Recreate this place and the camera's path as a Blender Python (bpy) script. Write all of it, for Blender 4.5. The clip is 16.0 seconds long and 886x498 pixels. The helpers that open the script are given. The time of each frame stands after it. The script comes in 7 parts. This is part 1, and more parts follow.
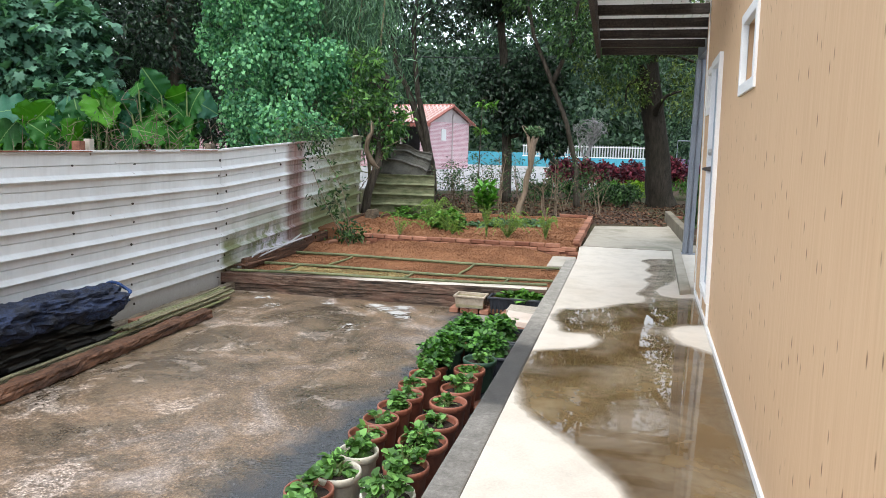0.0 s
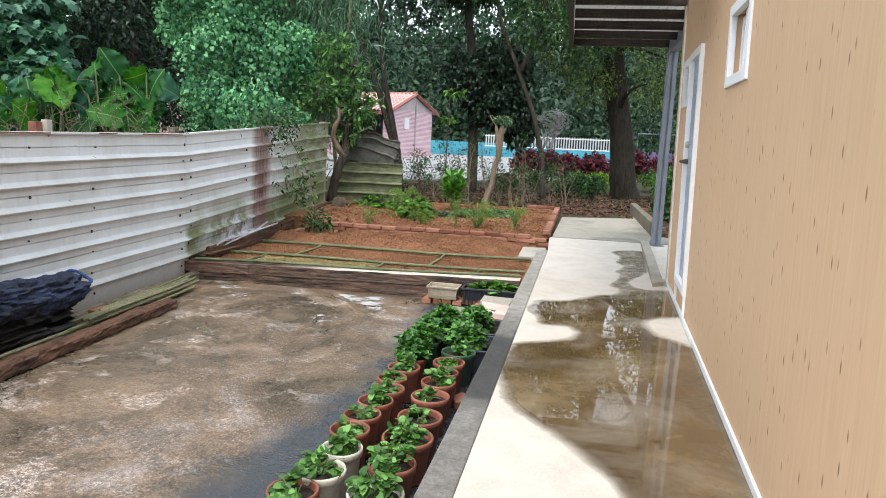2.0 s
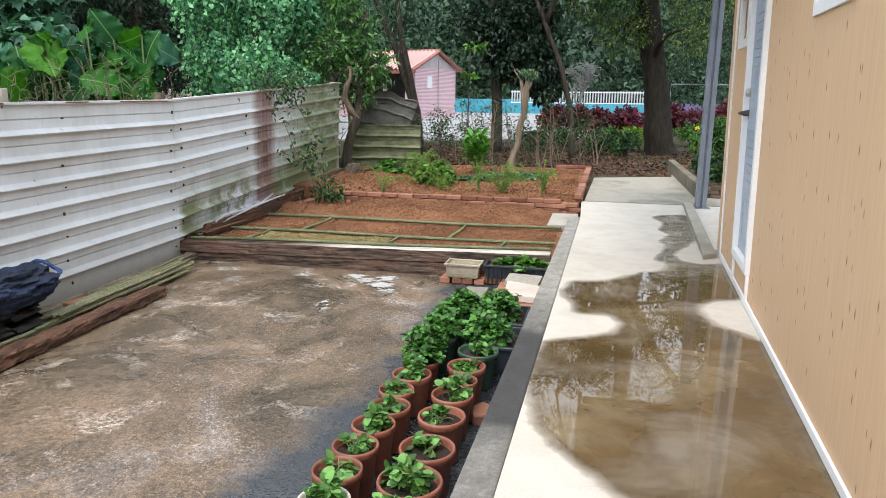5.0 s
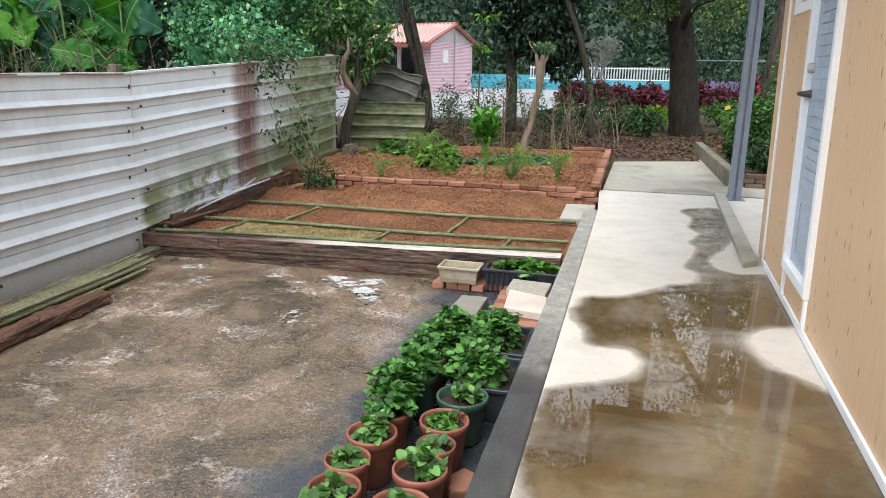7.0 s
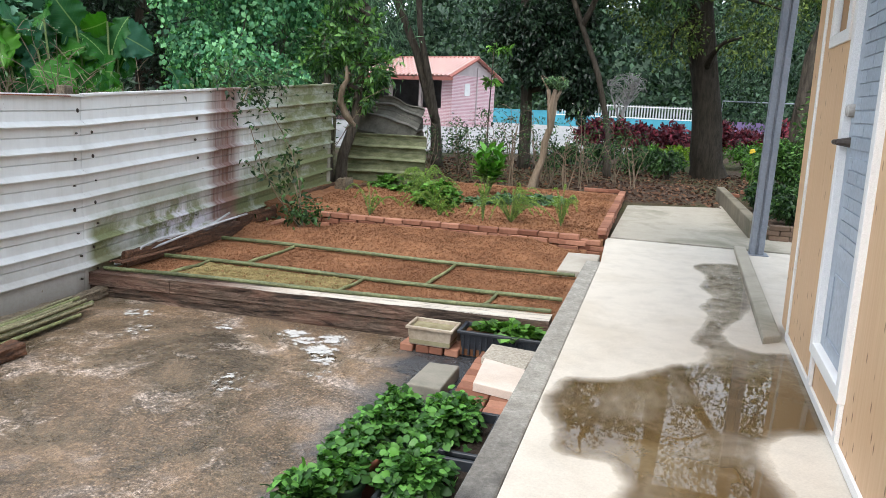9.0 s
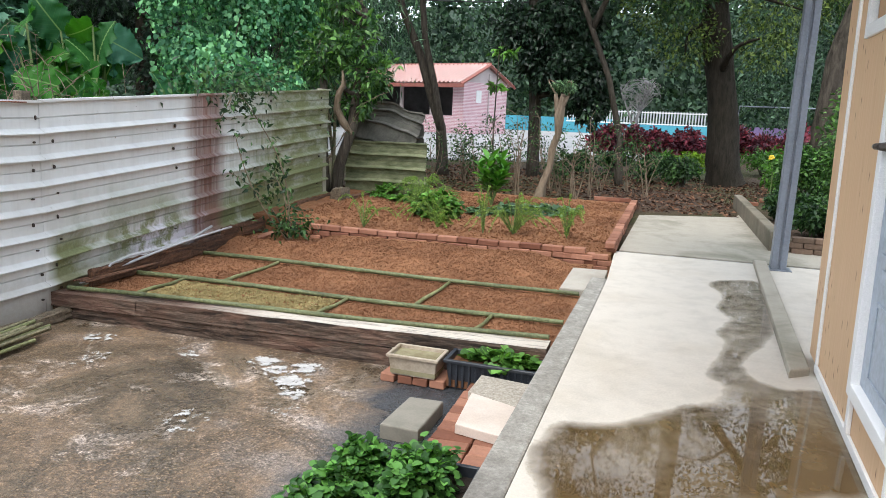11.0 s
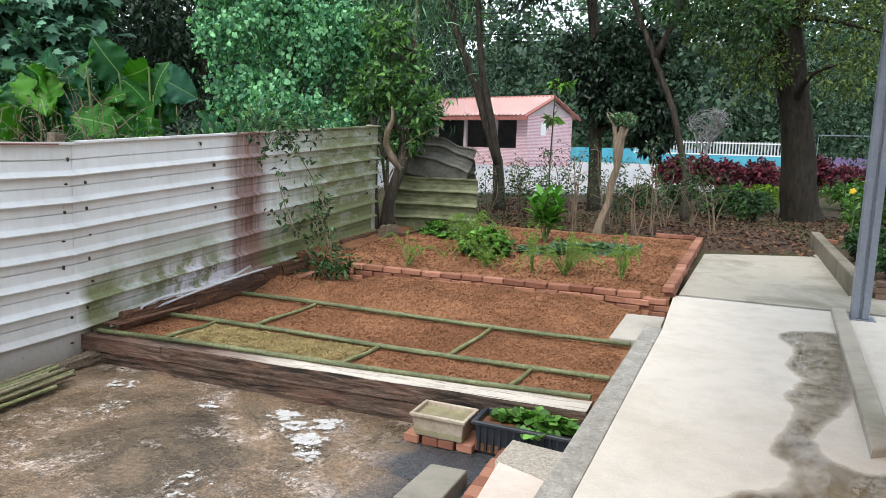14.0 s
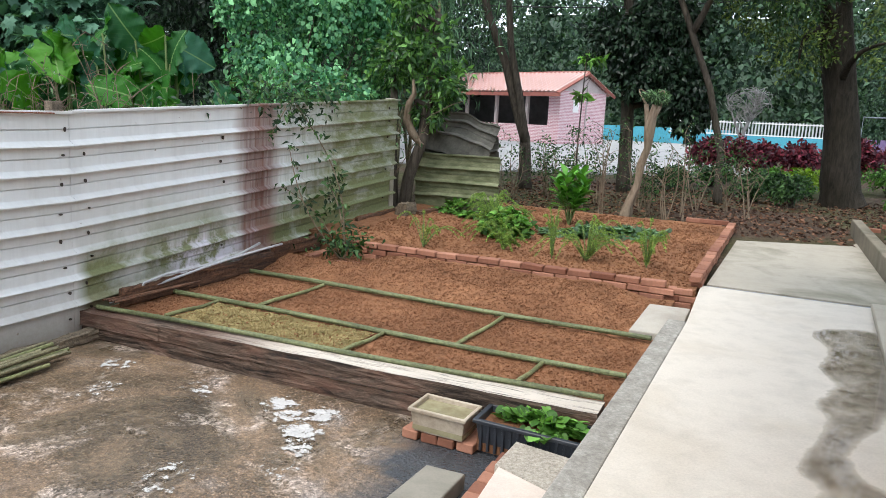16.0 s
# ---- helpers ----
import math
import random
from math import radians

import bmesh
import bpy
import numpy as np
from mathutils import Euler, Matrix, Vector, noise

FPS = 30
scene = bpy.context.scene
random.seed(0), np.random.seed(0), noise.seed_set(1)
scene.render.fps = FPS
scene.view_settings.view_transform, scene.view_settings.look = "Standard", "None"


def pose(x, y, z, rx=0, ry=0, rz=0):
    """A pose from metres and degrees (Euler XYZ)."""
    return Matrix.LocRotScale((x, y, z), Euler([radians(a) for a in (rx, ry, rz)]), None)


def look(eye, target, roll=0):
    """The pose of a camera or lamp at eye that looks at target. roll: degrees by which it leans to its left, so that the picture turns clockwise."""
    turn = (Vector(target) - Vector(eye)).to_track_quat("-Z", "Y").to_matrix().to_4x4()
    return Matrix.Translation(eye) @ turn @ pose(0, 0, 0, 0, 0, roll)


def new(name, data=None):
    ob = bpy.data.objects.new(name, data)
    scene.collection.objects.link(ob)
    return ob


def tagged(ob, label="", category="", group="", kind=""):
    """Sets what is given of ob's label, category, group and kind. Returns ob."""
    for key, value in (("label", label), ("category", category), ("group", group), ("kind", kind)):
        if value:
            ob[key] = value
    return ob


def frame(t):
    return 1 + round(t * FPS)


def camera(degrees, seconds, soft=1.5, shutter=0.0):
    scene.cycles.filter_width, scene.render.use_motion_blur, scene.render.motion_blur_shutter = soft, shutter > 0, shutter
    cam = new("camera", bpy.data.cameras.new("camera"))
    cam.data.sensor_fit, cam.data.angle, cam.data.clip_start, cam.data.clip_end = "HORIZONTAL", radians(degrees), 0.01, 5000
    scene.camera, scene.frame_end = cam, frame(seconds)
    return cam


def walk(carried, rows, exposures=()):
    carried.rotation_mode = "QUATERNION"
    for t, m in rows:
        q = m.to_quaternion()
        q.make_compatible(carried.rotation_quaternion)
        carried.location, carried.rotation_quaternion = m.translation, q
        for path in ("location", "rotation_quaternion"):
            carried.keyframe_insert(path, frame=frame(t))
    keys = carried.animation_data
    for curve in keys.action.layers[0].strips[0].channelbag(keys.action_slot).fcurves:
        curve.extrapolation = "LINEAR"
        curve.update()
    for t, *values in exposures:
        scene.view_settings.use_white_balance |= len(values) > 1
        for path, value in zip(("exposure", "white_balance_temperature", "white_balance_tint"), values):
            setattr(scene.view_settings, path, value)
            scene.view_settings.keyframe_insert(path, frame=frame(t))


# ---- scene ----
cam = camera(64.7, 16.0, soft=0.3)
PATH = [
    (0, (-0.037, 0.643, 1.37), (-0.488, 2.57, 1.081), 1.5),
    (0.5, (-0.066, 0.668, 1.361), (-0.476, 2.601, 1.052), 1.7),
    (1, (-0.119, 0.707, 1.351), (-0.48, 2.644, 1.012), 1.7),
    (1.5, (-0.169, 0.721, 1.357), (-0.496, 2.669, 1.038), 2.5),
    (2, (-0.193, 0.722, 1.356), (-0.53, 2.668, 1.041), 2.5),
    (2.5, (-0.199, 0.739, 1.359), (-0.635, 2.665, 1.043), 1.4),
    (3, (-0.192, 0.787, 1.358), (-0.663, 2.699, 1.008), 1.0),
    (3.5, (-0.176, 0.94, 1.364), (-0.653, 2.838, 0.948), 0.5),
    (6, (-0.317, 2.008, 1.329), (-0.679, 3.924, 0.887), 0.3),
    (6.5, (-0.33, 2.245, 1.326), (-0.684, 4.156, 0.854), -0.0),
    (7, (-0.263, 2.489, 1.34), (-0.717, 4.372, 0.844), 1.0),
    (7.5, (-0.308, 2.725, 1.343), (-0.721, 4.636, 0.918), 0.9),
    (8, (-0.275, 2.91, 1.344), (-0.681, 4.816, 0.893), -0.5),
    (8.5, (-0.131, 3.118, 1.356), (-0.642, 5.006, 0.936), 1.8),
    (9, (-0.11, 3.292, 1.34), (-0.632, 5.179, 0.93), 2.6),
    (11.5, (-0.021, 3.925, 1.32), (-0.627, 5.794, 0.947), 1.8),
    (12, (0.055, 4.018, 1.343), (-0.663, 5.859, 1.036), 2.0),
    (12.5, (0.103, 4.059, 1.354), (-0.678, 5.874, 1.042), 2.0),
    (13, (0.1, 4.107, 1.351), (-0.665, 5.931, 1.054), 2.0),
    (13.5, (0.07, 4.167, 1.349), (-0.689, 5.992, 1.046), 1.7),
    (14, (0.03, 4.221, 1.359), (-0.723, 6.048, 1.051), 1.5),
    (14.5, (0.075, 4.32, 1.345), (-0.772, 6.106, 1.038), 2.8),
    (15, (0.095, 4.399, 1.365), (-0.772, 6.167, 1.021), 2.1),
    (15.5, (0.041, 4.498, 1.365), (-0.771, 6.292, 1.017), 2.0),
    (16, (0.038, 4.537, 1.367), (-0.785, 6.32, 0.988), 2.5),
]
walk(cam, [(t, look(eye, target, roll)) for t, eye, target, roll in PATH])

# ---- light ----
world = bpy.data.worlds.new("overcast_sky")
scene.world = world
world.use_nodes = True
wn = world.node_tree.nodes
sky = wn.new("ShaderNodeTexSky")
sky.sky_type, sky.sun_disc = "NISHITA", False
sky.sun_elevation, sky.sun_rotation = radians(52), radians(200)
sky.air_density, sky.dust_density, sky.ozone_density = 1.0, 4.0, 1.0
cloud = wn.new("ShaderNodeMixRGB")
cloud.inputs[0].default_value, cloud.inputs[2].default_value = 0.75, (8.3, 9.2, 10.3, 1)
world.node_tree.links.new(sky.outputs[0], cloud.inputs[1])
world.node_tree.links.new(cloud.outputs[0], wn["Background"].inputs[0])
wn["Background"].inputs[1].default_value = 0.13
sun_data = bpy.data.lights.new("sun", "SUN")
sun_data.energy, sun_data.angle, sun_data.color = 1.2, radians(25), (1.0, 0.98, 0.95)
sun = new("sun", sun_data)
sun.matrix_world = look((0, 0, 30), (4, 16, 0))
scene.view_settings.exposure = 1.05

# ---- material helpers ----


def mat(name, rough=0.8, metal=0.0, spec=0.4):
    m = bpy.data.materials.new(name)
    m.use_nodes = True
    b = m.node_tree.nodes["Principled BSDF"]
    b.inputs["Roughness"].default_value, b.inputs["Metallic"].default_value = rough, metal
    b.inputs["Specular IOR Level"].default_value = spec
    return m, m.node_tree.nodes, m.node_tree.links, b


def coords(nt, ln, scale=(1, 1, 1), kind="Object", turn=(0, 0, 0)):
    tc, mp = nt.new("ShaderNodeTexCoord"), nt.new("ShaderNodeMapping")
    mp.inputs["Scale"].default_value = scale
    mp.inputs["Rotation"].default_value = turn
    ln.new(tc.outputs[kind], mp.inputs[0])
    return mp.outputs[0]


def noise_of(nt, ln, vec, scale, detail=6, rough=0.6, distort=0.0):
    n = nt.new("ShaderNodeTexNoise")
    n.inputs["Scale"].default_value, n.inputs["Detail"].default_value = scale, detail
    n.inputs["Roughness"].default_value, n.inputs["Distortion"].default_value = rough, distort
    ln.new(vec, n.inputs["Vector"])
    return n.outputs["Fac"]


def ramp(nt, ln, fac, stops):
    r = nt.new("ShaderNodeValToRGB")
    e = r.color_ramp.elements
    while len(e) < len(stops):
        e.new(0.5)
    for el, (p, c) in zip(e, stops):
        el.position = p
        el.color = (*c, 1) if isinstance(c, tuple) else (c, c, c, 1)
    ln.new(fac, r.inputs[0])
    return r.outputs[0]


def mixed(nt, ln, fac, a, b, mode="MIX"):
    m = nt.new("ShaderNodeMixRGB")
    m.blend_type = mode
    for i, v in ((0, fac), (1, a), (2, b)):
        if isinstance(v, (int, float)):
            m.inputs[i].default_value = v if i == 0 else (v, v, v, 1)
        elif isinstance(v, tuple):
            m.inputs[i].default_value = (*v, 1)
        else:
            ln.new(v, m.inputs[i])
    return m.outputs[0]


def bump(nt, ln, b, height, strength=0.3, dist=0.01):
    n = nt.new("ShaderNodeBump")
    n.inputs["Strength"].default_value, n.inputs["Distance"].default_value = strength, dist
    ln.new(height, n.inputs["Height"])
    ln.new(n.outputs[0], b.inputs["Normal"])


def grainy(name, dark, light, scale=6.0, fine=60.0, rough=0.8, bumps=0.3, spec=0.4, stretch=(1, 1, 1), vary=0.0, dist=0.01):
    """A plain surface with stains at one scale, grain at another, relief, and a shade of its own for each object."""
    m, nt, ln, b = mat(name, rough, 0.0, spec)
    v = coords(nt, ln, stretch)
    big, small = noise_of(nt, ln, v, scale), noise_of(nt, ln, v, fine, 4, 0.7)
    c = ramp(nt, ln, big, [(0.3, dark), (0.7, light)])
    c = mixed(nt, ln, 0.6, c, ramp(nt, ln, small, [(0.3, 0.55), (0.7, 1.0)]), "MULTIPLY")
    if vary:
        oi = nt.new("ShaderNodeObjectInfo")
        c = mixed(nt, ln, 1.0, c, ramp(nt, ln, oi.outputs["Random"], [(0.0, 1.0 - vary), (1.0, 1.0)]), "MULTIPLY")
    ln.new(c, b.inputs["Base Color"])
    if bumps:
        bump(nt, ln, b, small, bumps, dist)
    return m


def leafy(name, dark, light, rough=0.45, vary=1.0, through_light=0.25, spec=0.3):
    """Foliage: a shade per leaf, slightly glossy, letting some light through."""
    m, nt, ln, b = mat(name, rough, 0.0, spec)
    g = nt.new("ShaderNodeNewGeometry")
    c = ramp(nt, ln, g.outputs["Random Per Island"], [(0.0, tuple(k * 0.6 for k in dark)), (0.4, dark), (0.8, light), (1.0, tuple(min(1, k * 1.5) for k in light))])
    v = coords(nt, ln)
    c = mixed(nt, ln, 0.7, c, ramp(nt, ln, noise_of(nt, ln, v, 1.3, 3), [(0.3, 0.55), (0.7, 1.0)]), "MULTIPLY")
    ln.new(c, b.inputs["Base Color"])
    t = nt.new("ShaderNodeBsdfTranslucent")
    ln.new(mixed(nt, ln, 1.0, c, (1.3, 1.5, 0.6), "MULTIPLY"), t.inputs[0])
    s = nt.new("ShaderNodeMixShader")
    s.inputs[0].default_value = through_light
    ln.new(b.outputs[0], s.inputs[1])
    ln.new(t.outputs[0], s.inputs[2])
    ln.new(s.outputs[0], nt["Material Output"].inputs[0])
    return m


# ---- mesh helpers ----


def mesh_of(name, verts, faces, material, smooth=False):
    me = bpy.data.meshes.new(name)
    me.from_pydata([tuple(v) for v in verts], [], [tuple(f) for f in faces])
    if material:
        me.materials.append(material)
    if smooth:
        me.polygons.foreach_set("use_smooth", [True] * len(me.polygons))
    me.update()
    return me


def thing(name, bm, material, label="", category="", group="", kind="", smooth=False):
    """A bmesh as one top-level object."""
    me = bpy.data.meshes.new(name)
    bm.normal_update()
    bm.to_mesh(me)
    bm.free()
    if material:
        me.materials.append(material)
    if smooth:
        me.polygons.foreach_set("use_smooth", [True] * len(me.polygons))
    return tagged(new(name, me), label, category, group, kind)


def part(name, bm, material, parent, label="", smooth=False):
    ob = thing(name, bm, material, label, smooth=smooth)
    ob.parent = parent
    return ob


def shared(name, me, parent, m):
    ob = new(name, me)
    ob.parent = parent
    ob.matrix_basis = m
    return ob


def box(x0, x1, y0, y1, z0, z1, bevel=0.0, bm=None):
    own = bmesh.new()
    bmesh.ops.create_cube(own, size=1, matrix=Matrix.LocRotScale(((x0 + x1) / 2, (y0 + y1) / 2, (z0 + z1) / 2), None, (x1 - x0, y1 - y0, z1 - z0)))
    if bevel:
        bmesh.ops.bevel(own, geom=own.edges[:], offset=bevel, segments=2, affect="EDGES", profile=0.5)
    return join(bm, own)


def join(bm, own, m=None):
    if m is not None:
        bmesh.ops.transform(own, matrix=m, verts=own.verts)
    if bm is None:
        return own
    me = bpy.data.meshes.new("tmp")
    own.to_mesh(me)
    own.free()
    bm.from_mesh(me)
    bpy.data.meshes.remove(me)
    return bm


def prism(outline, z0, z1, bevel=0.0):
    bm = bmesh.new()
    f = bm.faces.new([bm.verts.new((x, y, z1)) for x, y in outline])
    f.normal_update()
    if f.normal.z < 0:
        f.normal_flip()
    top = bm.faces[:]
    r = bmesh.ops.extrude_face_region(bm, geom=top)
    vs = [v for v in r["geom"] if isinstance(v, bmesh.types.BMVert)]
    for v in vs:
        v.co.z = z0
    bmesh.ops.recalc_face_normals(bm, faces=bm.faces[:])
    if bevel:
        es = [e for e in bm.edges if all(abs(v.co.z - z1) < 1e-5 for v in e.verts)]
        bmesh.ops.bevel(bm, geom=es, offset=bevel, segments=2, affect="EDGES", profile=0.5)
    return bm


def tube(points, radii, sides=8, bm=None, cap=True, rough=0.0):
    """A tube along points with a radius at each; rough makes the bark uneven."""
    bm = bm or bmesh.new()
    pts = [Vector(p) for p in points]
    rings = []
    for i, p in enumerate(pts):
        d = (pts[min(i + 1, len(pts) - 1)] - pts[max(i - 1, 0)]).normalized()
        side = (Vector((0, 1, 0.2)) if abs(d.y) < 0.9 else Vector((1, 0, 0.2)))
        u = d.cross(side).normalized()
        w = d.cross(u)
        ring = []
        for k in range(sides):
            ang = 2 * math.pi * k / sides
            r = radii[i] * (1 + rough * noise.noise((p.x * 3 + k * 1.7, p.y * 3, p.z * 2.2)))
            ring.append(bm.verts.new(p + (u * math.cos(ang) + w * math.sin(ang)) * r))
        rings.append(ring)
    for a, b in zip(rings, rings[1:]):
        for k in range(sides):
            bm.faces.new((a[k], a[(k + 1) % sides], b[(k + 1) % sides], b[k]))
    if cap:
        bm.faces.new(rings[0][::-1])
        bm.faces.new(rings[-1])
    return bm


def sweep(p, q, bend, n=6):
    """Points from p to q, bowed by the vector bend."""
    p, q, bend = Vector(p), Vector(q), Vector(bend)
    return [p.lerp(q, i / n) + bend * math.sin(math.pi * i / n) for i in range(n + 1)]


def leaf_mesh(name, places, ways, sizes, material, width=0.45, fold=0.25, rng=None, droop=0.15, points=None):
    """Folded leaves with a bent tip, one island each: 6 corners, 4 faces."""
    rng = rng or np.random.default_rng(1)
    n = len(places)
    ways = ways / (np.linalg.norm(ways, axis=1, keepdims=True) + 1e-9)
    r = rng.normal(size=(n, 3))
    side = np.cross(ways, r)
    side /= np.linalg.norm(side, axis=1, keepdims=True) + 1e-9
    up = np.cross(side, ways)
    up *= np.where(up[:, 2:] < 0, -1, 1)
    s = sizes[:, None]
    base, mid = places, places + ways * s * 0.5 + up * s * 0.02
    tip = places + ways * s - up * s * droop
    l = places + ways * s * 0.38 + side * s * width * 0.5 + up * s * fold * 0.5
    rr = places + ways * s * 0.38 - side * s * width * 0.5 + up * s * fold * 0.5
    verts = np.stack([base, l, tip, rr, mid], 1).reshape(-1, 3)
    k = np.arange(n)[:, None] * 5
    faces = np.stack([k + [0, 4, 1], k + [1, 4, 2], k + [0, 3, 4], k + [3, 2, 4]], 1).reshape(-1, 3)
    me = bpy.data.meshes.new(name)
    me.vertices.add(len(verts))
    me.vertices.foreach_set("co", verts.ravel())
    me.loops.add(len(faces) * 3)
    me.loops.foreach_set("vertex_index", faces.ravel().astype(np.int32))
    me.polygons.add(len(faces))
    me.polygons.foreach_set("loop_start", (np.arange(len(faces)) * 3).astype(np.int32))
    me.update(calc_edges=True)
    me.materials.append(material)
    return me


def cloud_of(rng, blobs, n, hollow=0.55):
    """Places in and on blobs (x, y, z, rx, ry, rz), more near the skin, in uneven clumps, with outward ways."""
    blobs = np.array(blobs, float)
    vol = (blobs[:, 3] * blobs[:, 4] * blobs[:, 5]) ** (2 / 3)
    pick = rng.choice(len(blobs), n, p=vol / vol.sum())
    b = blobs[pick]
    clumps = rng.normal(size=(max(8, n // 40), 3))
    clumps /= np.linalg.norm(clumps, axis=1, keepdims=True)
    d = clumps[rng.integers(len(clumps), size=n)] + rng.normal(size=(n, 3)) * 0.22
    d /= np.linalg.norm(d, axis=1, keepdims=True)
    rad = hollow + (1 - hollow) * rng.random((n, 1)) ** 0.6
    rad *= 0.85 + 0.3 * np.sin(d[:, :1] * 7 + pick[:, None]) * np.cos(d[:, 2:] * 6 + pick[:, None] * 2)
    return b[:, :3] + d * rad * b[:, 3:], d


def crown_mesh(name, seed, blobs, n, size, material, width=0.45, droop=0.2, hang=0.3, hollow=0.55):
    rng = np.random.default_rng(seed)
    p, d = cloud_of(rng, blobs, n, hollow)
    w = d * 0.5 + rng.normal(size=d.shape) * 0.6
    w[:, 2] -= hang
    return leaf_mesh(name, p, w, size * rng.uniform(0.6, 1.25, n), material, width, rng=rng, droop=droop)

# ---- materials ----


def yard_material():
    m, nt, ln, b = mat("wet_yard_concrete", 0.5, 0, 0.5)
    v = coords(nt, ln)
    big = noise_of(nt, ln, v, 0.8, 9, 0.66, 0.8)
    mid = noise_of(nt, ln, v, 2.4, 10, 0.74, 0.5)
    fine = noise_of(nt, ln, v, 42, 6, 0.85)
    grit = noise_of(nt, ln, v, 190, 3, 0.8)
    c = ramp(nt, ln, big, [(0.34, (0.070, 0.058, 0.040)), (0.44, (0.118, 0.096, 0.064)), (0.52, (0.175, 0.132, 0.086)), (0.58, (0.20, 0.172, 0.138)), (0.68, (0.29, 0.268, 0.245))])
    speck = ramp(nt, ln, fine, [(0.44, 0.0), (0.56, 1.0)])
    pale = mixed(nt, ln, 1.0, ramp(nt, ln, mid, [(0.53, 0.0), (0.63, 1.0)]), speck, "MULTIPLY")
    c = mixed(nt, ln, mixed(nt, ln, 1.0, pale, 0.62, "MULTIPLY"), c, (0.52, 0.49, 0.45))
    c = mixed(nt, ln, 0.9, c, ramp(nt, ln, fine, [(0.41, 0.38), (0.58, 1.25)]), "MULTIPLY")
    c = mixed(nt, ln, 0.6, c, ramp(nt, ln, grit, [(0.43, 0.35), (0.57, 1.4)]), "MULTIPLY")
    peb = nt.new("ShaderNodeTexVoronoi")
    peb.inputs["Scale"].default_value = 58
    ln.new(v, peb.inputs["Vector"])
    # shadow between pebbles is painted: colour darkens away from each cell's centre
    stones = ramp(nt, ln, peb.outputs["Distance"], [(0.12, 1.2), (0.55, 0.42)])
    worn = ramp(nt, ln, noise_of(nt, ln, v, 1.7, 6, 0.65, 0.6), [(0.42, 0.15), (0.58, 0.85)])
    c = mixed(nt, ln, worn, c, mixed(nt, ln, 1.0, c, stones, "MULTIPLY"))
    sp = nt.new("ShaderNodeSeparateXYZ")
    ln.new(v, sp.inputs[0])
    wob = nt.new("ShaderNodeMath")
    wob.operation = "MULTIPLY_ADD"
    ln.new(mid, wob.inputs[0])
    wob.inputs[1].default_value = 1.1
    near, slope = nt.new("ShaderNodeMath"), nt.new("ShaderNodeMath")
    near.operation, slope.operation = "MINIMUM", "MULTIPLY_ADD"
    ln.new(sp.outputs[1], near.inputs[0])
    near.inputs[1].default_value = 5.2
    ln.new(near.outputs[0], slope.inputs[0])
    slope.inputs[1].default_value = -0.20
    ln.new(sp.outputs[0], slope.inputs[2])
    ln.new(slope.outputs[0], wob.inputs[2])
    mr = nt.new("ShaderNodeMapRange")
    ln.new(wob.outputs[0], mr.inputs[0])
    mr.inputs[1].default_value, mr.inputs[2].default_value = -2.12, -1.86
    c = mixed(nt, ln, 1.0, c, (1.54, 1.38, 1.32), "MULTIPLY")
    c = mixed(nt, ln, mr.outputs[0], c, mixed(nt, ln, 0.6, (0.046, 0.049, 0.054), ramp(nt, ln, grit, [(0.42, 0.55), (0.6, 1.5)]), "MULTIPLY"))
    ln.new(c, b.inputs["Base Color"])
    r = ramp(nt, ln, big, [(0.4, 0.24), (0.58, 0.5), (0.72, 0.7)])
    r = mixed(nt, ln, mr.outputs[0], r, 0.25)
    r = mixed(nt, ln, pale, r, 0.75)
    ln.new(r, b.inputs["Roughness"])
    bump(nt, ln, b, mixed(nt, ln, worn, fine, stones), 0.7, 0.009)
    return m


def slab_material(name, base, stain, rough=0.75, fine_scale=90):
    m, nt, ln, b = mat(name, rough, 0, 0.4)
    v = coords(nt, ln)
    big, mid = noise_of(nt, ln, v, 1.1, 6, 0.6, 0.5), noise_of(nt, ln, v, 5, 8, 0.7)
    fine = noise_of(nt, ln, v, fine_scale, 4, 0.75)
    c = ramp(nt, ln, big, [(0.34, stain), (0.5, base)])
    c = mixed(nt, ln, 0.5, c, ramp(nt, ln, mid, [(0.3, 0.7), (0.55, 1.0)]), "MULTIPLY")
    c = mixed(nt, ln, 0.35, c, ramp(nt, ln, fine, [(0.3, 0.6), (0.6, 1.0)]), "MULTIPLY")
    ln.new(c, b.inputs["Base Color"])
    bump(nt, ln, b, fine, 0.25, 0.004)
    return m


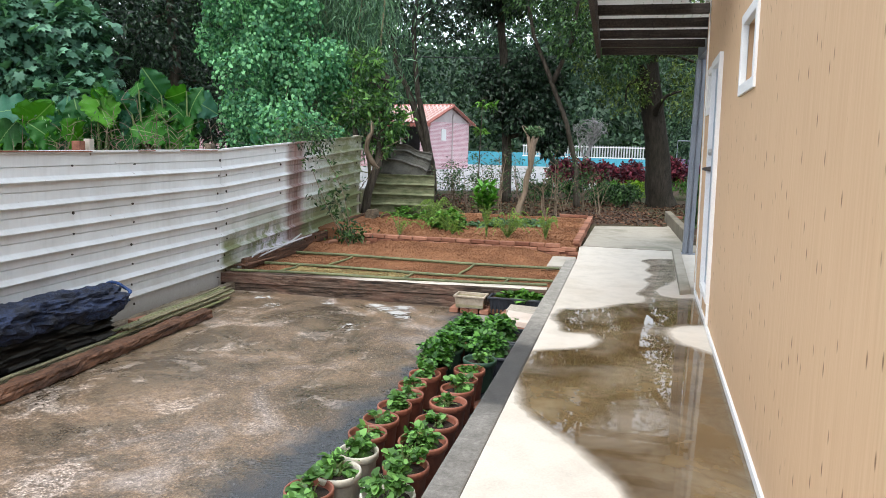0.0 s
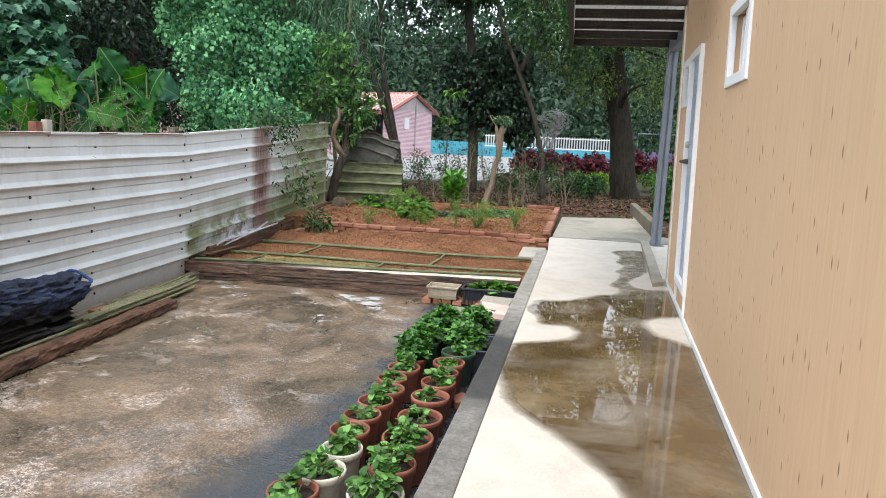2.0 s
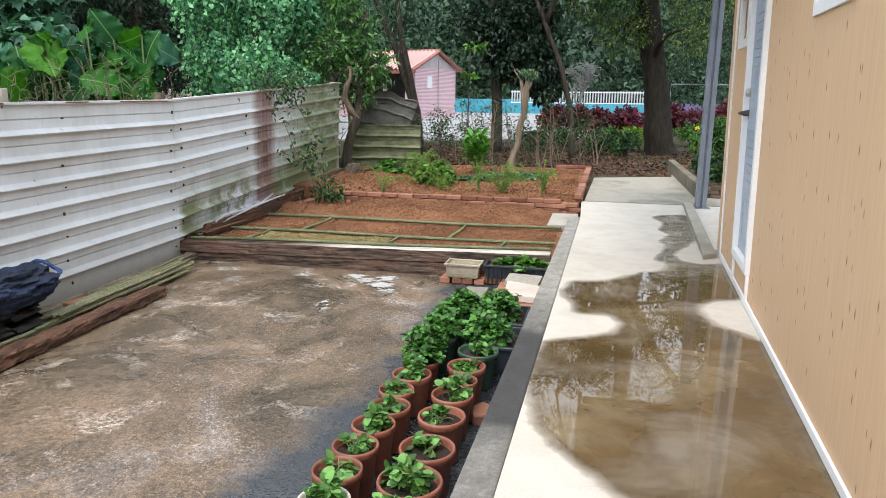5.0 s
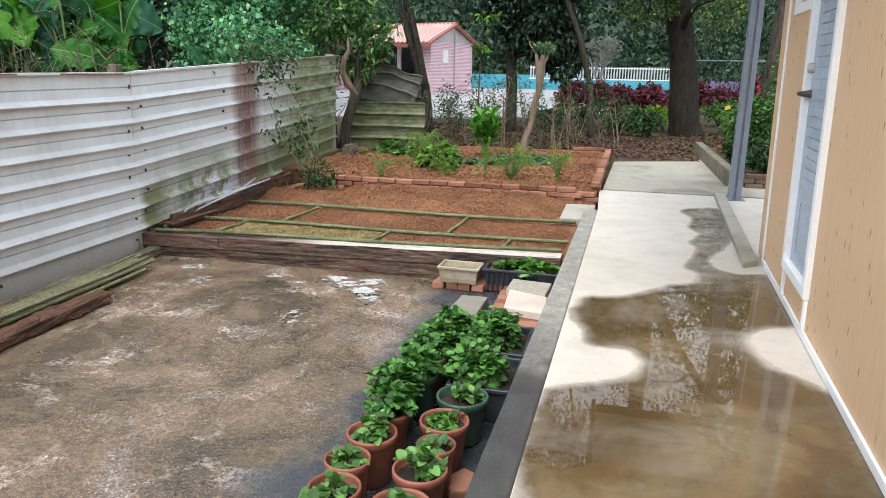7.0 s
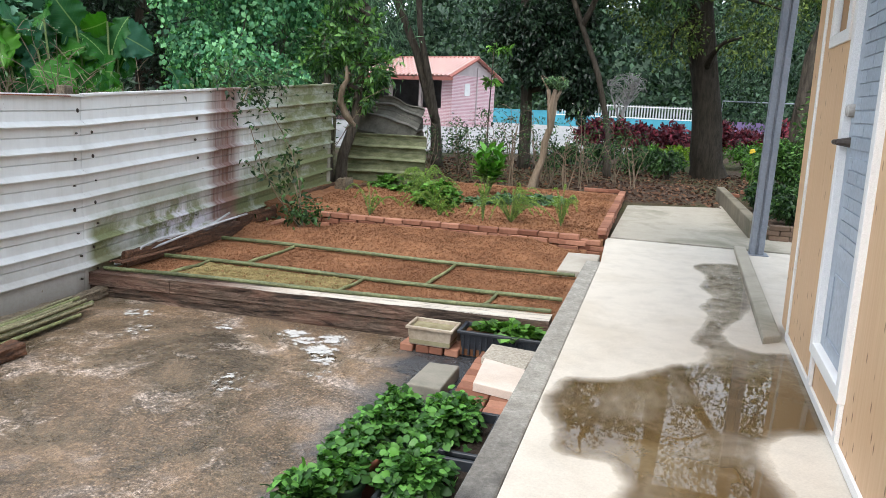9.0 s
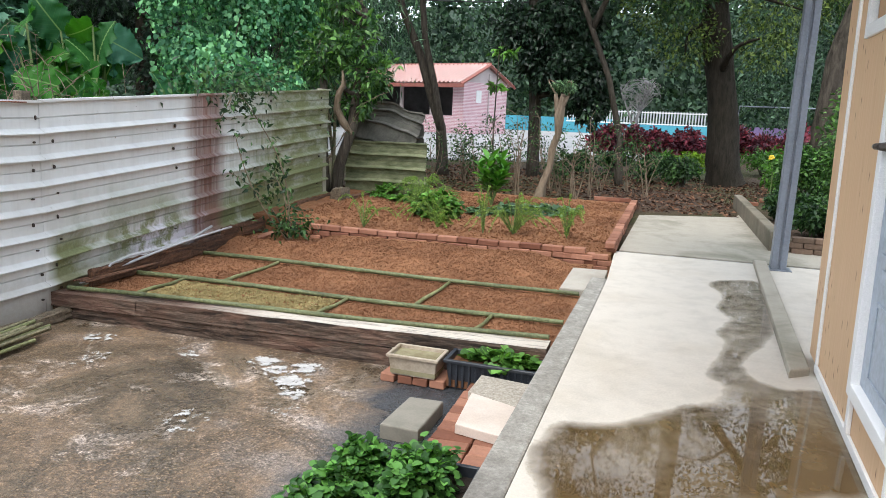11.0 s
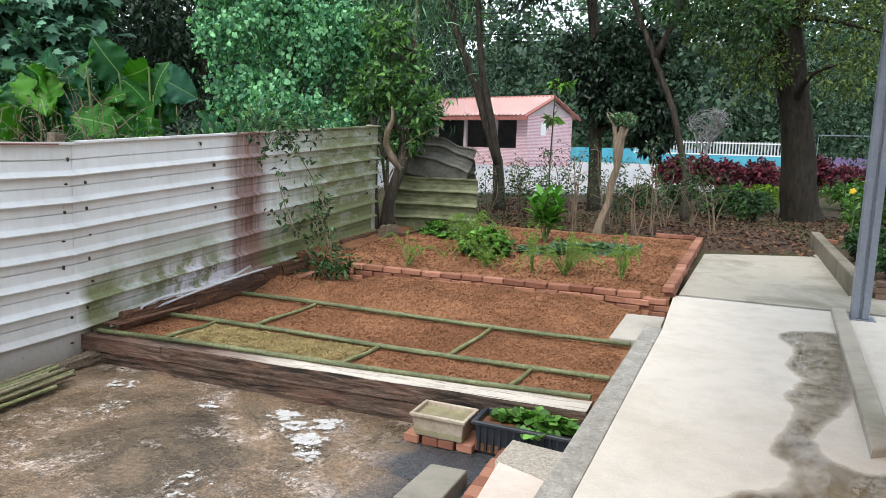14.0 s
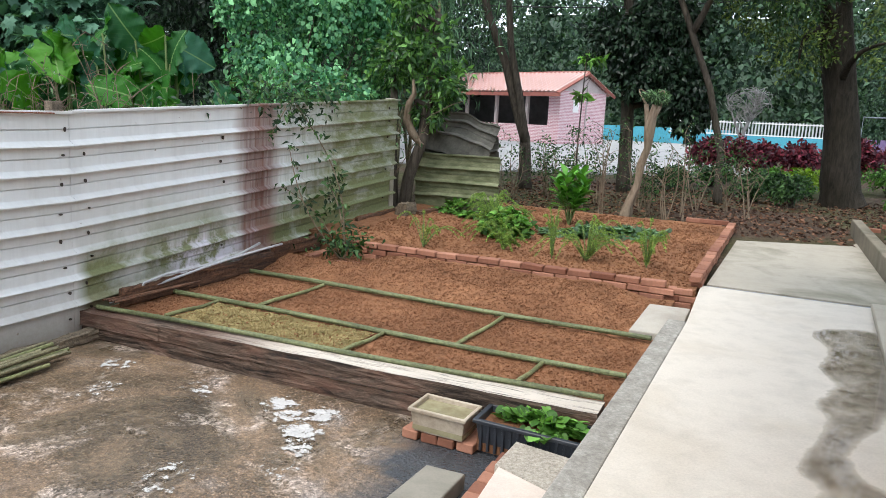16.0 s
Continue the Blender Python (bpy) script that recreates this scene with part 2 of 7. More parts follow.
def kerb_material():
    m, nt, ln, b = mat("grey_kerb_concrete", 0.7, 0, 0.4)
    v = coords(nt, ln)
    big, mid, fine = noise_of(nt, ln, v, 1.0, 6, 0.65, 0.6), noise_of(nt, ln, v, 9, 8, 0.8), noise_of(nt, ln, v, 45, 5, 0.85)
    c = ramp(nt, ln, mid, [(0.34, (0.20, 0.185, 0.16)), (0.5, (0.29, 0.272, 0.238)), (0.66, (0.42, 0.40, 0.355))])
    c = mixed(nt, ln, 0.6, c, ramp(nt, ln, fine, [(0.38, 0.55), (0.62, 1.15)]), "MULTIPLY")
    sp = nt.new("ShaderNodeSeparateXYZ")
    ln.new(v, sp.inputs[0])
    wob = nt.new("ShaderNodeMath")
    wob.operation = "MULTIPLY_ADD"
    ln.new(big, wob.inputs[0])
    wob.inputs[1].default_value = 1.2
    ln.new(sp.outputs[1], wob.inputs[2])

    def edge(a, z):
        r = nt.new("ShaderNodeMapRange")
        ln.new(wob.outputs[0], r.inputs[0])
        r.inputs[1].default_value, r.inputs[2].default_value = a, z
        return r.outputs[0]
    c = mixed(nt, ln, edge(7.0, 6.5), c, mixed(nt, ln, 1.0, c, (0.62, 0.62, 0.63), "MULTIPLY"))
    damp = mixed(nt, ln, 1.0, edge(4.75, 5.0), edge(6.25, 6.05), "MULTIPLY")
    c = mixed(nt, ln, damp, c, mixed(nt, ln, 1.0, c, (0.32, 0.32, 0.34), "MULTIPLY"))
    ln.new(c, b.inputs["Base Color"])
    ln.new(mixed(nt, ln, damp, 0.75, 0.4), b.inputs["Roughness"])
    bump(nt, ln, b, mixed(nt, ln, 0.5, mid, fine), 0.7, 0.01)
    return m


def puddle_material():
    m, nt, ln, b = mat("brown_puddle_water", 0.03, 0, 0.45)
    v = coords(nt, ln)
    big, mid = noise_of(nt, ln, v, 1.6, 6, 0.6, 0.4), noise_of(nt, ln, v, 7, 8, 0.7)
    c = ramp(nt, ln, big, [(0.33, (0.08, 0.048, 0.018)), (0.52, (0.13, 0.084, 0.037)), (0.68, (0.23, 0.172, 0.098))])
    c = mixed(nt, ln, 0.5, c, ramp(nt, ln, mid, [(0.3, 0.65), (0.6, 1.0)]), "MULTIPLY")
    at = nt.new("ShaderNodeAttribute")
    at.attribute_name = "wet"
    ad = nt.new("ShaderNodeMath")
    ad.operation = "MULTIPLY_ADD"
    ln.new(noise_of(nt, ln, v, 8, 8, 0.66, 0.4), ad.inputs[0])
    ad.inputs[1].default_value = 0.40
    ln.new(at.outputs["Fac"], ad.inputs[2])
    damp = ramp(nt, ln, ad.outputs[0], [(0.575, 0.0), (0.62, 0.22), (0.72, 0.46), (0.88, 0.92)])
    pool = ramp(nt, ln, ad.outputs[0], [(0.60, 0.0), (0.69, 1.0)])
    ln.new(mixed(nt, ln, pool, (0.38, 0.30, 0.19), c), b.inputs["Base Color"])
    thin = ramp(nt, ln, noise_of(nt, ln, v, 1.9, 7, 0.6, 0.5), [(0.46, 1.0), (0.66, 0.58)])
    ln.new(mixed(nt, ln, 1.0, damp, thin, "MULTIPLY"), b.inputs["Alpha"])
    ln.new(mixed(nt, ln, pool, 0.45, ramp(nt, ln, mid, [(0.50, 0.008), (0.64, 0.02), (0.76, 0.12)])), b.inputs["Roughness"])
    bump(nt, ln, b, noise_of(nt, ln, v, 2.5, 2, 0.5), 0.03, 0.02)
    return m


def panel_material():
    """Tan wall panel printed with fine grain and short dark knots."""
    m, nt, ln, b = mat("tan_woodprint_panel", 0.55, 0, 0.3)
    v = coords(nt, ln, (1, 26, 1.2))
    c = ramp(nt, ln, noise_of(nt, ln, v, 2.0, 5, 0.6), [(0.3, (0.58, 0.378, 0.222)), (0.5, (0.615, 0.412, 0.249)), (0.7, (0.65, 0.446, 0.279))])
    vk = coords(nt, ln, (1, 14.0, 4.2))
    vo = nt.new("ShaderNodeTexVoronoi")
    vo.inputs["Scale"].default_value, vo.inputs["Randomness"].default_value = 1.75, 1.0
    ln.new(vk, vo.inputs["Vector"])
    knot = ramp(nt, ln, vo.outputs["Distance"], [(0.08, 1.0), (0.20, 0.0)])
    sep = nt.new("ShaderNodeSeparateColor")
    ln.new(vo.outputs["Color"], sep.inputs[0])
    knot = mixed(nt, ln, 1.0, knot, ramp(nt, ln, sep.outputs[0], [(0.50, 0.0), (0.80, 0.95)]), "MULTIPLY")
    c = mixed(nt, ln, knot, c, (0.17, 0.09, 0.04))
    big = noise_of(nt, ln, coords(nt, ln), 0.9, 4)
    c = mixed(nt, ln, 0.4, c, ramp(nt, ln, big, [(0.3, 0.85), (0.7, 1.0)]), "MULTIPLY")
    ln.new(c, b.inputs["Base Color"])
    bump(nt, ln, b, noise_of(nt, ln, v, 3.0, 4), 0.08, 0.003)
    return m


def fence_material():
    """Off-white sheet with grime, a rust run, moss low down and towards the far end."""
    m, nt, ln, b = mat("weathered_white_sheet", 0.5, 0, 0.4)
    v = coords(nt, ln)
    sp = nt.new("ShaderNodeSeparateXYZ")
    ln.new(v, sp.inputs[0])
    run = noise_of(nt, ln, coords(nt, ln, (1, 9, 0.7)), 2.2, 6, 0.65)
    big = noise_of(nt, ln, v, 1.6, 7, 0.65, 0.3)
    fine = noise_of(nt, ln, v, 40, 4, 0.7)
    c = ramp(nt, ln, big, [(0.3, (0.565, 0.56, 0.54)), (0.65, (0.70, 0.71, 0.705))])
    c = mixed(nt, ln, 0.15, c, ramp(nt, ln, run, [(0.35, 0.55), (0.55, 1.0)]), "MULTIPLY")

    def band(src, a, z):
        r = nt.new("ShaderNodeMapRange")
        ln.new(src, r.inputs[0])
        r.inputs[1].default_value, r.inputs[2].default_value = a, z
        return r.outputs[0]

    def add(a, k, c2):
        n = nt.new("ShaderNodeMath")
        n.operation = "MULTIPLY_ADD"
        ln.new(a, n.inputs[0])
        n.inputs[1].default_value = k
        ln.new(c2, n.inputs[2])
        return n.outputs[0]
    far = band(add(run, 1.6, sp.outputs[1]), 10.9, 11.9)
    low = band(add(big, -0.9, sp.outputs[2]), 0.20, -0.35)
    east = band(sp.outputs[1], 7.85, 7.95)
    moss = mixed(nt, ln, 1.0, mixed(nt, ln, 1.0, low, east, "MULTIPLY"), ramp(nt, ln, big, [(0.34, 0.1), (0.52, 1.0)]), "MULTIPLY")
    moss = mixed(nt, ln, 1.0, moss, mixed(nt, ln, 1.0, far, ramp(nt, ln, noise_of(nt, ln, coords(nt, ln, (1, 1, 2.2)), 3.2, 8, 0.72, 0.4), [(0.34, 0.45), (0.56, 1.0)]), "MULTIPLY"), "ADD")
    c = mixed(nt, ln, moss, c, mixed(nt, ln, fine, (0.07, 0.085, 0.03), (0.27, 0.28, 0.14)))
    lilac = mixed(nt, ln, 1.0, mixed(nt, ln, 1.0, band(add(big, 0.8, sp.outputs[1]), 8.9, 9.25), band(add(big, 0.5, sp.outputs[1]), 10.25, 10.0), "MULTIPLY"), band(add(run, 0.5, sp.outputs[2]), 0.62, 0.40), "MULTIPLY")
    c = mixed(nt, ln, mixed(nt, ln, 1.0, lilac, ramp(nt, ln, noise_of(nt, ln, v, 5, 7, 0.7), [(0.42, 0.0), (0.55, 0.9)]), "MULTIPLY"), c, (0.66, 0.63, 0.70))
    rust_in, rust_out = band(add(big, 0.25, sp.outputs[1]), 9.58, 9.75), band(add(run, 0.3, sp.outputs[1]), 10.28, 10.12)
    rust = mixed(nt, ln, 1.0, rust_in, rust_out, "MULTIPLY")
    rust = mixed(nt, ln, 1.0, rust, ramp(nt, ln, run, [(0.3, 0.55), (0.6, 1.0)]), "MULTIPLY")
    c = mixed(nt, ln, rust, c, ramp(nt, ln, big, [(0.35, (0.13, 0.06, 0.045)), (0.65, (0.28, 0.15, 0.12))]))
    spots = ramp(nt, ln, noise_of(nt, ln, v, 11, 3, 0.5), [(0.72, 0.0), (0.76, 0.9)])
    c = mixed(nt, ln, spots, c, (0.16, 0.10, 0.06))
    dirt = band(add(fine, -0.15, sp.outputs[2]), -0.02, -0.36)
    c = mixed(nt, ln, mixed(nt, ln, 1.0, dirt, 0.75, "MULTIPLY"), c, (0.26, 0.215, 0.16))
    ln.new(c, b.inputs["Base Color"])
    bump(nt, ln, b, fine, 0.05, 0.003)
    return m


def wood_material(name, dark, light, along="x", rough=0.75, wet=0.0):
    m, nt, ln, b = mat(name, rough, 0, 0.35)
    s = {"x": (1.2, 16, 16), "y": (16, 1.2, 16), "z": (16, 16, 1.2)}[along]
    v = coords(nt, ln, s)
    g = noise_of(nt, ln, v, 2.2, 8, 0.7, 0.8)
    big = noise_of(nt, ln, coords(nt, ln), 2.5, 5)
    c = ramp(nt, ln, g, [(0.32, dark), (0.68, light)])
    c = mixed(nt, ln, 0.7, c, ramp(nt, ln, big, [(0.35, 0.35), (0.65, 1.0)]), "MULTIPLY")
    oi = nt.new("ShaderNodeObjectInfo")
    c = mixed(nt, ln, 1.0, c, ramp(nt, ln, oi.outputs["Random"], [(0.0, 0.75), (1.0, 1.0)]), "MULTIPLY")
    fine = noise_of(nt, ln, coords(nt, ln), 45, 6, 0.85)
    c = mixed(nt, ln, 0.7, c, ramp(nt, ln, fine, [(0.40, 0.4), (0.58, 1.25)]), "MULTIPLY")
    ln.new(c, b.inputs["Base Color"])
    bump(nt, ln, b, g, 0.6, 0.012)
    return m


def weathered_timber():
    """Dark cracked timber whose upward faces turn pale in streaks, more so towards +x."""
    m, nt, ln, b = mat("dark_weathered_timber", 0.75, 0, 0.35)
    g = noise_of(nt, ln, coords(nt, ln, (1.1, 11, 12)), 2.2, 9, 0.75, 1.6)
    big = noise_of(nt, ln, coords(nt, ln, (1, 2, 3)), 1.6, 6, 0.65, 0.5)
    c = ramp(nt, ln, g, [(0.37, (0.010, 0.007, 0.005)), (0.49, (0.125, 0.085, 0.062)), (0.66, (0.33, 0.24, 0.185))])
    c = mixed(nt, ln, ramp(nt, ln, big, [(0.45, 0.0), (0.62, 0.75)]), c, mixed(nt, ln, g, (0.05, 0.018, 0.012), (0.22, 0.12, 0.085)))
    c = mixed(nt, ln, 0.8, c, ramp(nt, ln, big, [(0.36, 0.22), (0.56, 1.0)]), "MULTIPLY")
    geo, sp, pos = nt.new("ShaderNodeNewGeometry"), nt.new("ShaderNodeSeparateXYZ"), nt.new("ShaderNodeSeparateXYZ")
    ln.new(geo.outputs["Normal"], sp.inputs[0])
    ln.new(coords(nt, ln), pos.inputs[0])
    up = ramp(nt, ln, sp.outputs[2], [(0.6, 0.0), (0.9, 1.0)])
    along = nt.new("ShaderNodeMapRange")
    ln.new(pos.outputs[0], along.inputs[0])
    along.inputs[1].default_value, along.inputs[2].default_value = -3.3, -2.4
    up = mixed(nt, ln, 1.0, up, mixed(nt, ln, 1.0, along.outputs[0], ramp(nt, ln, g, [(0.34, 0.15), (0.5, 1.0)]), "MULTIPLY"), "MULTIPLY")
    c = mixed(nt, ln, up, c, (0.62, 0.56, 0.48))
    ln.new(c, b.inputs["Base Color"])
    bump(nt, ln, b, g, 1.0, 0.02)
    return m


def soil_material():
    m, nt, ln, b = mat("red_garden_soil", 0.95, 0, 0.15)
    v = coords(nt, ln)
    big, mid, fine = noise_of(nt, ln, v, 1.4, 5), noise_of(nt, ln, v, 14, 6, 0.7), noise_of(nt, ln, v, 85, 4, 0.8)
    c = ramp(nt, ln, big, [(0.3, (0.215, 0.098, 0.050)), (0.7, (0.385, 0.187, 0.097))])
    c = mixed(nt, ln, 0.7, c, ramp(nt, ln, mid, [(0.3, 0.5), (0.65, 1.0)]), "MULTIPLY")
    c = mixed(nt, ln, 0.6, c, ramp(nt, ln, fine, [(0.3, 0.5), (0.7, 1.1)]), "MULTIPLY")
    ln.new(c, b.inputs["Base Color"])
    h = mixed(nt, ln, 0.5, mid, fine)
    bump(nt, ln, b, h, 0.9, 0.03)
    return m


def brick_material(name, dark, light):
    m, nt, ln, b = mat(name, 0.85, 0, 0.25)
    v = coords(nt, ln)
    oi = nt.new("ShaderNodeObjectInfo")
    c = ramp(nt, ln, oi.outputs["Random"], [(0.0, dark), (1.0, light)])
    fine, mid = noise_of(nt, ln, v, 60, 4, 0.7), noise_of(nt, ln, v, 9, 5)
    c = mixed(nt, ln, 0.6, c, ramp(nt, ln, mid, [(0.3, 0.55), (0.65, 1.0)]), "MULTIPLY")
    c = mixed(nt, ln, 0.4, c, ramp(nt, ln, fine, [(0.3, 0.6), (0.6, 1.0)]), "MULTIPLY")
    ln.new(c, b.inputs["Base Color"])
    bump(nt, ln, b, fine, 0.4, 0.004)
    return m


def forest_floor_material():
    m, nt, ln, b = mat("ground_litter_and_grass", 0.95, 0, 0.2)
    v = coords(nt, ln)
    big, mid, fine = noise_of(nt, ln, v, 0.35, 5, 0.6, 0.4), noise_of(nt, ln, v, 5, 7, 0.7), noise_of(nt, ln, v, 30, 4, 0.8)
    c = ramp(nt, ln, big, [(0.42, (0.105, 0.07, 0.048)), (0.62, (0.075, 0.085, 0.03))])
    c = mixed(nt, ln, 0.8, c, ramp(nt, ln, mid, [(0.3, 0.4), (0.7, 1.15)]), "MULTIPLY")
    c = mixed(nt, ln, 0.7, c, ramp(nt, ln, fine, [(0.3, 0.4), (0.7, 1.15)]), "MULTIPLY")
    ln.new(c, b.inputs["Base Color"])
    bump(nt, ln, b, mixed(nt, ln, 0.5, mid, fine), 0.9, 0.05)
    return m


def bark_material(name, dark, light):
    m, nt, ln, b = mat(name, 0.9, 0, 0.2)
    v = coords(nt, ln, (7, 7, 1.4))
    g, big = noise_of(nt, ln, v, 2.5, 8, 0.7, 0.5), noise_of(nt, ln, coords(nt, ln), 1.3, 5)
    c = mixed(nt, ln, 0.6, ramp(nt, ln, g, [(0.3, dark), (0.7, light)]), ramp(nt, ln, big, [(0.3, (0.6, 0.62, 0.5)), (0.7, (1, 1, 1))]), "MULTIPLY")
    ln.new(c, b.inputs["Base Color"])
    bump(nt, ln, b, g, 0.9, 0.03)
    return m


YARD, PUDDLE, PANEL, FENCE = yard_material(), puddle_material(), panel_material(), fence_material()
WALK = slab_material("pale_walkway_concrete", (0.56, 0.512, 0.445), (0.50, 0.448, 0.375))
WALK_OLD = slab_material("mossy_walkway_concrete", (0.37, 0.335, 0.275), (0.21, 0.195, 0.145))
KERB = kerb_material()
PAVER = slab_material("pale_cast_paver", (0.42, 0.385, 0.33), (0.32, 0.285, 0.235))
TIMBER = weathered_timber()
ROTTEN = wood_material("rotten_red_log", (0.025, 0.012, 0.009), (0.24, 0.115, 0.062), "y")
BOARD = wood_material("grey_brown_board", (0.12, 0.09, 0.06), (0.34, 0.27, 0.19), "y")
SOIL, GROUND = soil_material(), forest_floor_material()
BRICK = brick_material("red_brick", (0.19, 0.075, 0.046), (0.45, 0.22, 0.145))
BARK = bark_material("dark_bark", (0.016, 0.013, 0.010), (0.11, 0.092, 0.074))
BARK_BIG = bark_material("very_dark_bark", (0.010, 0.008, 0.006), (0.052, 0.043, 0.033))
BARK_GREY = bark_material("grey_twig_bark", (0.16, 0.16, 0.165), (0.36, 0.35, 0.36))
BARK_PALE = bark_material("pale_smooth_bark", (0.12, 0.085, 0.06), (0.32, 0.25, 0.185))
WHITE = grainy("white_painted_frame", (0.84, 0.84, 0.84), (0.90, 0.90, 0.89), 3, 260, 0.45, 0.03)
STEEL = grainy("blue_grey_painted_steel", (0.19, 0.22, 0.27), (0.26, 0.29, 0.34), 3, 40, 0.4, 0.05, 0.5)
DARKWOOD = wood_material("dark_brown_rafter", (0.035, 0.027, 0.022), (0.085, 0.065, 0.055), "x")
SHEET = grainy("pale_roof_sheet", (0.55, 0.55, 0.53), (0.66, 0.66, 0.64), 2, 20, 0.6, 0.05)
DOORBLUE = grainy("pale_blue_grey_door", (0.36, 0.42, 0.50), (0.44, 0.50, 0.58), 2, 30, 0.45, 0.05)
BAMBOO = wood_material("green_bamboo", (0.11, 0.135, 0.055), (0.27, 0.30, 0.15), "x", 0.5)
LEAF_MID = leafy("mid_green_leaves", (0.02, 0.055, 0.02), (0.075, 0.155, 0.05))
LEAF_DARK = leafy("dark_green_leaves", (0.009, 0.024, 0.013), (0.030, 0.062, 0.032), 0.4, through_light=0.12)
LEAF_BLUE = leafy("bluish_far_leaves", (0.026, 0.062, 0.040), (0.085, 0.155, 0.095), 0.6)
LEAF_FRESH = leafy("fresh_green_leaves", (0.06, 0.16, 0.025), (0.15, 0.34, 0.06))
LEAF_YELLOW = leafy("yellow_green_leaves", (0.045, 0.085, 0.022), (0.16, 0.22, 0.055))
LEAF_CITRUS = leafy("citrus_leaves", (0.03, 0.09, 0.025), (0.12, 0.26, 0.06), 0.35)
LEAF_LIME = leafy("lime_leaves", (0.16, 0.28, 0.02), (0.30, 0.44, 0.05))
LEAF_RED = leafy("crimson_leaves", (0.06, 0.012, 0.025), (0.22, 0.035, 0.06), 0.5)

# ---- ground ----


def ground_height(x, y):
    rise = min(1, max(0, (y - 10.4) / 1.6))
    z = -0.46 + 0.44 * rise * rise * (3 - 2 * rise)
    if x > 1.2:
        z = max(z, -0.09) if y > 7 else z
    far = max(0, math.hypot(x, y - 6) - 16)
    return z + (0.025 * noise.noise((x * 1.3, y * 1.3, 0)) if y > 14.6 else 0) + min(0.25, 0.012 * far) * noise.noise((x * 0.07, y * 0.07, 3))


def ground_sheet():
    steps = [-600, -300, -150, -80, -45, -28] + [-20 + 0.5 * i for i in range(81)] + [28, 45, 80, 150, 300, 600]
    ys = [s + (6 if abs(s) > 20 else 10) for s in steps]
    verts = [(x, y, ground_height(x, y)) for y in ys for x in steps]
    n = len(steps)
    faces = [(j * n + i, j * n + i + 1, (j + 1) * n + i + 1, (j + 1) * n + i) for j in range(len(ys) - 1) for i in range(n - 1)]
    tagged(new("ground", mesh_of("ground", verts, faces, GROUND, True)), "brown leaf litter and thin grass over earth", "ground", kind="structure")


ground_sheet()


def uneven_sheet(x0, x1, y0, y1, step, height, skirt):
    """A grid whose top follows height(x, y), with sides going down to skirt."""
    nx, ny = max(2, round((x1 - x0) / step)), max(2, round((y1 - y0) / step))
    verts, faces = [], []
    for j in range(ny + 1):
        for i in range(nx + 1):
            x, y = x0 + (x1 - x0) * i / nx, y0 + (y1 - y0) * j / ny
            verts.append((x, y, height(x, y)))
    w = nx + 1
    for j in range(ny):
        for i in range(nx):
            faces.append((j * w + i, j * w + i + 1, (j + 1) * w + i + 1, (j + 1) * w + i))
    rim = list(range(nx + 1)) + [j * w + nx for j in range(1, ny + 1)] + [ny * w + i for i in range(nx - 1, -1, -1)] + [j * w for j in range(ny - 1, 0, -1)]
    k = len(verts)
    verts += [(verts[r][0], verts[r][1], skirt) for r in rim]
    for a in range(len(rim)):
        b = (a + 1) % len(rim)
        faces.append((rim[a], k + a, k + b, rim[b]))
    return verts, faces


YZ = -0.345
v, f = uneven_sheet(-4.42, -0.55, -6, 7.93, 0.12, lambda x, y: YZ + 0.006 * noise.noise((x * 1.1, y * 1.1, 0)), -0.5)
tagged(new("yard_floor", mesh_of("yard_floor", v, f, YARD)), "wet brown-stained concrete yard with worn pale patches", "floor", kind="structure")


def kerb_out(y):
    return -0.69 + 0.028 * (y - 3.14)


def kerb_in(y):
    return -0.54 + 0.025 * (y - 3.19)


def wall_x(y):
    return 0.63 + 0.0522 * (y - 3.52)


thing("pavement_walkway", prism([(kerb_in(-6), -6), (wall_x(-6) + 0.1, -6), (wall_x(8.0) + 0.1, 8.0), (2.6, 8.1), (2.6, 10.86), (-0.4, 10.86), (-0.38, 9.6)], -0.5, 0.0, 0.004), WALK,
      "pale concrete walkway, patchily wet, beside the tan wall", "walkway", kind="structure")
thing("kerb", prism([(kerb_out(-6), -6), (kerb_in(-6), -6), (kerb_in(9.6), 9.6), (kerb_out(9.6), 9.6)], -0.5, 0.003, 0.012), KERB,
      "dark grey weathered concrete kerb edging the walkway", "kerb", kind="structure")
thing("pavement_far_slab", prism([(-0.36, 10.96), (2.6, 10.96), (1.12, 14.6), (1.0, 14.25), (-0.25, 13.75)], -0.5, -0.002, 0.004), WALK_OLD,
      "older mossy concrete slab beyond the drain channel", "walkway", kind="structure")
thing("drain_channel", box(-0.4, 2.6, 10.86, 10.96, -0.4, -0.018), STEEL, "narrow dark steel drain channel across the walkway", "drain", kind="structure")
thing("low_curb", prism([(0.695, 7.69), (0.81, 7.78), (0.985, 10.84), (0.875, 10.84)], -0.02, 0.045, 0.01), WALK_OLD, "low mortar curb on the walkway", "kerb", kind="structure")

# ---- building ----
WALL_TURN = math.degrees(math.atan(0.0522))
WALL = pose(0.63, 3.52, 0, 0, -1.2, -WALL_TURN)
# in the wall's own axes: x into the building, y along the wall, z up


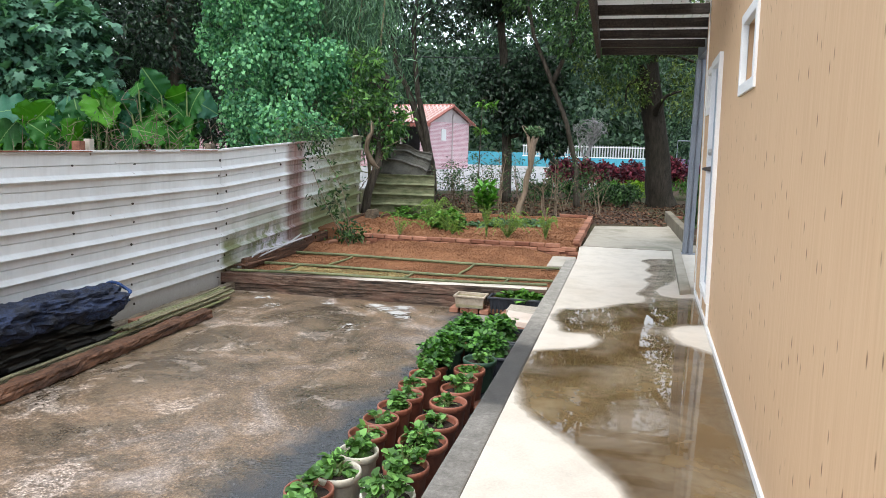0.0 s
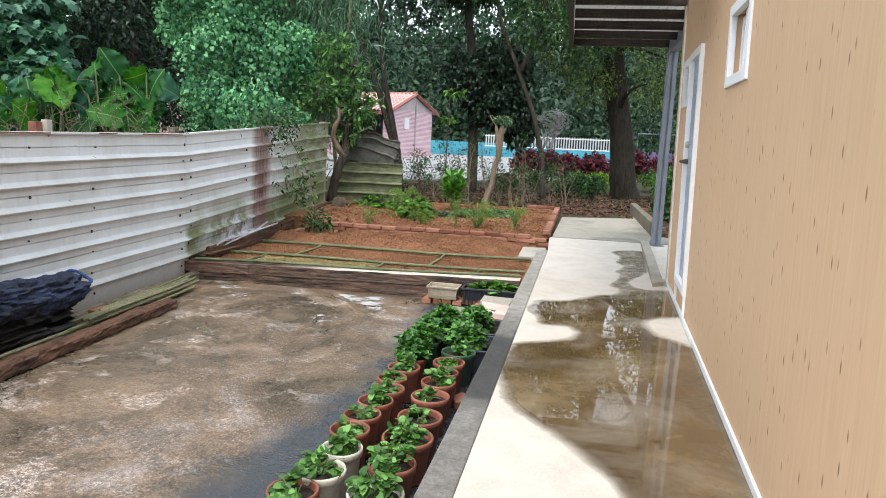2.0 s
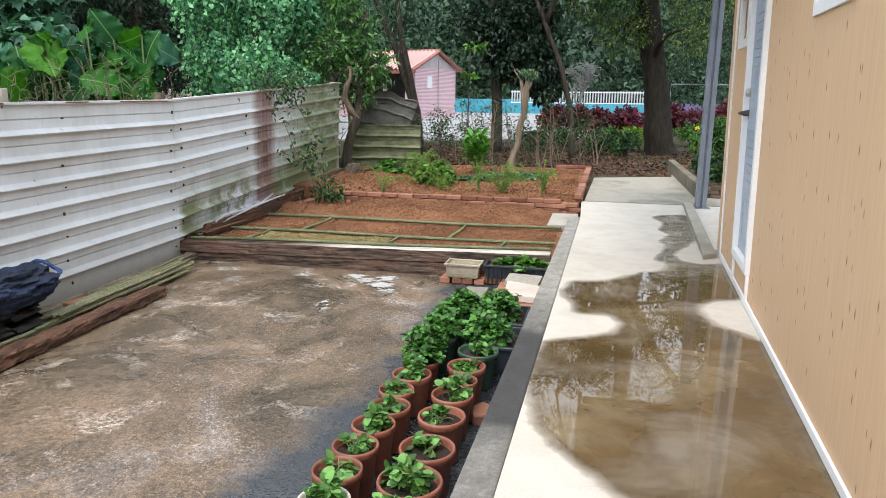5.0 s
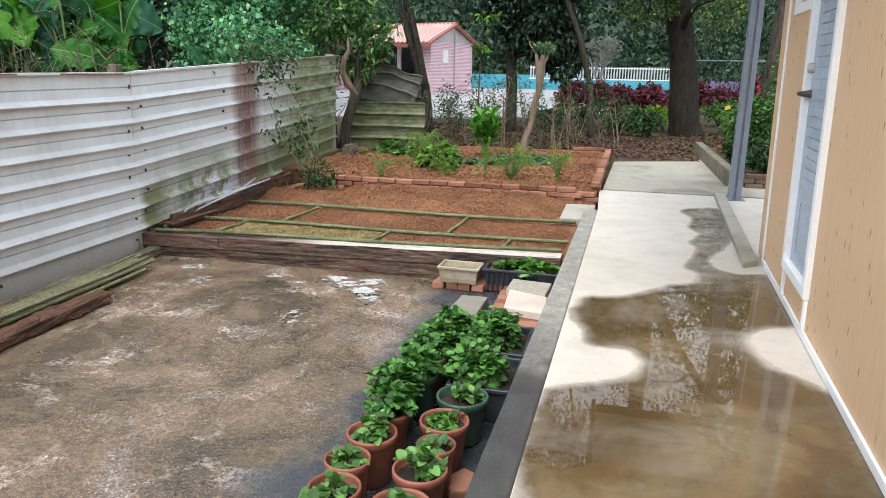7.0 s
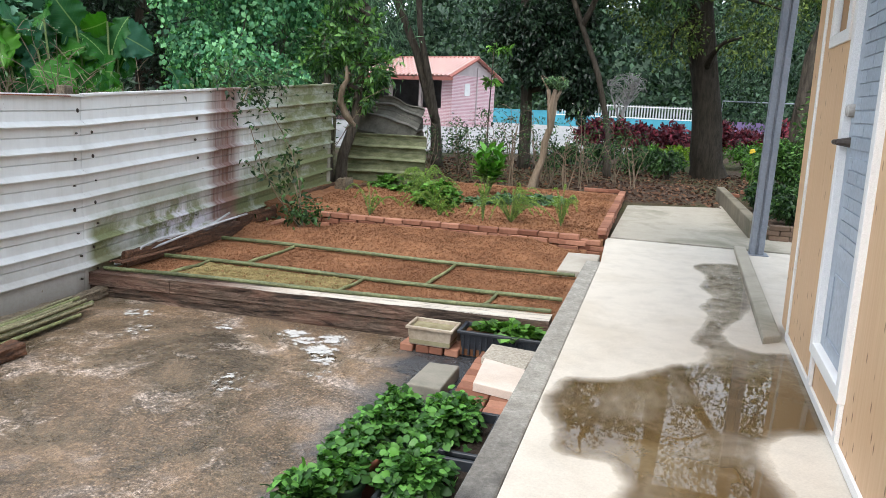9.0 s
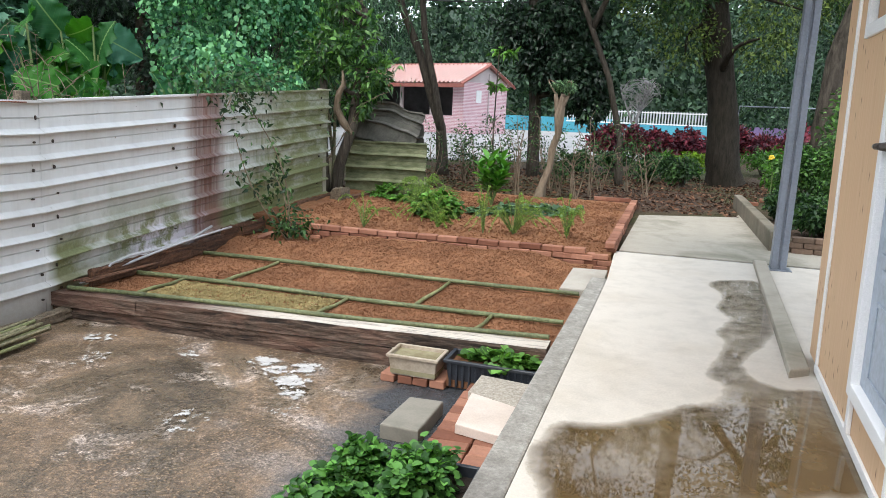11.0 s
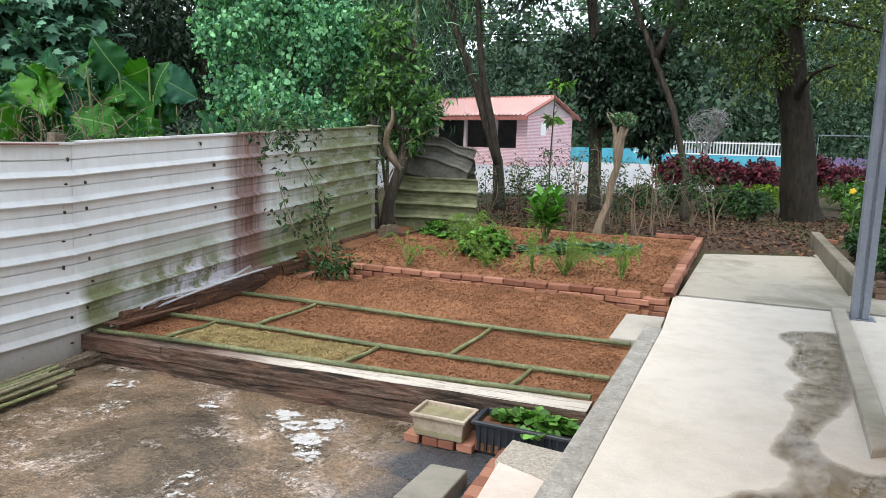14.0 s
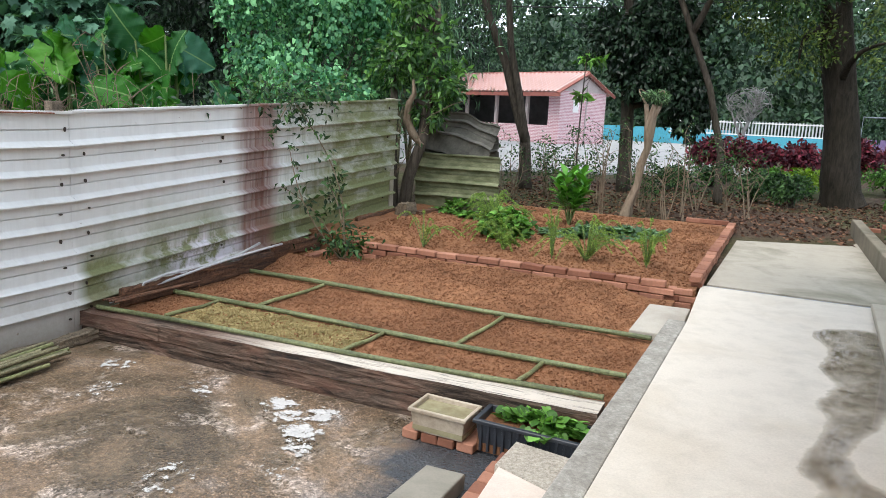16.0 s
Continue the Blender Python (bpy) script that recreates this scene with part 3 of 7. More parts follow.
def wall_with_holes(u0, u1, z0, z1, thick, holes):
    """A wall along y with rectangular openings through it, as one mesh."""
    us = sorted({u0, u1, *[h[0] for h in holes], *[h[1] for h in holes]})
    zs = sorted({z0, z1, *[h[2] for h in holes], *[h[3] for h in holes]})
    bm = bmesh.new()
    solid = {}
    for i in range(len(us) - 1):
        for j in range(len(zs) - 1):
            cu, cz = (us[i] + us[i + 1]) / 2, (zs[j] + zs[j + 1]) / 2
            solid[i, j] = not any(h[0] < cu < h[1] and h[2] < cz < h[3] for h in holes)

    def quad(*p):
        bm.faces.new([bm.verts.new(q) for q in p])
    for (i, j), s in solid.items():
        if not s:
            continue
        a, b, c, d = us[i], us[i + 1], zs[j], zs[j + 1]
        quad((0, b, c), (0, a, c), (0, a, d), (0, b, d))
        quad((thick, a, c), (thick, b, c), (thick, b, d), (thick, a, d))
        for di, dj, p, q in ((-1, 0, (a, c), (a, d)), (1, 0, (b, d), (b, c)), (0, -1, (b, c), (a, c)), (0, 1, (a, d), (b, d))):
            if not solid.get((i + di, j + dj)):
                quad((0, *p), (0, *q), (thick, *q), (thick, *p))
    bmesh.ops.remove_doubles(bm, verts=bm.verts[:], dist=1e-5)
    bmesh.ops.recalc_face_normals(bm, faces=bm.faces[:])
    return bm


DOOR_HOLE, WIN_A, WIN_B = (2.805, 3.40, 0.24, 2.07), (1.00, 1.54, 1.765, 2.11), (3.66, 4.05, 1.775, 2.08)
wall_front = thing("wall_front", wall_with_holes(-9.5, 4.6, 0.03, 2.85, 0.12, [DOOR_HOLE, WIN_A, WIN_B]), PANEL, "tan wall panel with printed knots in the grain", "wall", kind="structure")
wall_front.matrix_basis = WALL
wall_end = thing("wall_end", box(0.12, 3.2, 4.48, 4.6, 0.03, 2.85), PANEL, "tan panel end wall of the building", "wall", kind="structure")
wall_end.matrix_basis = WALL
plain = grainy("plain_inner_wall", (0.5, 0.48, 0.44), (0.6, 0.58, 0.54), 2, 30)
for nm, dims in (("wall_back", (3.2, 3.32, -9.5, 4.6, 0.0, 2.85)), ("wall_near_end", (0.12, 3.2, -9.62, -9.5, 0.0, 2.85))):
    o = thing(nm, box(*dims), PANEL, "plain tan outer wall closing the building", "wall", kind="structure")
    o.matrix_basis = WALL
o = thing("floor_inside", box(0.12, 3.2, -9.5, 4.48, -0.1, 0.18), plain, "plain concrete floor inside the building", "floor", kind="structure")
o.matrix_basis = WALL
o = thing("roof", box(-0.05, 3.4, -9.7, 4.7, 2.86, 2.94, 0.01), SHEET, "pale sheet metal roof of the building", "roof", kind="structure")
o.matrix_basis = WALL
trim = thing("trim_base", box(-0.014, 0.0, -9.5, 4.33, 0.006, 0.05, 0.003), WHITE, "thin white base strip along the wall", "trim", kind="structure")
trim.matrix_basis = WALL
trim = thing("trim_corner", box(-0.012, 0.0, 4.295, 4.335, 0.052, 2.85, 0.003), WHITE, "thin white upright strip near the wall's corner", "trim", kind="structure")
trim.matrix_basis = WALL


def frame_ring(u0, u1, z0, z1, w, x0, x1, bm=None):
    """A rectangular frame of bar width w, outer edge given."""
    bm = bm or bmesh.new()
    for d in ((u0, u0 + w, z0, z1), (u1 - w, u1, z0, z1), (u0 + w, u1 - w, z0, z0 + w), (u0 + w, u1 - w, z1 - w, z1)):
        box(x0, x1, d[0], d[1], d[2], d[3], 0.004, bm)
    return bm


glass, gnt, gln, gb = mat("dark_window_glass", 0.03, 0, 0.5)
gb.inputs["Base Color"].default_value = (0.045, 0.05, 0.055, 1)
gb.inputs["Transmission Weight"].default_value = 0.1


def window(name, u0, u1, z0, z1):
    w = new(name)
    w.matrix_basis = WALL
    tagged(w, "small white framed sliding window in the tan wall", "window", "small windows", "structure")
    part("window_frame", frame_ring(u0 - 0.05, u1 + 0.05, z0 - 0.06, z1 + 0.05, 0.06, -0.014, 0.022), WHITE, w)
    mid = (u0 + u1) / 2
    for k, (a, b) in enumerate(((u0 + 0.012, mid + 0.03), (mid - 0.03, u1 - 0.012))):
        s = part("sash", frame_ring(a, b, z0 + 0.012, z1 - 0.012, 0.035, 0.024 + 0.024 * k, 0.046 + 0.024 * k), WHITE, w)
        part("pane", box(0.033 + 0.024 * k, 0.038 + 0.024 * k, a + 0.032, b - 0.032, z0 + 0.044, z1 - 0.044), glass, s, "dark reflecting glass")
    return w


window("window_1", *WIN_A)
window("window_2", *WIN_B)


def door():
    u0, u1, z0, z1 = DOOR_HOLE
    d = new("door_1")
    d.matrix_basis = WALL
    tagged(d, "closed pale blue metal door with a white frame", "door", "", "structure")
    fr = frame_ring(u0 - 0.05, u1 + 0.05, z0 - 0.02, z1 + 0.05, 0.06, -0.03, 0.06)
    box(-0.02, -0.001, u0 - 0.05, u0 - 0.01, 0.052, z0 - 0.022, 0.003, fr)
    box(-0.02, -0.001, u1 + 0.01, u1 + 0.05, 0.052, z0 - 0.022, 0.003, fr)
    part("door_frame", fr, WHITE, d, "white painted door frame reaching down to the base strip")
    leaf = part("door_leaf", box(0.004, 0.045, u0 + 0.012, u1 - 0.012, z0 + 0.042, z1 - 0.012, 0.003), DOORBLUE, d, "pale blue metal leaf")
    strip = grainy("blue_cladding_strip", (0.40, 0.47, 0.56), (0.47, 0.54, 0.63), 4, 50, 0.4, 0.1, vary=0.15)
    random.seed(4)
    for zone0, zone1 in ((z0 + 0.5, z0 + 0.95), (z0 + 0.98, z1 - 0.1)):
        z = zone0
        while z < zone1 - 0.05:
            a = u0 + 0.10
            while a < u1 - 0.14:
                ln_ = min(random.uniform(0.15, 0.32), u1 - 0.10 - a)
                part("cladding_piece", box(-0.003, 0.005, a, a + ln_ - 0.004, z, z + 0.05, 0.0015), strip, leaf)
                a += ln_
            z += 0.056
    part("lower_panel", frame_ring(u0 + 0.12, u1 - 0.12, z0 + 0.10, z0 + 0.42, 0.02, -0.002, 0.004), DOORBLUE, leaf)
    metal = grainy("brushed_door_metal", (0.35, 0.33, 0.30), (0.5, 0.48, 0.45), 10, 80, 0.3, 0.05)
    bronze = grainy("dark_bronze_handle", (0.05, 0.04, 0.035), (0.11, 0.09, 0.075), 10, 80, 0.35, 0.05)
    hd = part("handle", tube([(0.004, u1 - 0.055, 1.245), (-0.05, u1 - 0.055, 1.245)], [0.024, 0.014], 12), bronze, d, "dark bronze lever handle")
    part("lever", tube([(-0.048, u1 - 0.065, 1.245), (-0.055, u1 - 0.04, 1.245), (-0.054, u1 - 0.005, 1.244)], [0.013, 0.013, 0.010], 10), bronze, hd)
    part("deadbolt", tube([(0.004, u1 - 0.055, 1.385), (-0.022, u1 - 0.055, 1.385), (-0.03, u1 - 0.055, 1.385)], [0.03, 0.028, 0.02], 14), metal, d, "round brushed steel deadbolt")


door()

# ---- awning and post ----


CLEAR_SHEET = grainy("translucent_roof_sheet", (0.62, 0.62, 0.60), (0.72, 0.72, 0.70), 2, 20, 0.6, 0.05)
csn, csl = CLEAR_SHEET.node_tree.nodes, CLEAR_SHEET.node_tree.links
cst_, csm = csn.new("ShaderNodeBsdfTranslucent"), csn.new("ShaderNodeMixShader")
cst_.inputs[0].default_value, csm.inputs[0].default_value = (0.7, 0.7, 0.68, 1), 0.4
csl.new(csn["Principled BSDF"].outputs[0], csm.inputs[1])
csl.new(cst_.outputs[0], csm.inputs[2])
csl.new(csm.outputs[0], csn["Material Output"].inputs[0])


def awning():
    a = new("awning")
    tagged(a, "open awning of dark rafters under pale roof sheets", "awning", kind="structure")
    z = 2.64
    for k in range(8):
        y = 10.66 - 0.72 * k
        part("rafter", box(-0.24, 1.0 if y > 8.1 else wall_x(y) - 0.075, y - 0.03, y + 0.03, z + 0.02, z + 0.11, 0.004), DARKWOOD, a)
    part("fascia", box(-0.30, -0.25, 5.5, 10.72, z - 0.015, z + 0.17, 0.004), DARKWOOD, a)
    part("edge_beam", box(1.01, 1.11, 8.05, 10.72, z - 0.03, z + 0.13, 0.004), STEEL, a, "blue-grey steel edge beam")
    bm = bmesh.new()
    for i in range(64):
        x = -0.3 + 1.42 * i / 64
        box(x, x + 1.42 / 64, 5.45 if x < 0.6 else 8.1, 10.78, z + 0.175 + 0.012 * (i % 4 < 2), z + 0.18 + 0.012 * (i % 4 < 2), 0, bm)
    part("roof_sheet", bm, CLEAR_SHEET, a, "pale ribbed roof sheet")


awning()


def steel_post():
    p = new("steel_post")
    tagged(p, "blue-grey painted steel channel post holding up the awning", "post")
    x, y = 1.065, 10.70
    bm = box(x - 0.065, x - 0.012, y - 0.05, y + 0.05, 0.008, 2.607, 0.004)
    box(x + 0.012, x + 0.065, y - 0.05, y + 0.05, 0.008, 2.607, 0.004, bm)
    box(x - 0.012, x + 0.012, y - 0.03, y + 0.05, 0.008, 2.607, 0, bm)
    part("column", bm, STEEL, p)
    part("foot_plate", box(x - 0.11, x + 0.11, y - 0.09, y + 0.09, 0.0, 0.008, 0.002), STEEL, p)


steel_post()

# ---- fence ----


def rib_profile(top):
    """Outline of the sheet from its foot up: flat bands with proud trapezoid ribs."""
    pts, z = [(0, 0.0)], 0.266
    while z < top - 0.05:
        pts += [(0.0, z - 0.024), (0.044, z - 0.021), (0.052, z - 0.013), (0.048, z - 0.005), (0.004, z + 0.019), (0.0, z + 0.024), (0.0, z + 0.092), (-0.014, z + 0.0945), (-0.014, z + 0.0985), (0.0, z + 0.101)]
        z += 0.19
    return [p for p in pts if p[1] < top] + [(0.0, top), (0.035, top + 0.004), (0.035, top + 0.022), (-0.01, top + 0.022)]


def sheet_mesh(y0, y1, foot0, foot1, top, x):
    prof = rib_profile(top)
    n = max(2, round((y1 - y0) / 0.25))
    bm = bmesh.new()
    rows = []
    for i in range(n + 1):
        y = y0 + (y1 - y0) * i / n
        foot = foot0 + (foot1 - foot0) * i / n
        wob = 0.006 * noise.noise((y * 1.3, x, 0))
        rows.append([bm.verts.new((x + px - 0.07 * (1 - pz / top) + wob + 0.004 * noise.noise((y * 2, pz * 3, 1)), y, foot + pz)) for px, pz in prof])
    for a, b in zip(rows, rows[1:]):
        for k in range(len(prof) - 1):
            bm.faces.new((a[k], b[k], b[k + 1], a[k + 1]))
    bmesh.ops.recalc_face_normals(bm, faces=bm.faces[:])
    bmesh.ops.solidify(bm, geom=bm.faces[:], thickness=0.002)
    return bm


fence = tagged(new("fence"), "weathered white corrugated metal fence with rust and moss", "fence", kind="structure")
FX = -4.33
part("fence_sheet", sheet_mesh(-6, 2.9, -0.40, -0.38, 1.605, FX - 0.006), FENCE, fence)
part("fence_sheet", sheet_mesh(2.85, 7.87, -0.38, -0.35, 1.605, FX), FENCE, fence)
part("fence_sheet", sheet_mesh(7.83, 12.45, -0.348, -0.105, 1.61, FX + 0.006), FENCE, fence, "mossy sheet with a rust run")
thing("fence_near_end", box(-4.5, 0.6, -6.1, -6.0, -0.5, 1.3), FENCE, "plain sheet closing the yard", "fence", kind="structure")

# ---- beds ----


def bed_edge_drop(x):
    return 0.065 * min(1, max(0, (-0.61 - x) / 3.8))


def worn_beam(x0, x1, y0, y1, z0, z1, seed):
    """A sawn beam along x with split, uneven edges."""
    bm = bmesh.new()
    n = round((x1 - x0) / 0.04)
    prof = []
    for (ya, za), (yb, zb) in (((y0, z0), (y1, z0)), ((y1, z0), (y1, z1)), ((y1, z1), (y0, z1)), ((y0, z1), (y0, z0))):
        prof += [(ya + (yb - ya) * k / 5, za + (zb - za) * k / 5) for k in range(5)]
    rings = []
    for i in range(n + 1):
        x = x0 + (x1 - x0) * i / n
        ring = []
        for y, z in prof:
            dy = 0.010 * noise.noise((x * 2.2, z * 22, seed)) + 0.006 * noise.noise((x * 9, z * 60, seed))
            dz = 0.007 * noise.noise((x * 2.5, y * 9, seed + 3)) if abs(z - z1) < 1e-6 else 0
            ring.append(bm.verts.new((x, y + dy, z + dz - bed_edge_drop(x) * min(1, (z + 0.345) / 0.13))))
        rings.append(ring)
    for a, b in zip(rings, rings[1:]):
        for k in range(20):
            bm.faces.new((a[k], a[(k + 1) % 20], b[(k + 1) % 20], b[k]))
    bm.faces.new(rings[0][::-1])
    bm.faces.new(rings[-1])
    bmesh.ops.recalc_face_normals(bm, faces=bm.faces[:])
    return bm


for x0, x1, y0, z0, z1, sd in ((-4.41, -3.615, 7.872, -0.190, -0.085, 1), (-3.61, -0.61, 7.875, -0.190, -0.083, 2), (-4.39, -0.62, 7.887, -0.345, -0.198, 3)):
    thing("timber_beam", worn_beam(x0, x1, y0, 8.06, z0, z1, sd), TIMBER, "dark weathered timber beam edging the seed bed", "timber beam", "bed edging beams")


def bed_height(x, y):
    z = -0.155 + 0.012 * noise.noise((x * 9, y * 9, 0)) + 0.007 * noise.noise((x * 30, y * 30, 4))
    if y > 9.65:
        k = min(1, (y - 9.65) / 0.3)
        z += k * (0.075 + 0.05 * min(1, max(0, (y - 9.9) / 0.5)) + 0.025 * noise.noise((x * 2, y * 2, 7)))
        if x > -1.15:
            z -= k * 0.06 * min(1, (x + 1.15) / 0.35)
        if x < -3.3 and y > 10.1:
            z -= 0.07 * min(1, (-3.3 - x) / 0.05)
    by = max(0, 1 - max(0, -0.78 - x) / 0.08) * max(0, 1 - max(0, 9.5 - y, y - 10.25) / 0.08)
    return z + by * max(0, -0.10 - z)


v, f = uneven_sheet(-4.33, -0.57, 8.06, 10.55, 0.03, bed_height, -0.5)
tagged(new("seed_bed_soil", mesh_of("seed_bed_soil", v, f, SOIL)), "crumbly red-brown soil of the seed bed", "soil", kind="structure")


def upper_height(x, y):
    return 0.0 + 0.05 * min(1, (y - 10.6) / 2) + 0.018 * noise.noise((x * 4, y * 4, 0)) + 0.010 * noise.noise((x * 16, y * 16, 4)) + (0.10 * min(1, (-3.4 - x) / 0.8) if x < -3.4 else 0)


v, f = uneven_sheet(-4.36, -0.42, 10.63, 14.6, 0.045, upper_height, -0.5)
tagged(new("upper_bed_soil", mesh_of("upper_bed_soil", v, f, SOIL)), "red-brown soil of the raised planting bed", "soil", kind="structure")

# ---- brick edgings ----


def brick_mesh(name, l, w, h, bev=0.006, seed=0):
    bm = box(-l / 2, l / 2, -w / 2, w / 2, 0, h)
    bmesh.ops.bevel(bm, geom=bm.edges[:], offset=bev, segments=1, affect="EDGES")
    for v_ in bm.verts:
        v_.co += Vector(noise.noise_vector((v_.co.x * 20 + seed, v_.co.y * 20, v_.co.z * 20))) * 0.003
    me = bpy.data.meshes.new(name)
    bm.to_mesh(me)
    bm.free()
    me.materials.append(BRICK)
    return me


BRICKS = [brick_mesh("brick", 0.205, 0.095, 0.054, seed=s) for s in range(4)]
rb = random.Random(5)


def brick_row(thing_, p, q, z, courses, drift=0.0, sag=0.0, over=0.0):
    """Stretcher courses from p to q; sag lowers the middle, drift bends it sideways."""
    p, q = Vector((*p, 0)), Vector((*q, 0))
    d = q - p
    turn = math.degrees(math.atan2(d.y, d.x))
    n = max(1, round(d.length / 0.212))
    for c in range(courses):
        for i in range(n + (c % 2)):
            k = (i + 0.5 - 0.5 * (c % 2)) / n
            k = min(0.99, max(0.01, k))
            at = p + d * k
            side = Vector((-d.y, d.x, 0)).normalized() * (drift * math.sin(math.pi * k) + rb.uniform(-0.006, 0.006))
            shared("brick", BRICKS[rb.randrange(4)], thing_, pose(at.x + side.x, at.y + side.y, z + c * 0.058 - sag * math.sin(math.pi * k) + rb.uniform(-0.003, 0.003), rb.uniform(-2, 2), rb.uniform(-1.5, 1.5), turn + rb.uniform(-2.5, 2.5)))


front_edge = tagged(new("brick_edging"), "low wavering wall of loose red bricks holding the raised bed", "brick edging", "brick edgings")
brick_row(front_edge, (-3.92, 10.60), (-0.66, 10.645), -0.125, 3, 0.035, 0.008)
end_edge = tagged(new("brick_edging"), "short stepped end of loose red bricks beside the walkway", "brick edging", "brick edgings")
brick_row(end_edge, (-0.65, 10.66), (-0.44, 10.665), -0.17, 3)
side_edge = tagged(new("brick_edging"), "two courses of red brick along the concrete slab", "brick edging", "brick edgings")
brick_row(side_edge, (-0.44, 10.78), (-0.36, 14.55), -0.012, 2)
back_edge = tagged(new("brick_edging"), "red bricks closing the raised bed at the back", "brick edging", "brick edgings")
brick_row(back_edge, (-0.50, 14.62), (-0.85, 14.62), -0.0, 2)
pit = tagged(new("brick_pit"), "small square brick pit by the fence for a climbing plant", "brick pit")
brick_row(pit, (-3.90, 10.10), (-3.30, 10.20), -0.135, 1)
brick_row(pit, (-3.28, 10.22), (-3.30, 10.52), -0.13, 1)
brick_row(pit, (-4.02, 10.12), (-4.04, 10.55), -0.12, 1)

# ---- bamboo rails ----


def bamboo_mesh(p, q, r):
    p, q = Vector(p), Vector(q)
    n = max(3, round((q - p).length / 0.19))
    pts, rad = [], []
    bow = Vector((0, 0, 0.006))
    for i in range(n + 1):
        for dk, rr in ((-0.008, 1.0), (0.0, 1.14), (0.008, 1.0)):
            k = min(1, max(0, i / n + dk / max(0.3, (q - p).length) * 1.0))
            pts.append(p.lerp(q, k) + bow * math.sin(7 * k))
            rad.append(r * rr * (1 - 0.12 * k))
    keep = [0] + [i for i in range(1, len(pts)) if (pts[i] - pts[i - 1]).length > 1e-4]
    return tube([pts[i] for i in keep], [rad[i] for i in keep], 8)


BAMBOO_Y = wood_material("green_bamboo_cross", (0.16, 0.18, 0.06), (0.36, 0.37, 0.18), "y", 0.5)
for p, q, r in (((-4.30, 7.955, -0.125), (-0.62, 8.06, -0.066), 0.018), ((-4.26, 8.585, -0.13), (-0.60, 8.605, -0.124), 0.02), ((-4.25, 9.50, -0.128), (-0.58, 9.40, -0.108), 0.021)):
    thing("bamboo_rail", bamboo_mesh(p, q, r), BAMBOO, "long green bamboo pole dividing the seed bed", "bamboo pole", "bed dividers", smooth=True)
for x, y0, y1 in ((-3.76, 8.08, 8.565), (-2.29, 8.08, 8.575), (-1.155, 8.08, 8.58), (-3.395, 8.615, 9.45), (-1.72, 8.62, 9.40)):
    thing("bamboo_divider", bamboo_mesh((x, y0, -0.135), (x + 0.04, y1, -0.135), 0.016), BAMBOO_Y, "short green bamboo stick across the seed bed", "bamboo pole", "bed dividers", smooth=True)

# ---- soil crumbs and seeds ----


def crumbs(name, seed, n, area, size, material, height, label, category):
    rng = np.random.default_rng(seed)
    verts, faces = [], []
    base = [Vector(c) for c in ((1, 0, 0), (-0.5, 0.87, 0), (-0.5, -0.87, 0), (0, 0, 1), (0, 0, -0.6))]
    tris = ((0, 1, 3), (1, 2, 3), (2, 0, 3), (1, 0, 4), (2, 1, 4), (0, 2, 4))
    for i in range(n):
        x, y = rng.uniform(area[0], area[1]), rng.uniform(area[2], area[3])
        s = size * rng.uniform(0.4, 1.3) * (1.8 if rng.random() < 0.04 else 1)
        m = Euler(rng.uniform(-1.5, 1.5, 3)).to_matrix()
        k = len(verts)
        o = Vector((x, y, height(x, y) + s * 0.25))
        verts += [o + m @ (b * s) for b in base]
        faces += [(k + a, k + b, k + c) for a, b, c in tris]
    tagged(new(name, mesh_of(name, verts, faces, material)), label, category, kind="stuff")


crumbs("soil_crumbs", 2, 26000, (-4.3, -0.62, 8.08, 10.5), 0.0092, SOIL, bed_height, "loose crumbs of red-brown soil on the seed bed", "soil")
crumbs("soil_clods", 3, 9000, (-4.0, -0.5, 10.7, 14.4), 0.016, SOIL, upper_height, "loose clods of red-brown soil on the raised bed", "soil")
SEED = grainy("pale_yellow_husks", (0.175, 0.132, 0.048), (0.36, 0.285, 0.122), 9, 80, 0.8, 0.2)
crumbs("seed_husks", 4, 10500, (-3.72, -2.32, 8.09, 8.565), 0.0083, SEED, lambda x, y: bed_height(x, y) + 0.004, "dense pale yellow seed husks strewn over one plot", "seeds")

# ---- paver, platform, block ----
thing("kerb_paver", prism([(-0.745, 9.44), (-0.50, 9.46), (-0.42, 9.63), (-0.42, 10.30), (-0.735, 10.27)], -0.3, -0.078, 0.008), PAVER, "pale concrete slab at the bed's corner beside the kerb", "paver", kind="structure")
platform = tagged(new("brick_platform"), "two layers of loose red bricks laid against the kerb", "brick platform")
BR2 = [brick_mesh("brick", 0.205, 0.098, 0.043, seed=9 + s) for s in range(3)]
for c in range(2):
    for j in range(10):
        for i in range(2):
            shared("brick", BR2[rb.randrange(3)], platform, pose(-0.905 + 0.212 * i + rb.uniform(-0.006, 0.006), 6.60 + 0.104 * j + rb.uniform(-0.003, 0.003), -0.343 + c * 0.0455, rb.uniform(-1, 1), 0, rb.uniform(-3, 3)))
PEBBLE = grainy("exposed_pebble_paver", (0.30, 0.26, 0.21), (0.60, 0.54, 0.45), 60, 140, 0.85, 0.9, dist=0.01)
PAVER_SMOOTH = slab_material("pinkish_smooth_paver", (0.62, 0.53, 0.46), (0.52, 0.43, 0.36))
thing("paver", prism([(-0.955, 7.36), (-0.665, 7.25), (-0.645, 7.59), (-0.945, 7.63)], -0.251, -0.205, 0.006), PEBBLE, "square washed-pebble paving slab lying on red bricks", "paver", "loose pavers")
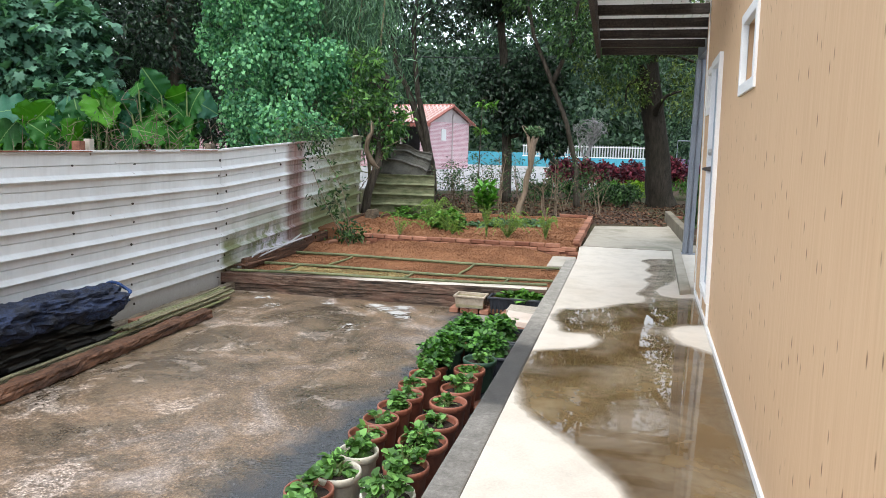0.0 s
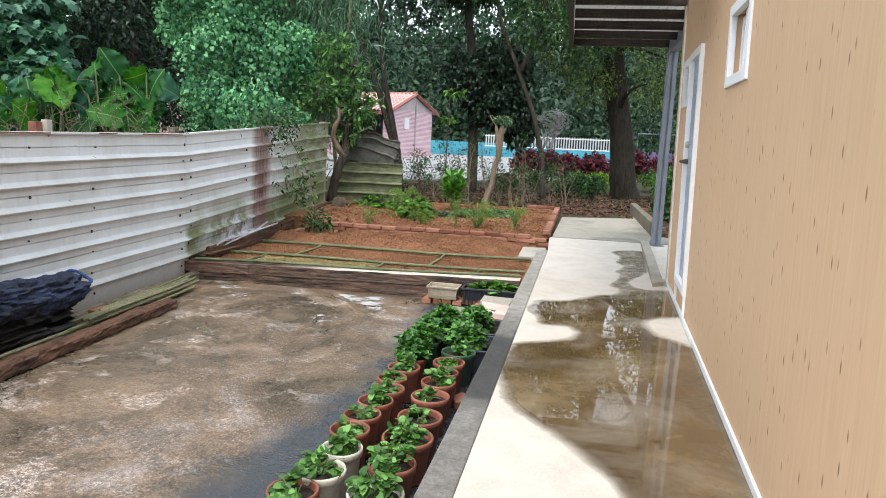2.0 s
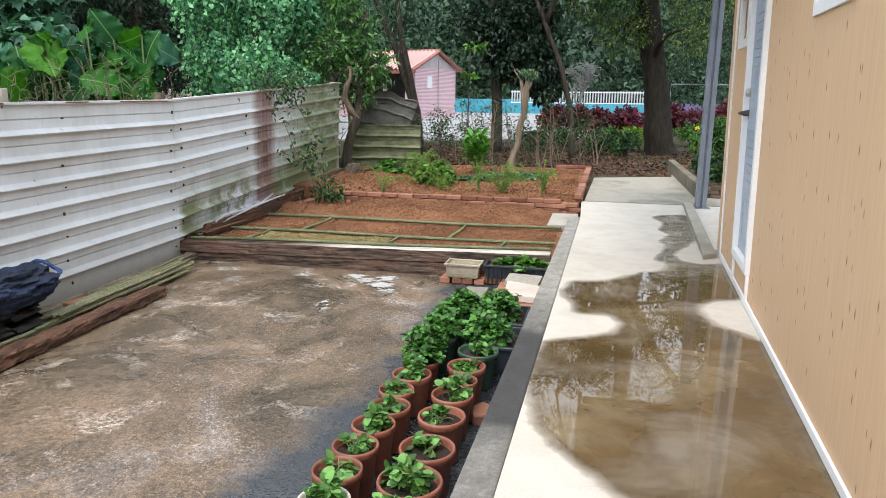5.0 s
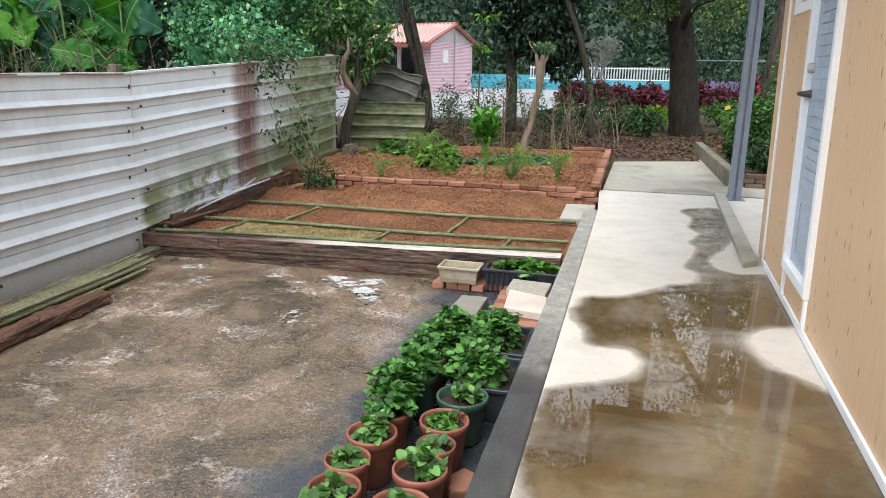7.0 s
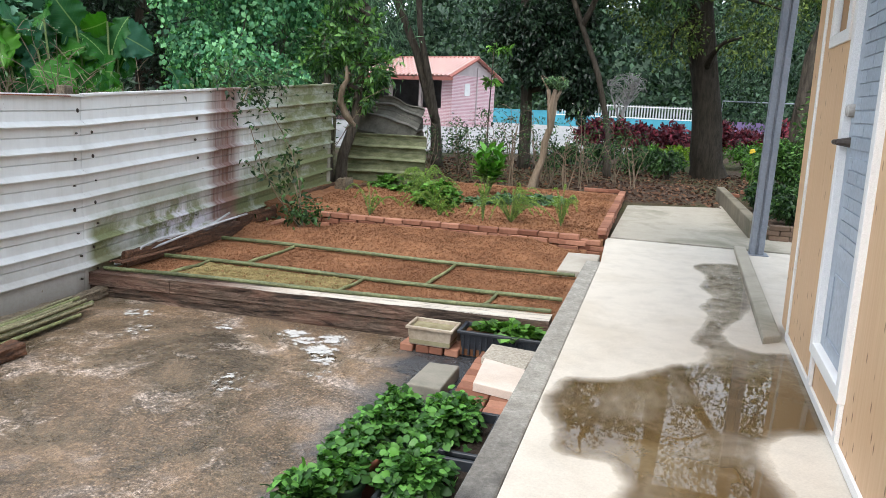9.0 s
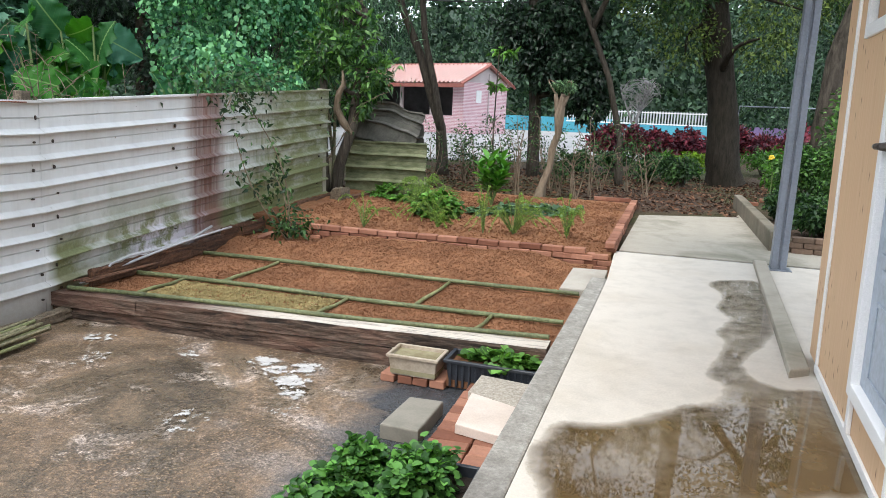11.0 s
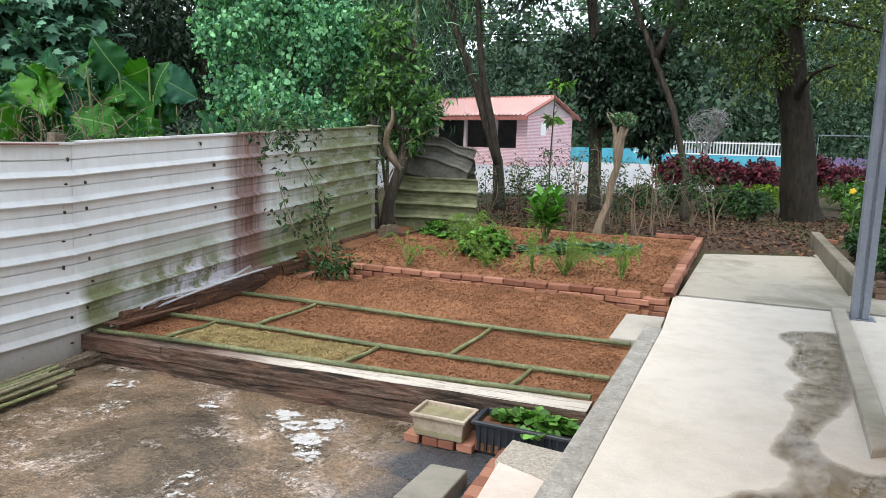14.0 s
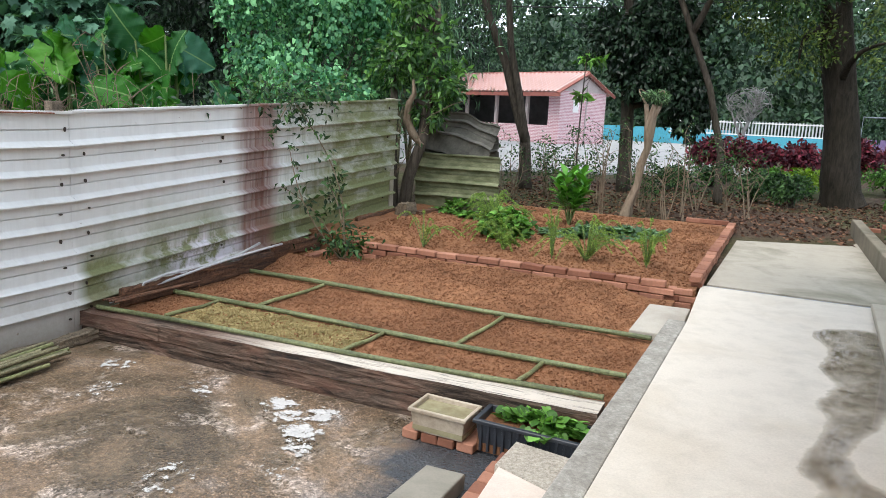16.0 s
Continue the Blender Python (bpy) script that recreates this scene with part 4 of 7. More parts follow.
thing("paver", prism([(-0.905, 6.93), (-0.625, 6.87), (-0.645, 7.235), (-0.93, 7.34)], -0.251, -0.200, 0.006), PAVER_SMOOTH, "smooth pinkish paving slab lying on red bricks", "paver", "loose pavers")
BLOCK = slab_material("mossy_concrete_block", (0.24, 0.22, 0.18), (0.11, 0.105, 0.08))
thing("concrete_block", prism([(-1.30, 6.92), (-1.09, 6.91), (-1.08, 7.31), (-1.275, 7.30)], -0.345, -0.263, 0.010), BLOCK, "dark mossy concrete block on the wet yard", "concrete block")
thing("brick_fragment", prism([(-0.80, 4.90), (-0.71, 4.93), (-0.69, 5.04), (-0.78, 5.09), (-0.84, 5.0)], -0.345, -0.29, 0.012), BRICK, "broken piece of red brick on the wet yard", "brick")

# ---- tub on bricks and seedling trough ----
stand = tagged(new("brick_stand"), "single layer of red bricks under the plastic tub", "brick stand")
for i in range(4):
    shared("brick", BRICKS[i], stand, pose(-1.535 + 0.105 * i, 7.735, -0.343, 0, 0, 90 + rb.uniform(-4, 4)))


def open_box(x0, x1, y0, y1, z0, z1, t, taper=0.015, lip=0.012):
    """An open box with walls of thickness t, narrower at its foot, with a rim."""
    bm = bmesh.new()

    def ring(o, z):
        return [bm.verts.new((x, y, z)) for x, y in ((x0 + o, y0 + o), (x1 - o, y0 + o), (x1 - o, y1 - o), (x0 + o, y1 - o))]
    rings = [ring(taper, z0), ring(0.0, z1 - 0.02), ring(-lip, z1 - 0.02), ring(-lip, z1), ring(t, z1), ring(taper + t, z0 + t)]
    for a, b in zip(rings, rings[1:]):
        for k in range(4):
            bm.faces.new((a[k], a[(k + 1) % 4], b[(k + 1) % 4], b[k]))
    bm.faces.new(rings[0][::-1])
    bm.faces.new(rings[-1])
    bmesh.ops.recalc_face_normals(bm, faces=bm.faces[:])
    bmesh.ops.bevel(bm, geom=bm.edges[:], offset=0.003, segments=1, affect="EDGES")
    return bm


TUB = grainy("cloudy_beige_plastic", (0.33, 0.265, 0.19), (0.50, 0.43, 0.34), 5, 40, 0.35, 0.05)
tub = tagged(new("plastic_tub"), "cloudy beige plastic tub of murky water on bricks", "plastic tub")
tub.matrix_basis = pose(-1.375, 7.715, -0.286, 0, 0, -1)
part("tub_body", open_box(-0.155, 0.155, -0.10, 0.10, 0, 0.135, 0.007), TUB, tub)
MURK, mnt, mln, mb_ = mat("murky_green_water", 0.05, 0, 0.5)
mln.new(ramp(mnt, mln, noise_of(mnt, mln, coords(mnt, mln), 14, 5), [(0.35, (0.20, 0.17, 0.10)), (0.7, (0.30, 0.28, 0.17))]), mb_.inputs["Base Color"])
part("water", box(-0.145, 0.145, -0.090, 0.090, 0.012, 0.112), MURK, tub, "murky greenish water")
trough = tagged(new("planter_trough"), "long dark plastic trough of green seedlings beside the kerb", "planter trough")
trough.matrix_basis = pose(-0.885, 7.765, -0.343, 0, 0, -1)
BLACKPL = grainy("dark_grey_plastic", (0.022, 0.026, 0.034), (0.04, 0.046, 0.056), 5, 50, 0.45, 0.05)
tb = open_box(-0.29, 0.27, -0.105, 0.105, 0, 0.19, 0.01, 0.02, 0.016)
part("trough_body", tb, BLACKPL, trough)
for i in range(14):
    part("rib", box(-0.27 + 0.04 * i, -0.255 + 0.04 * i, -0.106, -0.088, 0.02, 0.165, 0.003), BLACKPL, trough)
part("trough_soil", box(-0.286, 0.256, -0.092, 0.092, 0.012, 0.155), SOIL, trough, "moist soil")


HEART = [(0.0, 0.0, 0.0), (-0.16, 0.30, 0.05), (0.12, 0.50, 0.10), (0.48, 0.45, 0.07), (0.80, 0.28, 0.0), (1.0, 0.0, -0.08), (0.80, -0.28, 0.0), (0.48, -0.45, 0.07), (0.12, -0.50, 0.10), (-0.16, -0.30, 0.05), (0.45, 0.0, 0.0)]
PALMATE = [(0.02, 0.0, 0.0), (-0.22, 0.34, 0.02), (0.12, 0.36, 0.04), (0.30, 0.60, 0.0), (0.44, 0.36, 0.05), (0.76, 0.40, -0.04), (0.70, 0.22, 0.03), (1.0, 0.0, -0.10), (0.70, -0.22, 0.03), (0.76, -0.40, -0.04), (0.44, -0.36, 0.05), (0.30, -0.60, 0.0), (0.12, -0.36, 0.04), (-0.22, -0.34, 0.02), (0.30, 0.0, 0.03)]
OBLONG = [(0.0, 0.0, 0.0), (0.14, 0.11, 0.04), (0.34, 0.21, 0.07), (0.58, 0.20, 0.06), (0.82, 0.11, 0.02), (1.0, 0.0, -0.06), (0.82, -0.11, 0.02), (0.58, -0.20, 0.06), (0.34, -0.21, 0.07), (0.14, -0.11, 0.04), (0.45, 0.0, 0.0)]


def heart_leaves(name, places, ways, ups, sizes, material, bend=0.18, shape=HEART):
    """Broad leaves, one island each: a fan of the shape's corners round its last point."""
    ways = ways / (np.linalg.norm(ways, axis=1, keepdims=True) + 1e-9)
    side = np.cross(ways, ups)
    side /= np.linalg.norm(side, axis=1, keepdims=True) + 1e-9
    up = np.cross(side, ways)
    n, k = len(places), len(shape)
    s = sizes[:, None]
    verts = np.stack([places + s * (ways * a + side * b + up * (c + bend * (0.25 - (a - 0.45) ** 2))) for a, b, c in shape], 1).reshape(-1, 3)
    base = np.arange(n)[:, None] * k
    faces = np.stack([base + [k - 1, i, (i + 1) % (k - 1)] for i in range(k - 1)], 1).reshape(-1, 3)
    me = bpy.data.meshes.new(name)
    me.vertices.add(len(verts))
    me.vertices.foreach_set("co", verts.ravel())
    me.loops.add(len(faces) * 3)
    me.loops.foreach_set("vertex_index", faces.ravel().astype(np.int32))
    me.polygons.add(len(faces))
    me.polygons.foreach_set("loop_start", (np.arange(len(faces)) * 3).astype(np.int32))
    me.polygons.foreach_set("use_smooth", [True] * len(faces))
    me.update(calc_edges=True)
    me.materials.append(material)
    return me


def bush_mesh(name, seed, n, blob, size, material, out=0.7):
    """Heart leaves over a mound, facing up and outwards."""
    rng = np.random.default_rng(seed)
    p, d = cloud_of(rng, [blob], n, 0.35)
    p[:, 2] = np.maximum(p[:, 2], blob[2] - blob[5] * 0.5)
    ways = d * out + rng.normal(size=d.shape) * 0.45
    ways[:, 2] -= 0.15
    ways[:, 2] *= 0.6
    ups = d * 0.6 + rng.normal(size=d.shape) * 0.3 + np.array([0, 0, 1.3])
    return heart_leaves(name, p, ways, ups, size * rng.uniform(0.6, 1.25, n), material)


LEAF_POT = leafy("sweet_potato_leaves", (0.075, 0.18, 0.04), (0.17, 0.36, 0.09), 0.4)
LEAF_MOUND = leafy("dense_mound_leaves", (0.04, 0.125, 0.025), (0.12, 0.30, 0.06), 0.4)
LEAF_DULL = leafy("greyish_green_leaves", (0.06, 0.12, 0.06), (0.15, 0.26, 0.13), 0.5)
part("seedling_leaves", bmesh.new(), LEAF_POT, trough, "fresh green seedlings").data = bush_mesh("seedling_leaves", 11, 330, (0, 0, 0.18, 0.29, 0.11, 0.065), 0.052, LEAF_FRESH)


# ---- pots ----


def lathe(profile, sides=28):
    bm = bmesh.new()
    rings = [[bm.verts.new((r * math.cos(2 * math.pi * k / sides), r * math.sin(2 * math.pi * k / sides), z)) for k in range(sides)] for r, z in profile]
    for a, b in zip(rings, rings[1:]):
        for k in range(sides):
            bm.faces.new((a[k], a[(k + 1) % sides], b[(k + 1) % sides], b[k]))
    bm.faces.new(rings[0][::-1])
    bm.faces.new(rings[-1])
    bmesh.ops.recalc_face_normals(bm, faces=bm.faces[:])
    return bm


TERRA = grainy("terracotta_plastic", (0.26, 0.088, 0.055), (0.39, 0.15, 0.095), 6, 50, 0.5, 0.1, vary=0.25)
CREAM = grainy("cream_plastic", (0.60, 0.56, 0.46), (0.72, 0.68, 0.58), 6, 50, 0.5, 0.05)
GREENPL = grainy("dark_green_plastic", (0.03, 0.07, 0.045), (0.06, 0.12, 0.08), 6, 50, 0.4, 0.05)
MOULD = grainy("dark_potting_soil", (0.022, 0.016, 0.011), (0.06, 0.04, 0.028), 20, 90, 0.95, 0.9, dist=0.02)
STEM = grainy("green_stems", (0.10, 0.16, 0.05), (0.18, 0.24, 0.08), 10, 60, 0.6, 0.1)


def potted(x, y, r, material, kind, seed, what):
    """A flower pot on the yard floor with its plant."""
    h = 0.225
    p = new("flower_pot")
    tagged(p, f"{what} beside the kerb", "flower pot", "pots along the kerb")
    p.matrix_basis = pose(x, y, YZ + 0.004, 0, 0, seed * 37 % 360)
    prof = [(r * 0.70, 0), (r * 0.73, 0.01), (r * 0.90, h - 0.045), (r * 0.93, h - 0.04), (r, h - 0.035), (r * 1.02, h - 0.01), (r * 1.0, h), (r * 0.93, h), (r * 0.90, h - 0.012), (r * 0.84, h - 0.06)]
    part("pot", lathe(prof), material, p, smooth=True)
    so = lathe([(r * 0.86, h - 0.05), (r * 0.86, h - 0.035), (r * 0.4, h - 0.028)], 16)
    part("potting_soil", so, MOULD, p, "dark potting soil")
    rng = random.Random(seed)
    n, blob, size, leafm = {"sparse": (80, (0.01, 0, h - 0.004, r * 0.68, r * 0.68, 0.035), 0.034, LEAF_POT),
                            "bushy": (160, (0.0, 0, h + 0.018, r * 0.8, r * 0.8, 0.06), 0.034, LEAF_POT),
                            "fine": (260, (0.0, 0, h - 0.005, r * 0.82, r * 0.82, 0.022), 0.022, LEAF_FRESH),
                            "round": (230, (0.0, 0, h + 0.05, r * 1.0, r * 1.0, 0.085), 0.034, LEAF_POT),
                            "mound": (720, (0.0, 0, h + 0.03, r * 1.2, r * 1.15, 0.09), 0.036, LEAF_MOUND)}[kind]
    st = bmesh.new()
    for i in range(9 if kind != "fine" else 3):
        a, l = rng.uniform(0, 6.28), rng.uniform(0.3, 0.85)
        e = Vector((math.cos(a) * blob[3] * l, math.sin(a) * blob[4] * l, blob[2] + blob[5] * rng.uniform(-0.1, 0.6)))
        tube(sweep((rng.uniform(-0.02, 0.02), rng.uniform(-0.02, 0.02), h - 0.035), e, (0, 0, 0.015), 4), [0.003, 0.003, 0.0026, 0.0022, 0.0018], 5, st)
    pl = part("plant", st, STEM, p, "green stems")
    lf = new("leaves", bush_mesh("leaves", seed, n, blob, size, leafm))
    lf.parent = pl
    return p


T = "terracotta pot of trailing green leaves"
for i, (x, y, r, mt, kd, wh) in enumerate((
        (-1.23, 3.30, 0.108, TERRA, "bushy", T), (-1.18, 3.50, 0.112, CREAM, "bushy", "cream pot of leafy greens"), (-1.16, 3.73, 0.10, CREAM, "bushy", "cream pot of leafy greens"),
        (-1.19, 3.95, 0.102, TERRA, "sparse", T), (-1.185, 4.155, 0.10, TERRA, "sparse", T), (-1.17, 4.36, 0.10, TERRA, "bushy", T), (-1.15, 4.56, 0.098, TERRA, "sparse", T),
        (-1.175, 4.755, 0.09, TERRA, "sparse", T), (-1.15, 4.97, 0.105, TERRA, "bushy", T), (-1.20, 3.06, 0.105, TERRA, "bushy", T), (-1.21, 2.80, 0.105, TERRA, "sparse", T),
        (-0.89, 3.36, 0.12, CREAM, "round", "cream pot of round-leaved plants"), (-0.89, 3.64, 0.11, TERRA, "round", "terracotta pot of round-leaved plants"), (-0.885, 3.93, 0.128, TERRA, "bushy", T),
        (-0.88, 4.20, 0.12, TERRA, "sparse", T), (-0.885, 4.51, 0.112, TERRA, "sparse", T), (-0.885, 4.76, 0.105, TERRA, "bushy", T), (-0.87, 4.945, 0.08, TERRA, "sparse", "small terracotta pot with a few leaves"),
        (-0.885, 5.15, 0.107, TERRA, "fine", "terracotta pot of fine seedlings"), (-0.86, 5.40, 0.12, GREENPL, "sparse", "dark green plastic pot of low leaves"),
        (-0.90, 3.08, 0.12, TERRA, "bushy", T), (-0.89, 2.80, 0.12, TERRA, "sparse", T))):
    potted(x, y, r, mt, kd, 20 + i, wh)
M = "dark pot with a dense mound of green leaves"
for i, (x, y) in enumerate(((-1.15, 5.18), (-1.18, 5.39), (-1.13, 5.60), (-1.14, 5.81), (-1.12, 6.03), (-1.11, 6.25))):
    potted(x, y, 0.105, GREENPL if i % 3 else TERRA, "mound", 60 + i, M)
for y0, y1, sd in ((5.56, 5.98, 81), (6.02, 6.47, 82)):
    tray = tagged(new("planting_tray"), "black plastic planting tray overflowing with green leaves", "planting tray", "planting trays")
    tray.matrix_basis = pose(-0.815, (y0 + y1) / 2, YZ + 0.004)
    hy = (y1 - y0) / 2
    part("tray_body", open_box(-0.155, 0.155, -hy + 0.012, hy - 0.012, 0, 0.19, 0.008, 0.02), BLACKPL, tray)
    part("potting_soil", box(-0.14, 0.14, -hy + 0.034, hy - 0.034, 0.012, 0.15), MOULD, tray, "dark potting soil")
    lv = new("leaves", bush_mesh("leaves", sd, 1250, (-0.05, 0.0, 0.23, 0.175, hy * 1.05, 0.11), 0.036, LEAF_MOUND))
    lv.parent = tray

# ---- timber, bamboo and stacked tiles along the fence ----


def rough_beam(y0, y1, x, z, w, h, seed, dx=0.0):
    """A decayed beam along y with chewed edges."""
    bm = bmesh.new()
    n, s = round((y1 - y0) / 0.03), 20
    rings = []
    for i in range(n + 1):
        y = y0 + (y1 - y0) * i / n
        ring = []
        for k in range(s):
            a = 2 * math.pi * k / s
            c, t = math.cos(a), math.sin(a)
            q = max(abs(c), abs(t))
            rx, rz = c / q * w / 2, t / q * h / 2
            j = 1 + 0.24 * noise.noise((c * 1.5 + seed, y * 4, t * 1.5)) + 0.20 * noise.noise((c * 3, y * 13, t * 3 + seed)) + 0.12 * noise.noise((c * 7, y * 33, t * 7 + seed))
            ring.append(bm.verts.new((x + dx * (y - y0) + rx * j, y, max(z + 0.001, z + h / 2 + rz * j))))
        rings.append(ring)
    for a, b in zip(rings, rings[1:]):
        for k in range(s):
            bm.faces.new((a[k], a[(k + 1) % s], b[(k + 1) % s], b[k]))
    bm.faces.new(rings[0][::-1])
    bm.faces.new(rings[-1])
    bmesh.ops.recalc_face_normals(bm, faces=bm.faces[:])
    return bm


thing("rotten_beam", rough_beam(2.6, 6.62, -3.80, YZ, 0.13, 0.095, 3), ROTTEN, "decayed reddish-brown timber beam on the wet yard", "timber beam")
thing("board", rough_beam(5.3, 6.72, -4.13, YZ + 0.03, 0.13, 0.035, 8, -0.06), BOARD, "pale old plank lying along the fence", "board", "boards by the fence")
thing("board", rough_beam(5.0, 7.89, -4.265, YZ, 0.085, 0.085, 12, 0.003), BOARD, "old grey-brown board lying along the fence", "board", "boards by the fence")
BAMBOO_OLD = wood_material("yellowed_bamboo", (0.18, 0.165, 0.085), (0.40, 0.36, 0.22), "y", 0.55)
rp = random.Random(3)
for i in range(14):
    x0, x1 = -3.905 - 0.036 * (i % 5), -3.95 - 0.05 * (i % 5) - rp.uniform(0, 0.04)
    lay = YZ + 0.046 + 0.042 * (i // 5)
    y0 = 3.2 + rp.uniform(-0.3, 0.5) if i < 6 else 5.4 + rp.uniform(0, 0.5)
    thing("bamboo_pole", bamboo_mesh((x0, y0, lay), (x1, 7.18 + rp.uniform(0, 0.36), lay - 0.006), rp.uniform(0.012, 0.017)), BAMBOO_OLD if i % 3 else BAMBOO_Y, "cut bamboo pole lying in a bundle by the fence", "bamboo pole", "bamboo bundle", smooth=True)
for i in range(4):
    shared_brick = new("brick", BRICKS[i])
    shared_brick.matrix_basis = pose(-4.12 + 0.05 * (i % 2), 5.78 + 0.14 * i, YZ + 0.002 + (0.05 if i == 2 else 0), 0, 0, rp.uniform(0, 90))
    tagged(shared_brick, "loose red brick beside the boards", "brick", "loose bricks by the fence")

TILE = grainy("dark_mossy_roof_tile", (0.030, 0.029, 0.027), (0.075, 0.07, 0.06), 9, 60, 0.8, 0.4)


def tile_mesh(seed):
    """A curved roof tile, 0.26 m long, 2 cm thick."""
    bm = bmesh.new()
    rows = []
    for i in range(5):
        y = -0.13 + 0.065 * i
        rows.append([bm.verts.new((-0.11 + 0.22 * k / 8, y, 0.028 * math.sin(math.pi * k / 8) + 0.003 * noise.noise((k, i, seed)))) for k in range(9)])
    for a, b in zip(rows, rows[1:]):
        for k in range(8):
            bm.faces.new((a[k], a[k + 1], b[k + 1], b[k]))
    bmesh.ops.solidify(bm, geom=bm.faces[:], thickness=0.027)
    me = bpy.data.meshes.new("roof_tile")
    bm.to_mesh(me)
    bm.free()
    me.materials.append(TILE)
    return me


TILES = [tile_mesh(s) for s in range(3)]
for j in range(7):
    for c in range(8):
        o = new("roof_tile", TILES[rp.randrange(3)])
        o.matrix_basis = pose(-4.10 + rp.uniform(-0.02, 0.02), 3.86 + 0.262 * j + rp.uniform(-0.01, 0.01), YZ + 0.028 + 0.04 * c, rp.uniform(-2, 2), rp.uniform(-2, 2) + 4, rp.uniform(-7, 7))
        tagged(o, "dark mossy curved roof tile in a stack", "roof tile", "stacked roof tiles")

NET, nnt, nln, nb = mat("dark_blue_netting", 0.7, 0, 0.4)
nv = coords(nnt, nln)
nwave = noise_of(nnt, nln, coords(nnt, nln, (1, 1, 1)), 45, 5, 0.8, 1.5)
nbig = noise_of(nnt, nln, nv, 6, 5)
ncol = mixed(nnt, nln, 0.8, ramp(nnt, nln, nbig, [(0.35, (0.008, 0.010, 0.018)), (0.7, (0.022, 0.04, 0.10))]), ramp(nnt, nln, nwave, [(0.42, 0.2), (0.62, 1.7)]), "MULTIPLY")
nln.new(ncol, nb.inputs["Base Color"])
bump(nnt, nln, nb, nwave, 0.6, 0.02)


def net_bundle():
    """A slumped roll of netting draped over the stacked tiles."""
    bm = bmesh.new()
    n, s = 130, 56
    rings = []
    for i in range(n + 1):
        k = i / n
        y = 3.6 + 2.16 * k
        end = min(1, (1 - k) * 28, k * 9 + 0.2) ** 0.5
        ring = []
        for j in range(s):
            a = 2 * math.pi * j / s
            fold = 1 + 0.30 * noise.noise((math.cos(a) * 1.8, y * 2.6, math.sin(a) * 1.8)) + 0.26 * (0.5 - 2 * abs(noise.noise((math.cos(a) * 3 + 7, y * 5, math.sin(a) * 3)))) + 0.07 * (0.5 - 2 * abs(noise.noise((math.cos(a) * 8, y * 15, math.sin(a) * 8)))) + 0.04 * noise.noise((math.cos(a) * 10, y * 22, math.sin(a) * 10)) + 0.13 * abs(noise.noise((math.cos(a) * 3 + y * 2, y * 6, math.sin(a) * 5)))
            rx, rz = 0.16 * end * fold, 0.105 * end * fold
            x, z = -4.105 + rx * math.cos(a), 0.085 + 0.02 * math.sin(5 * k) - 0.03 * k + rz * math.sin(a)
            if math.sin(a) < -0.1:
                z -= 0.05 * abs(math.sin(a)) * (1 + 0.6 * noise.noise((y * 3, a, 2)))
            ring.append(bm.verts.new((max(x, -4.285), y + 0.03 * noise.noise((a * 2, y * 4, 5)), z)))
        rings.append(ring)
    for a, b in zip(rings, rings[1:]):
        for k in range(s):
            bm.faces.new((a[k], a[(k + 1) % s], b[(k + 1) % s], b[k]))
    bm.faces.new(rings[0][::-1])
    bm.faces.new(rings[-1])
    bmesh.ops.recalc_face_normals(bm, faces=bm.faces[:])
    return bm


netting = tagged(new("draped_netting"), "crumpled dark blue plastic netting slumped over stacked tiles", "netting")
part("netting_roll", net_bundle(), NET, netting)
HEM = grainy("bright_blue_hem", (0.015, 0.04, 0.13), (0.05, 0.12, 0.34), 18, 70, 0.6, 0.4)
hem = bmesh.new()
for k in range(40):
    a = 2 * math.pi * k / 40
    p = Vector((-4.105 + 0.15 * math.cos(a), 5.70 + 0.015 * math.sin(3 * a), 0.05 + 0.105 * math.sin(a)))
    q = p + Vector((-0.03 * math.cos(a), 0.045 + 0.015 * math.sin(5 * a), -0.02 * math.sin(a)))
    tube(sweep(p, q, (0.012 * math.sin(7 * a), 0, 0.010 * math.cos(4 * a)), 4), [0.010, 0.014, 0.013, 0.010, 0.005], 6, hem)
part("frayed_hem", hem, HEM, netting, "frayed bright blue hem")
WHITE_OLD = grainy("chalky_white_board", (0.55, 0.55, 0.52), (0.7, 0.7, 0.68), 4, 50, 0.7, 0.1)
wb = thing("white_board", box(-0.012, 0.012, -0.35, 0.35, 0, 0.82, 0.004), WHITE_OLD, "plain white board leaning on the fence", "board")
wb.matrix_basis = pose(-4.20, 4.30, YZ, 0, -5, 0)

# ---- fence details ----
BOLT = grainy("dark_rusty_screw", (0.03, 0.025, 0.02), (0.07, 0.05, 0.04), 30, 90, 0.7, 0.2)
bolt_me = bpy.data.meshes.new("screw")
bb = tube([(0, 0, 0), (0.01, 0, 0), (0.014, 0, 0)], [0.013, 0.013, 0.007], 8)
bb.to_mesh(bolt_me)
bb.free()
bolt_me.materials.append(BOLT)
rf = random.Random(8)
for yb, z0, per in ((7.76, -0.36, 1.0), (7.95, -0.335, 0.9), (6.3, -0.365, 0.8), (5.55, -0.37, 0.7), (9.3, -0.26, 0.3), (10.95, -0.16, 0.3), (4.6, -0.37, 0.5), (12.2, -0.09, 0.8)):
    for k in range(8):
        if rf.random() < per:
            o = shared("screw", bolt_me, fence, pose(FX - 0.028, yb + rf.uniform(-0.03, 0.03), z0 + 0.11 + 0.19 * k + 0.075 + rf.uniform(-0.02, 0.02), 0, 0, 0))
            o.scale = (1, rf.uniform(0.5, 1.1), rf.uniform(0.5, 1.3))
            o.location.x += 0.07 * 0.19 * k / 1.6 - 0.02
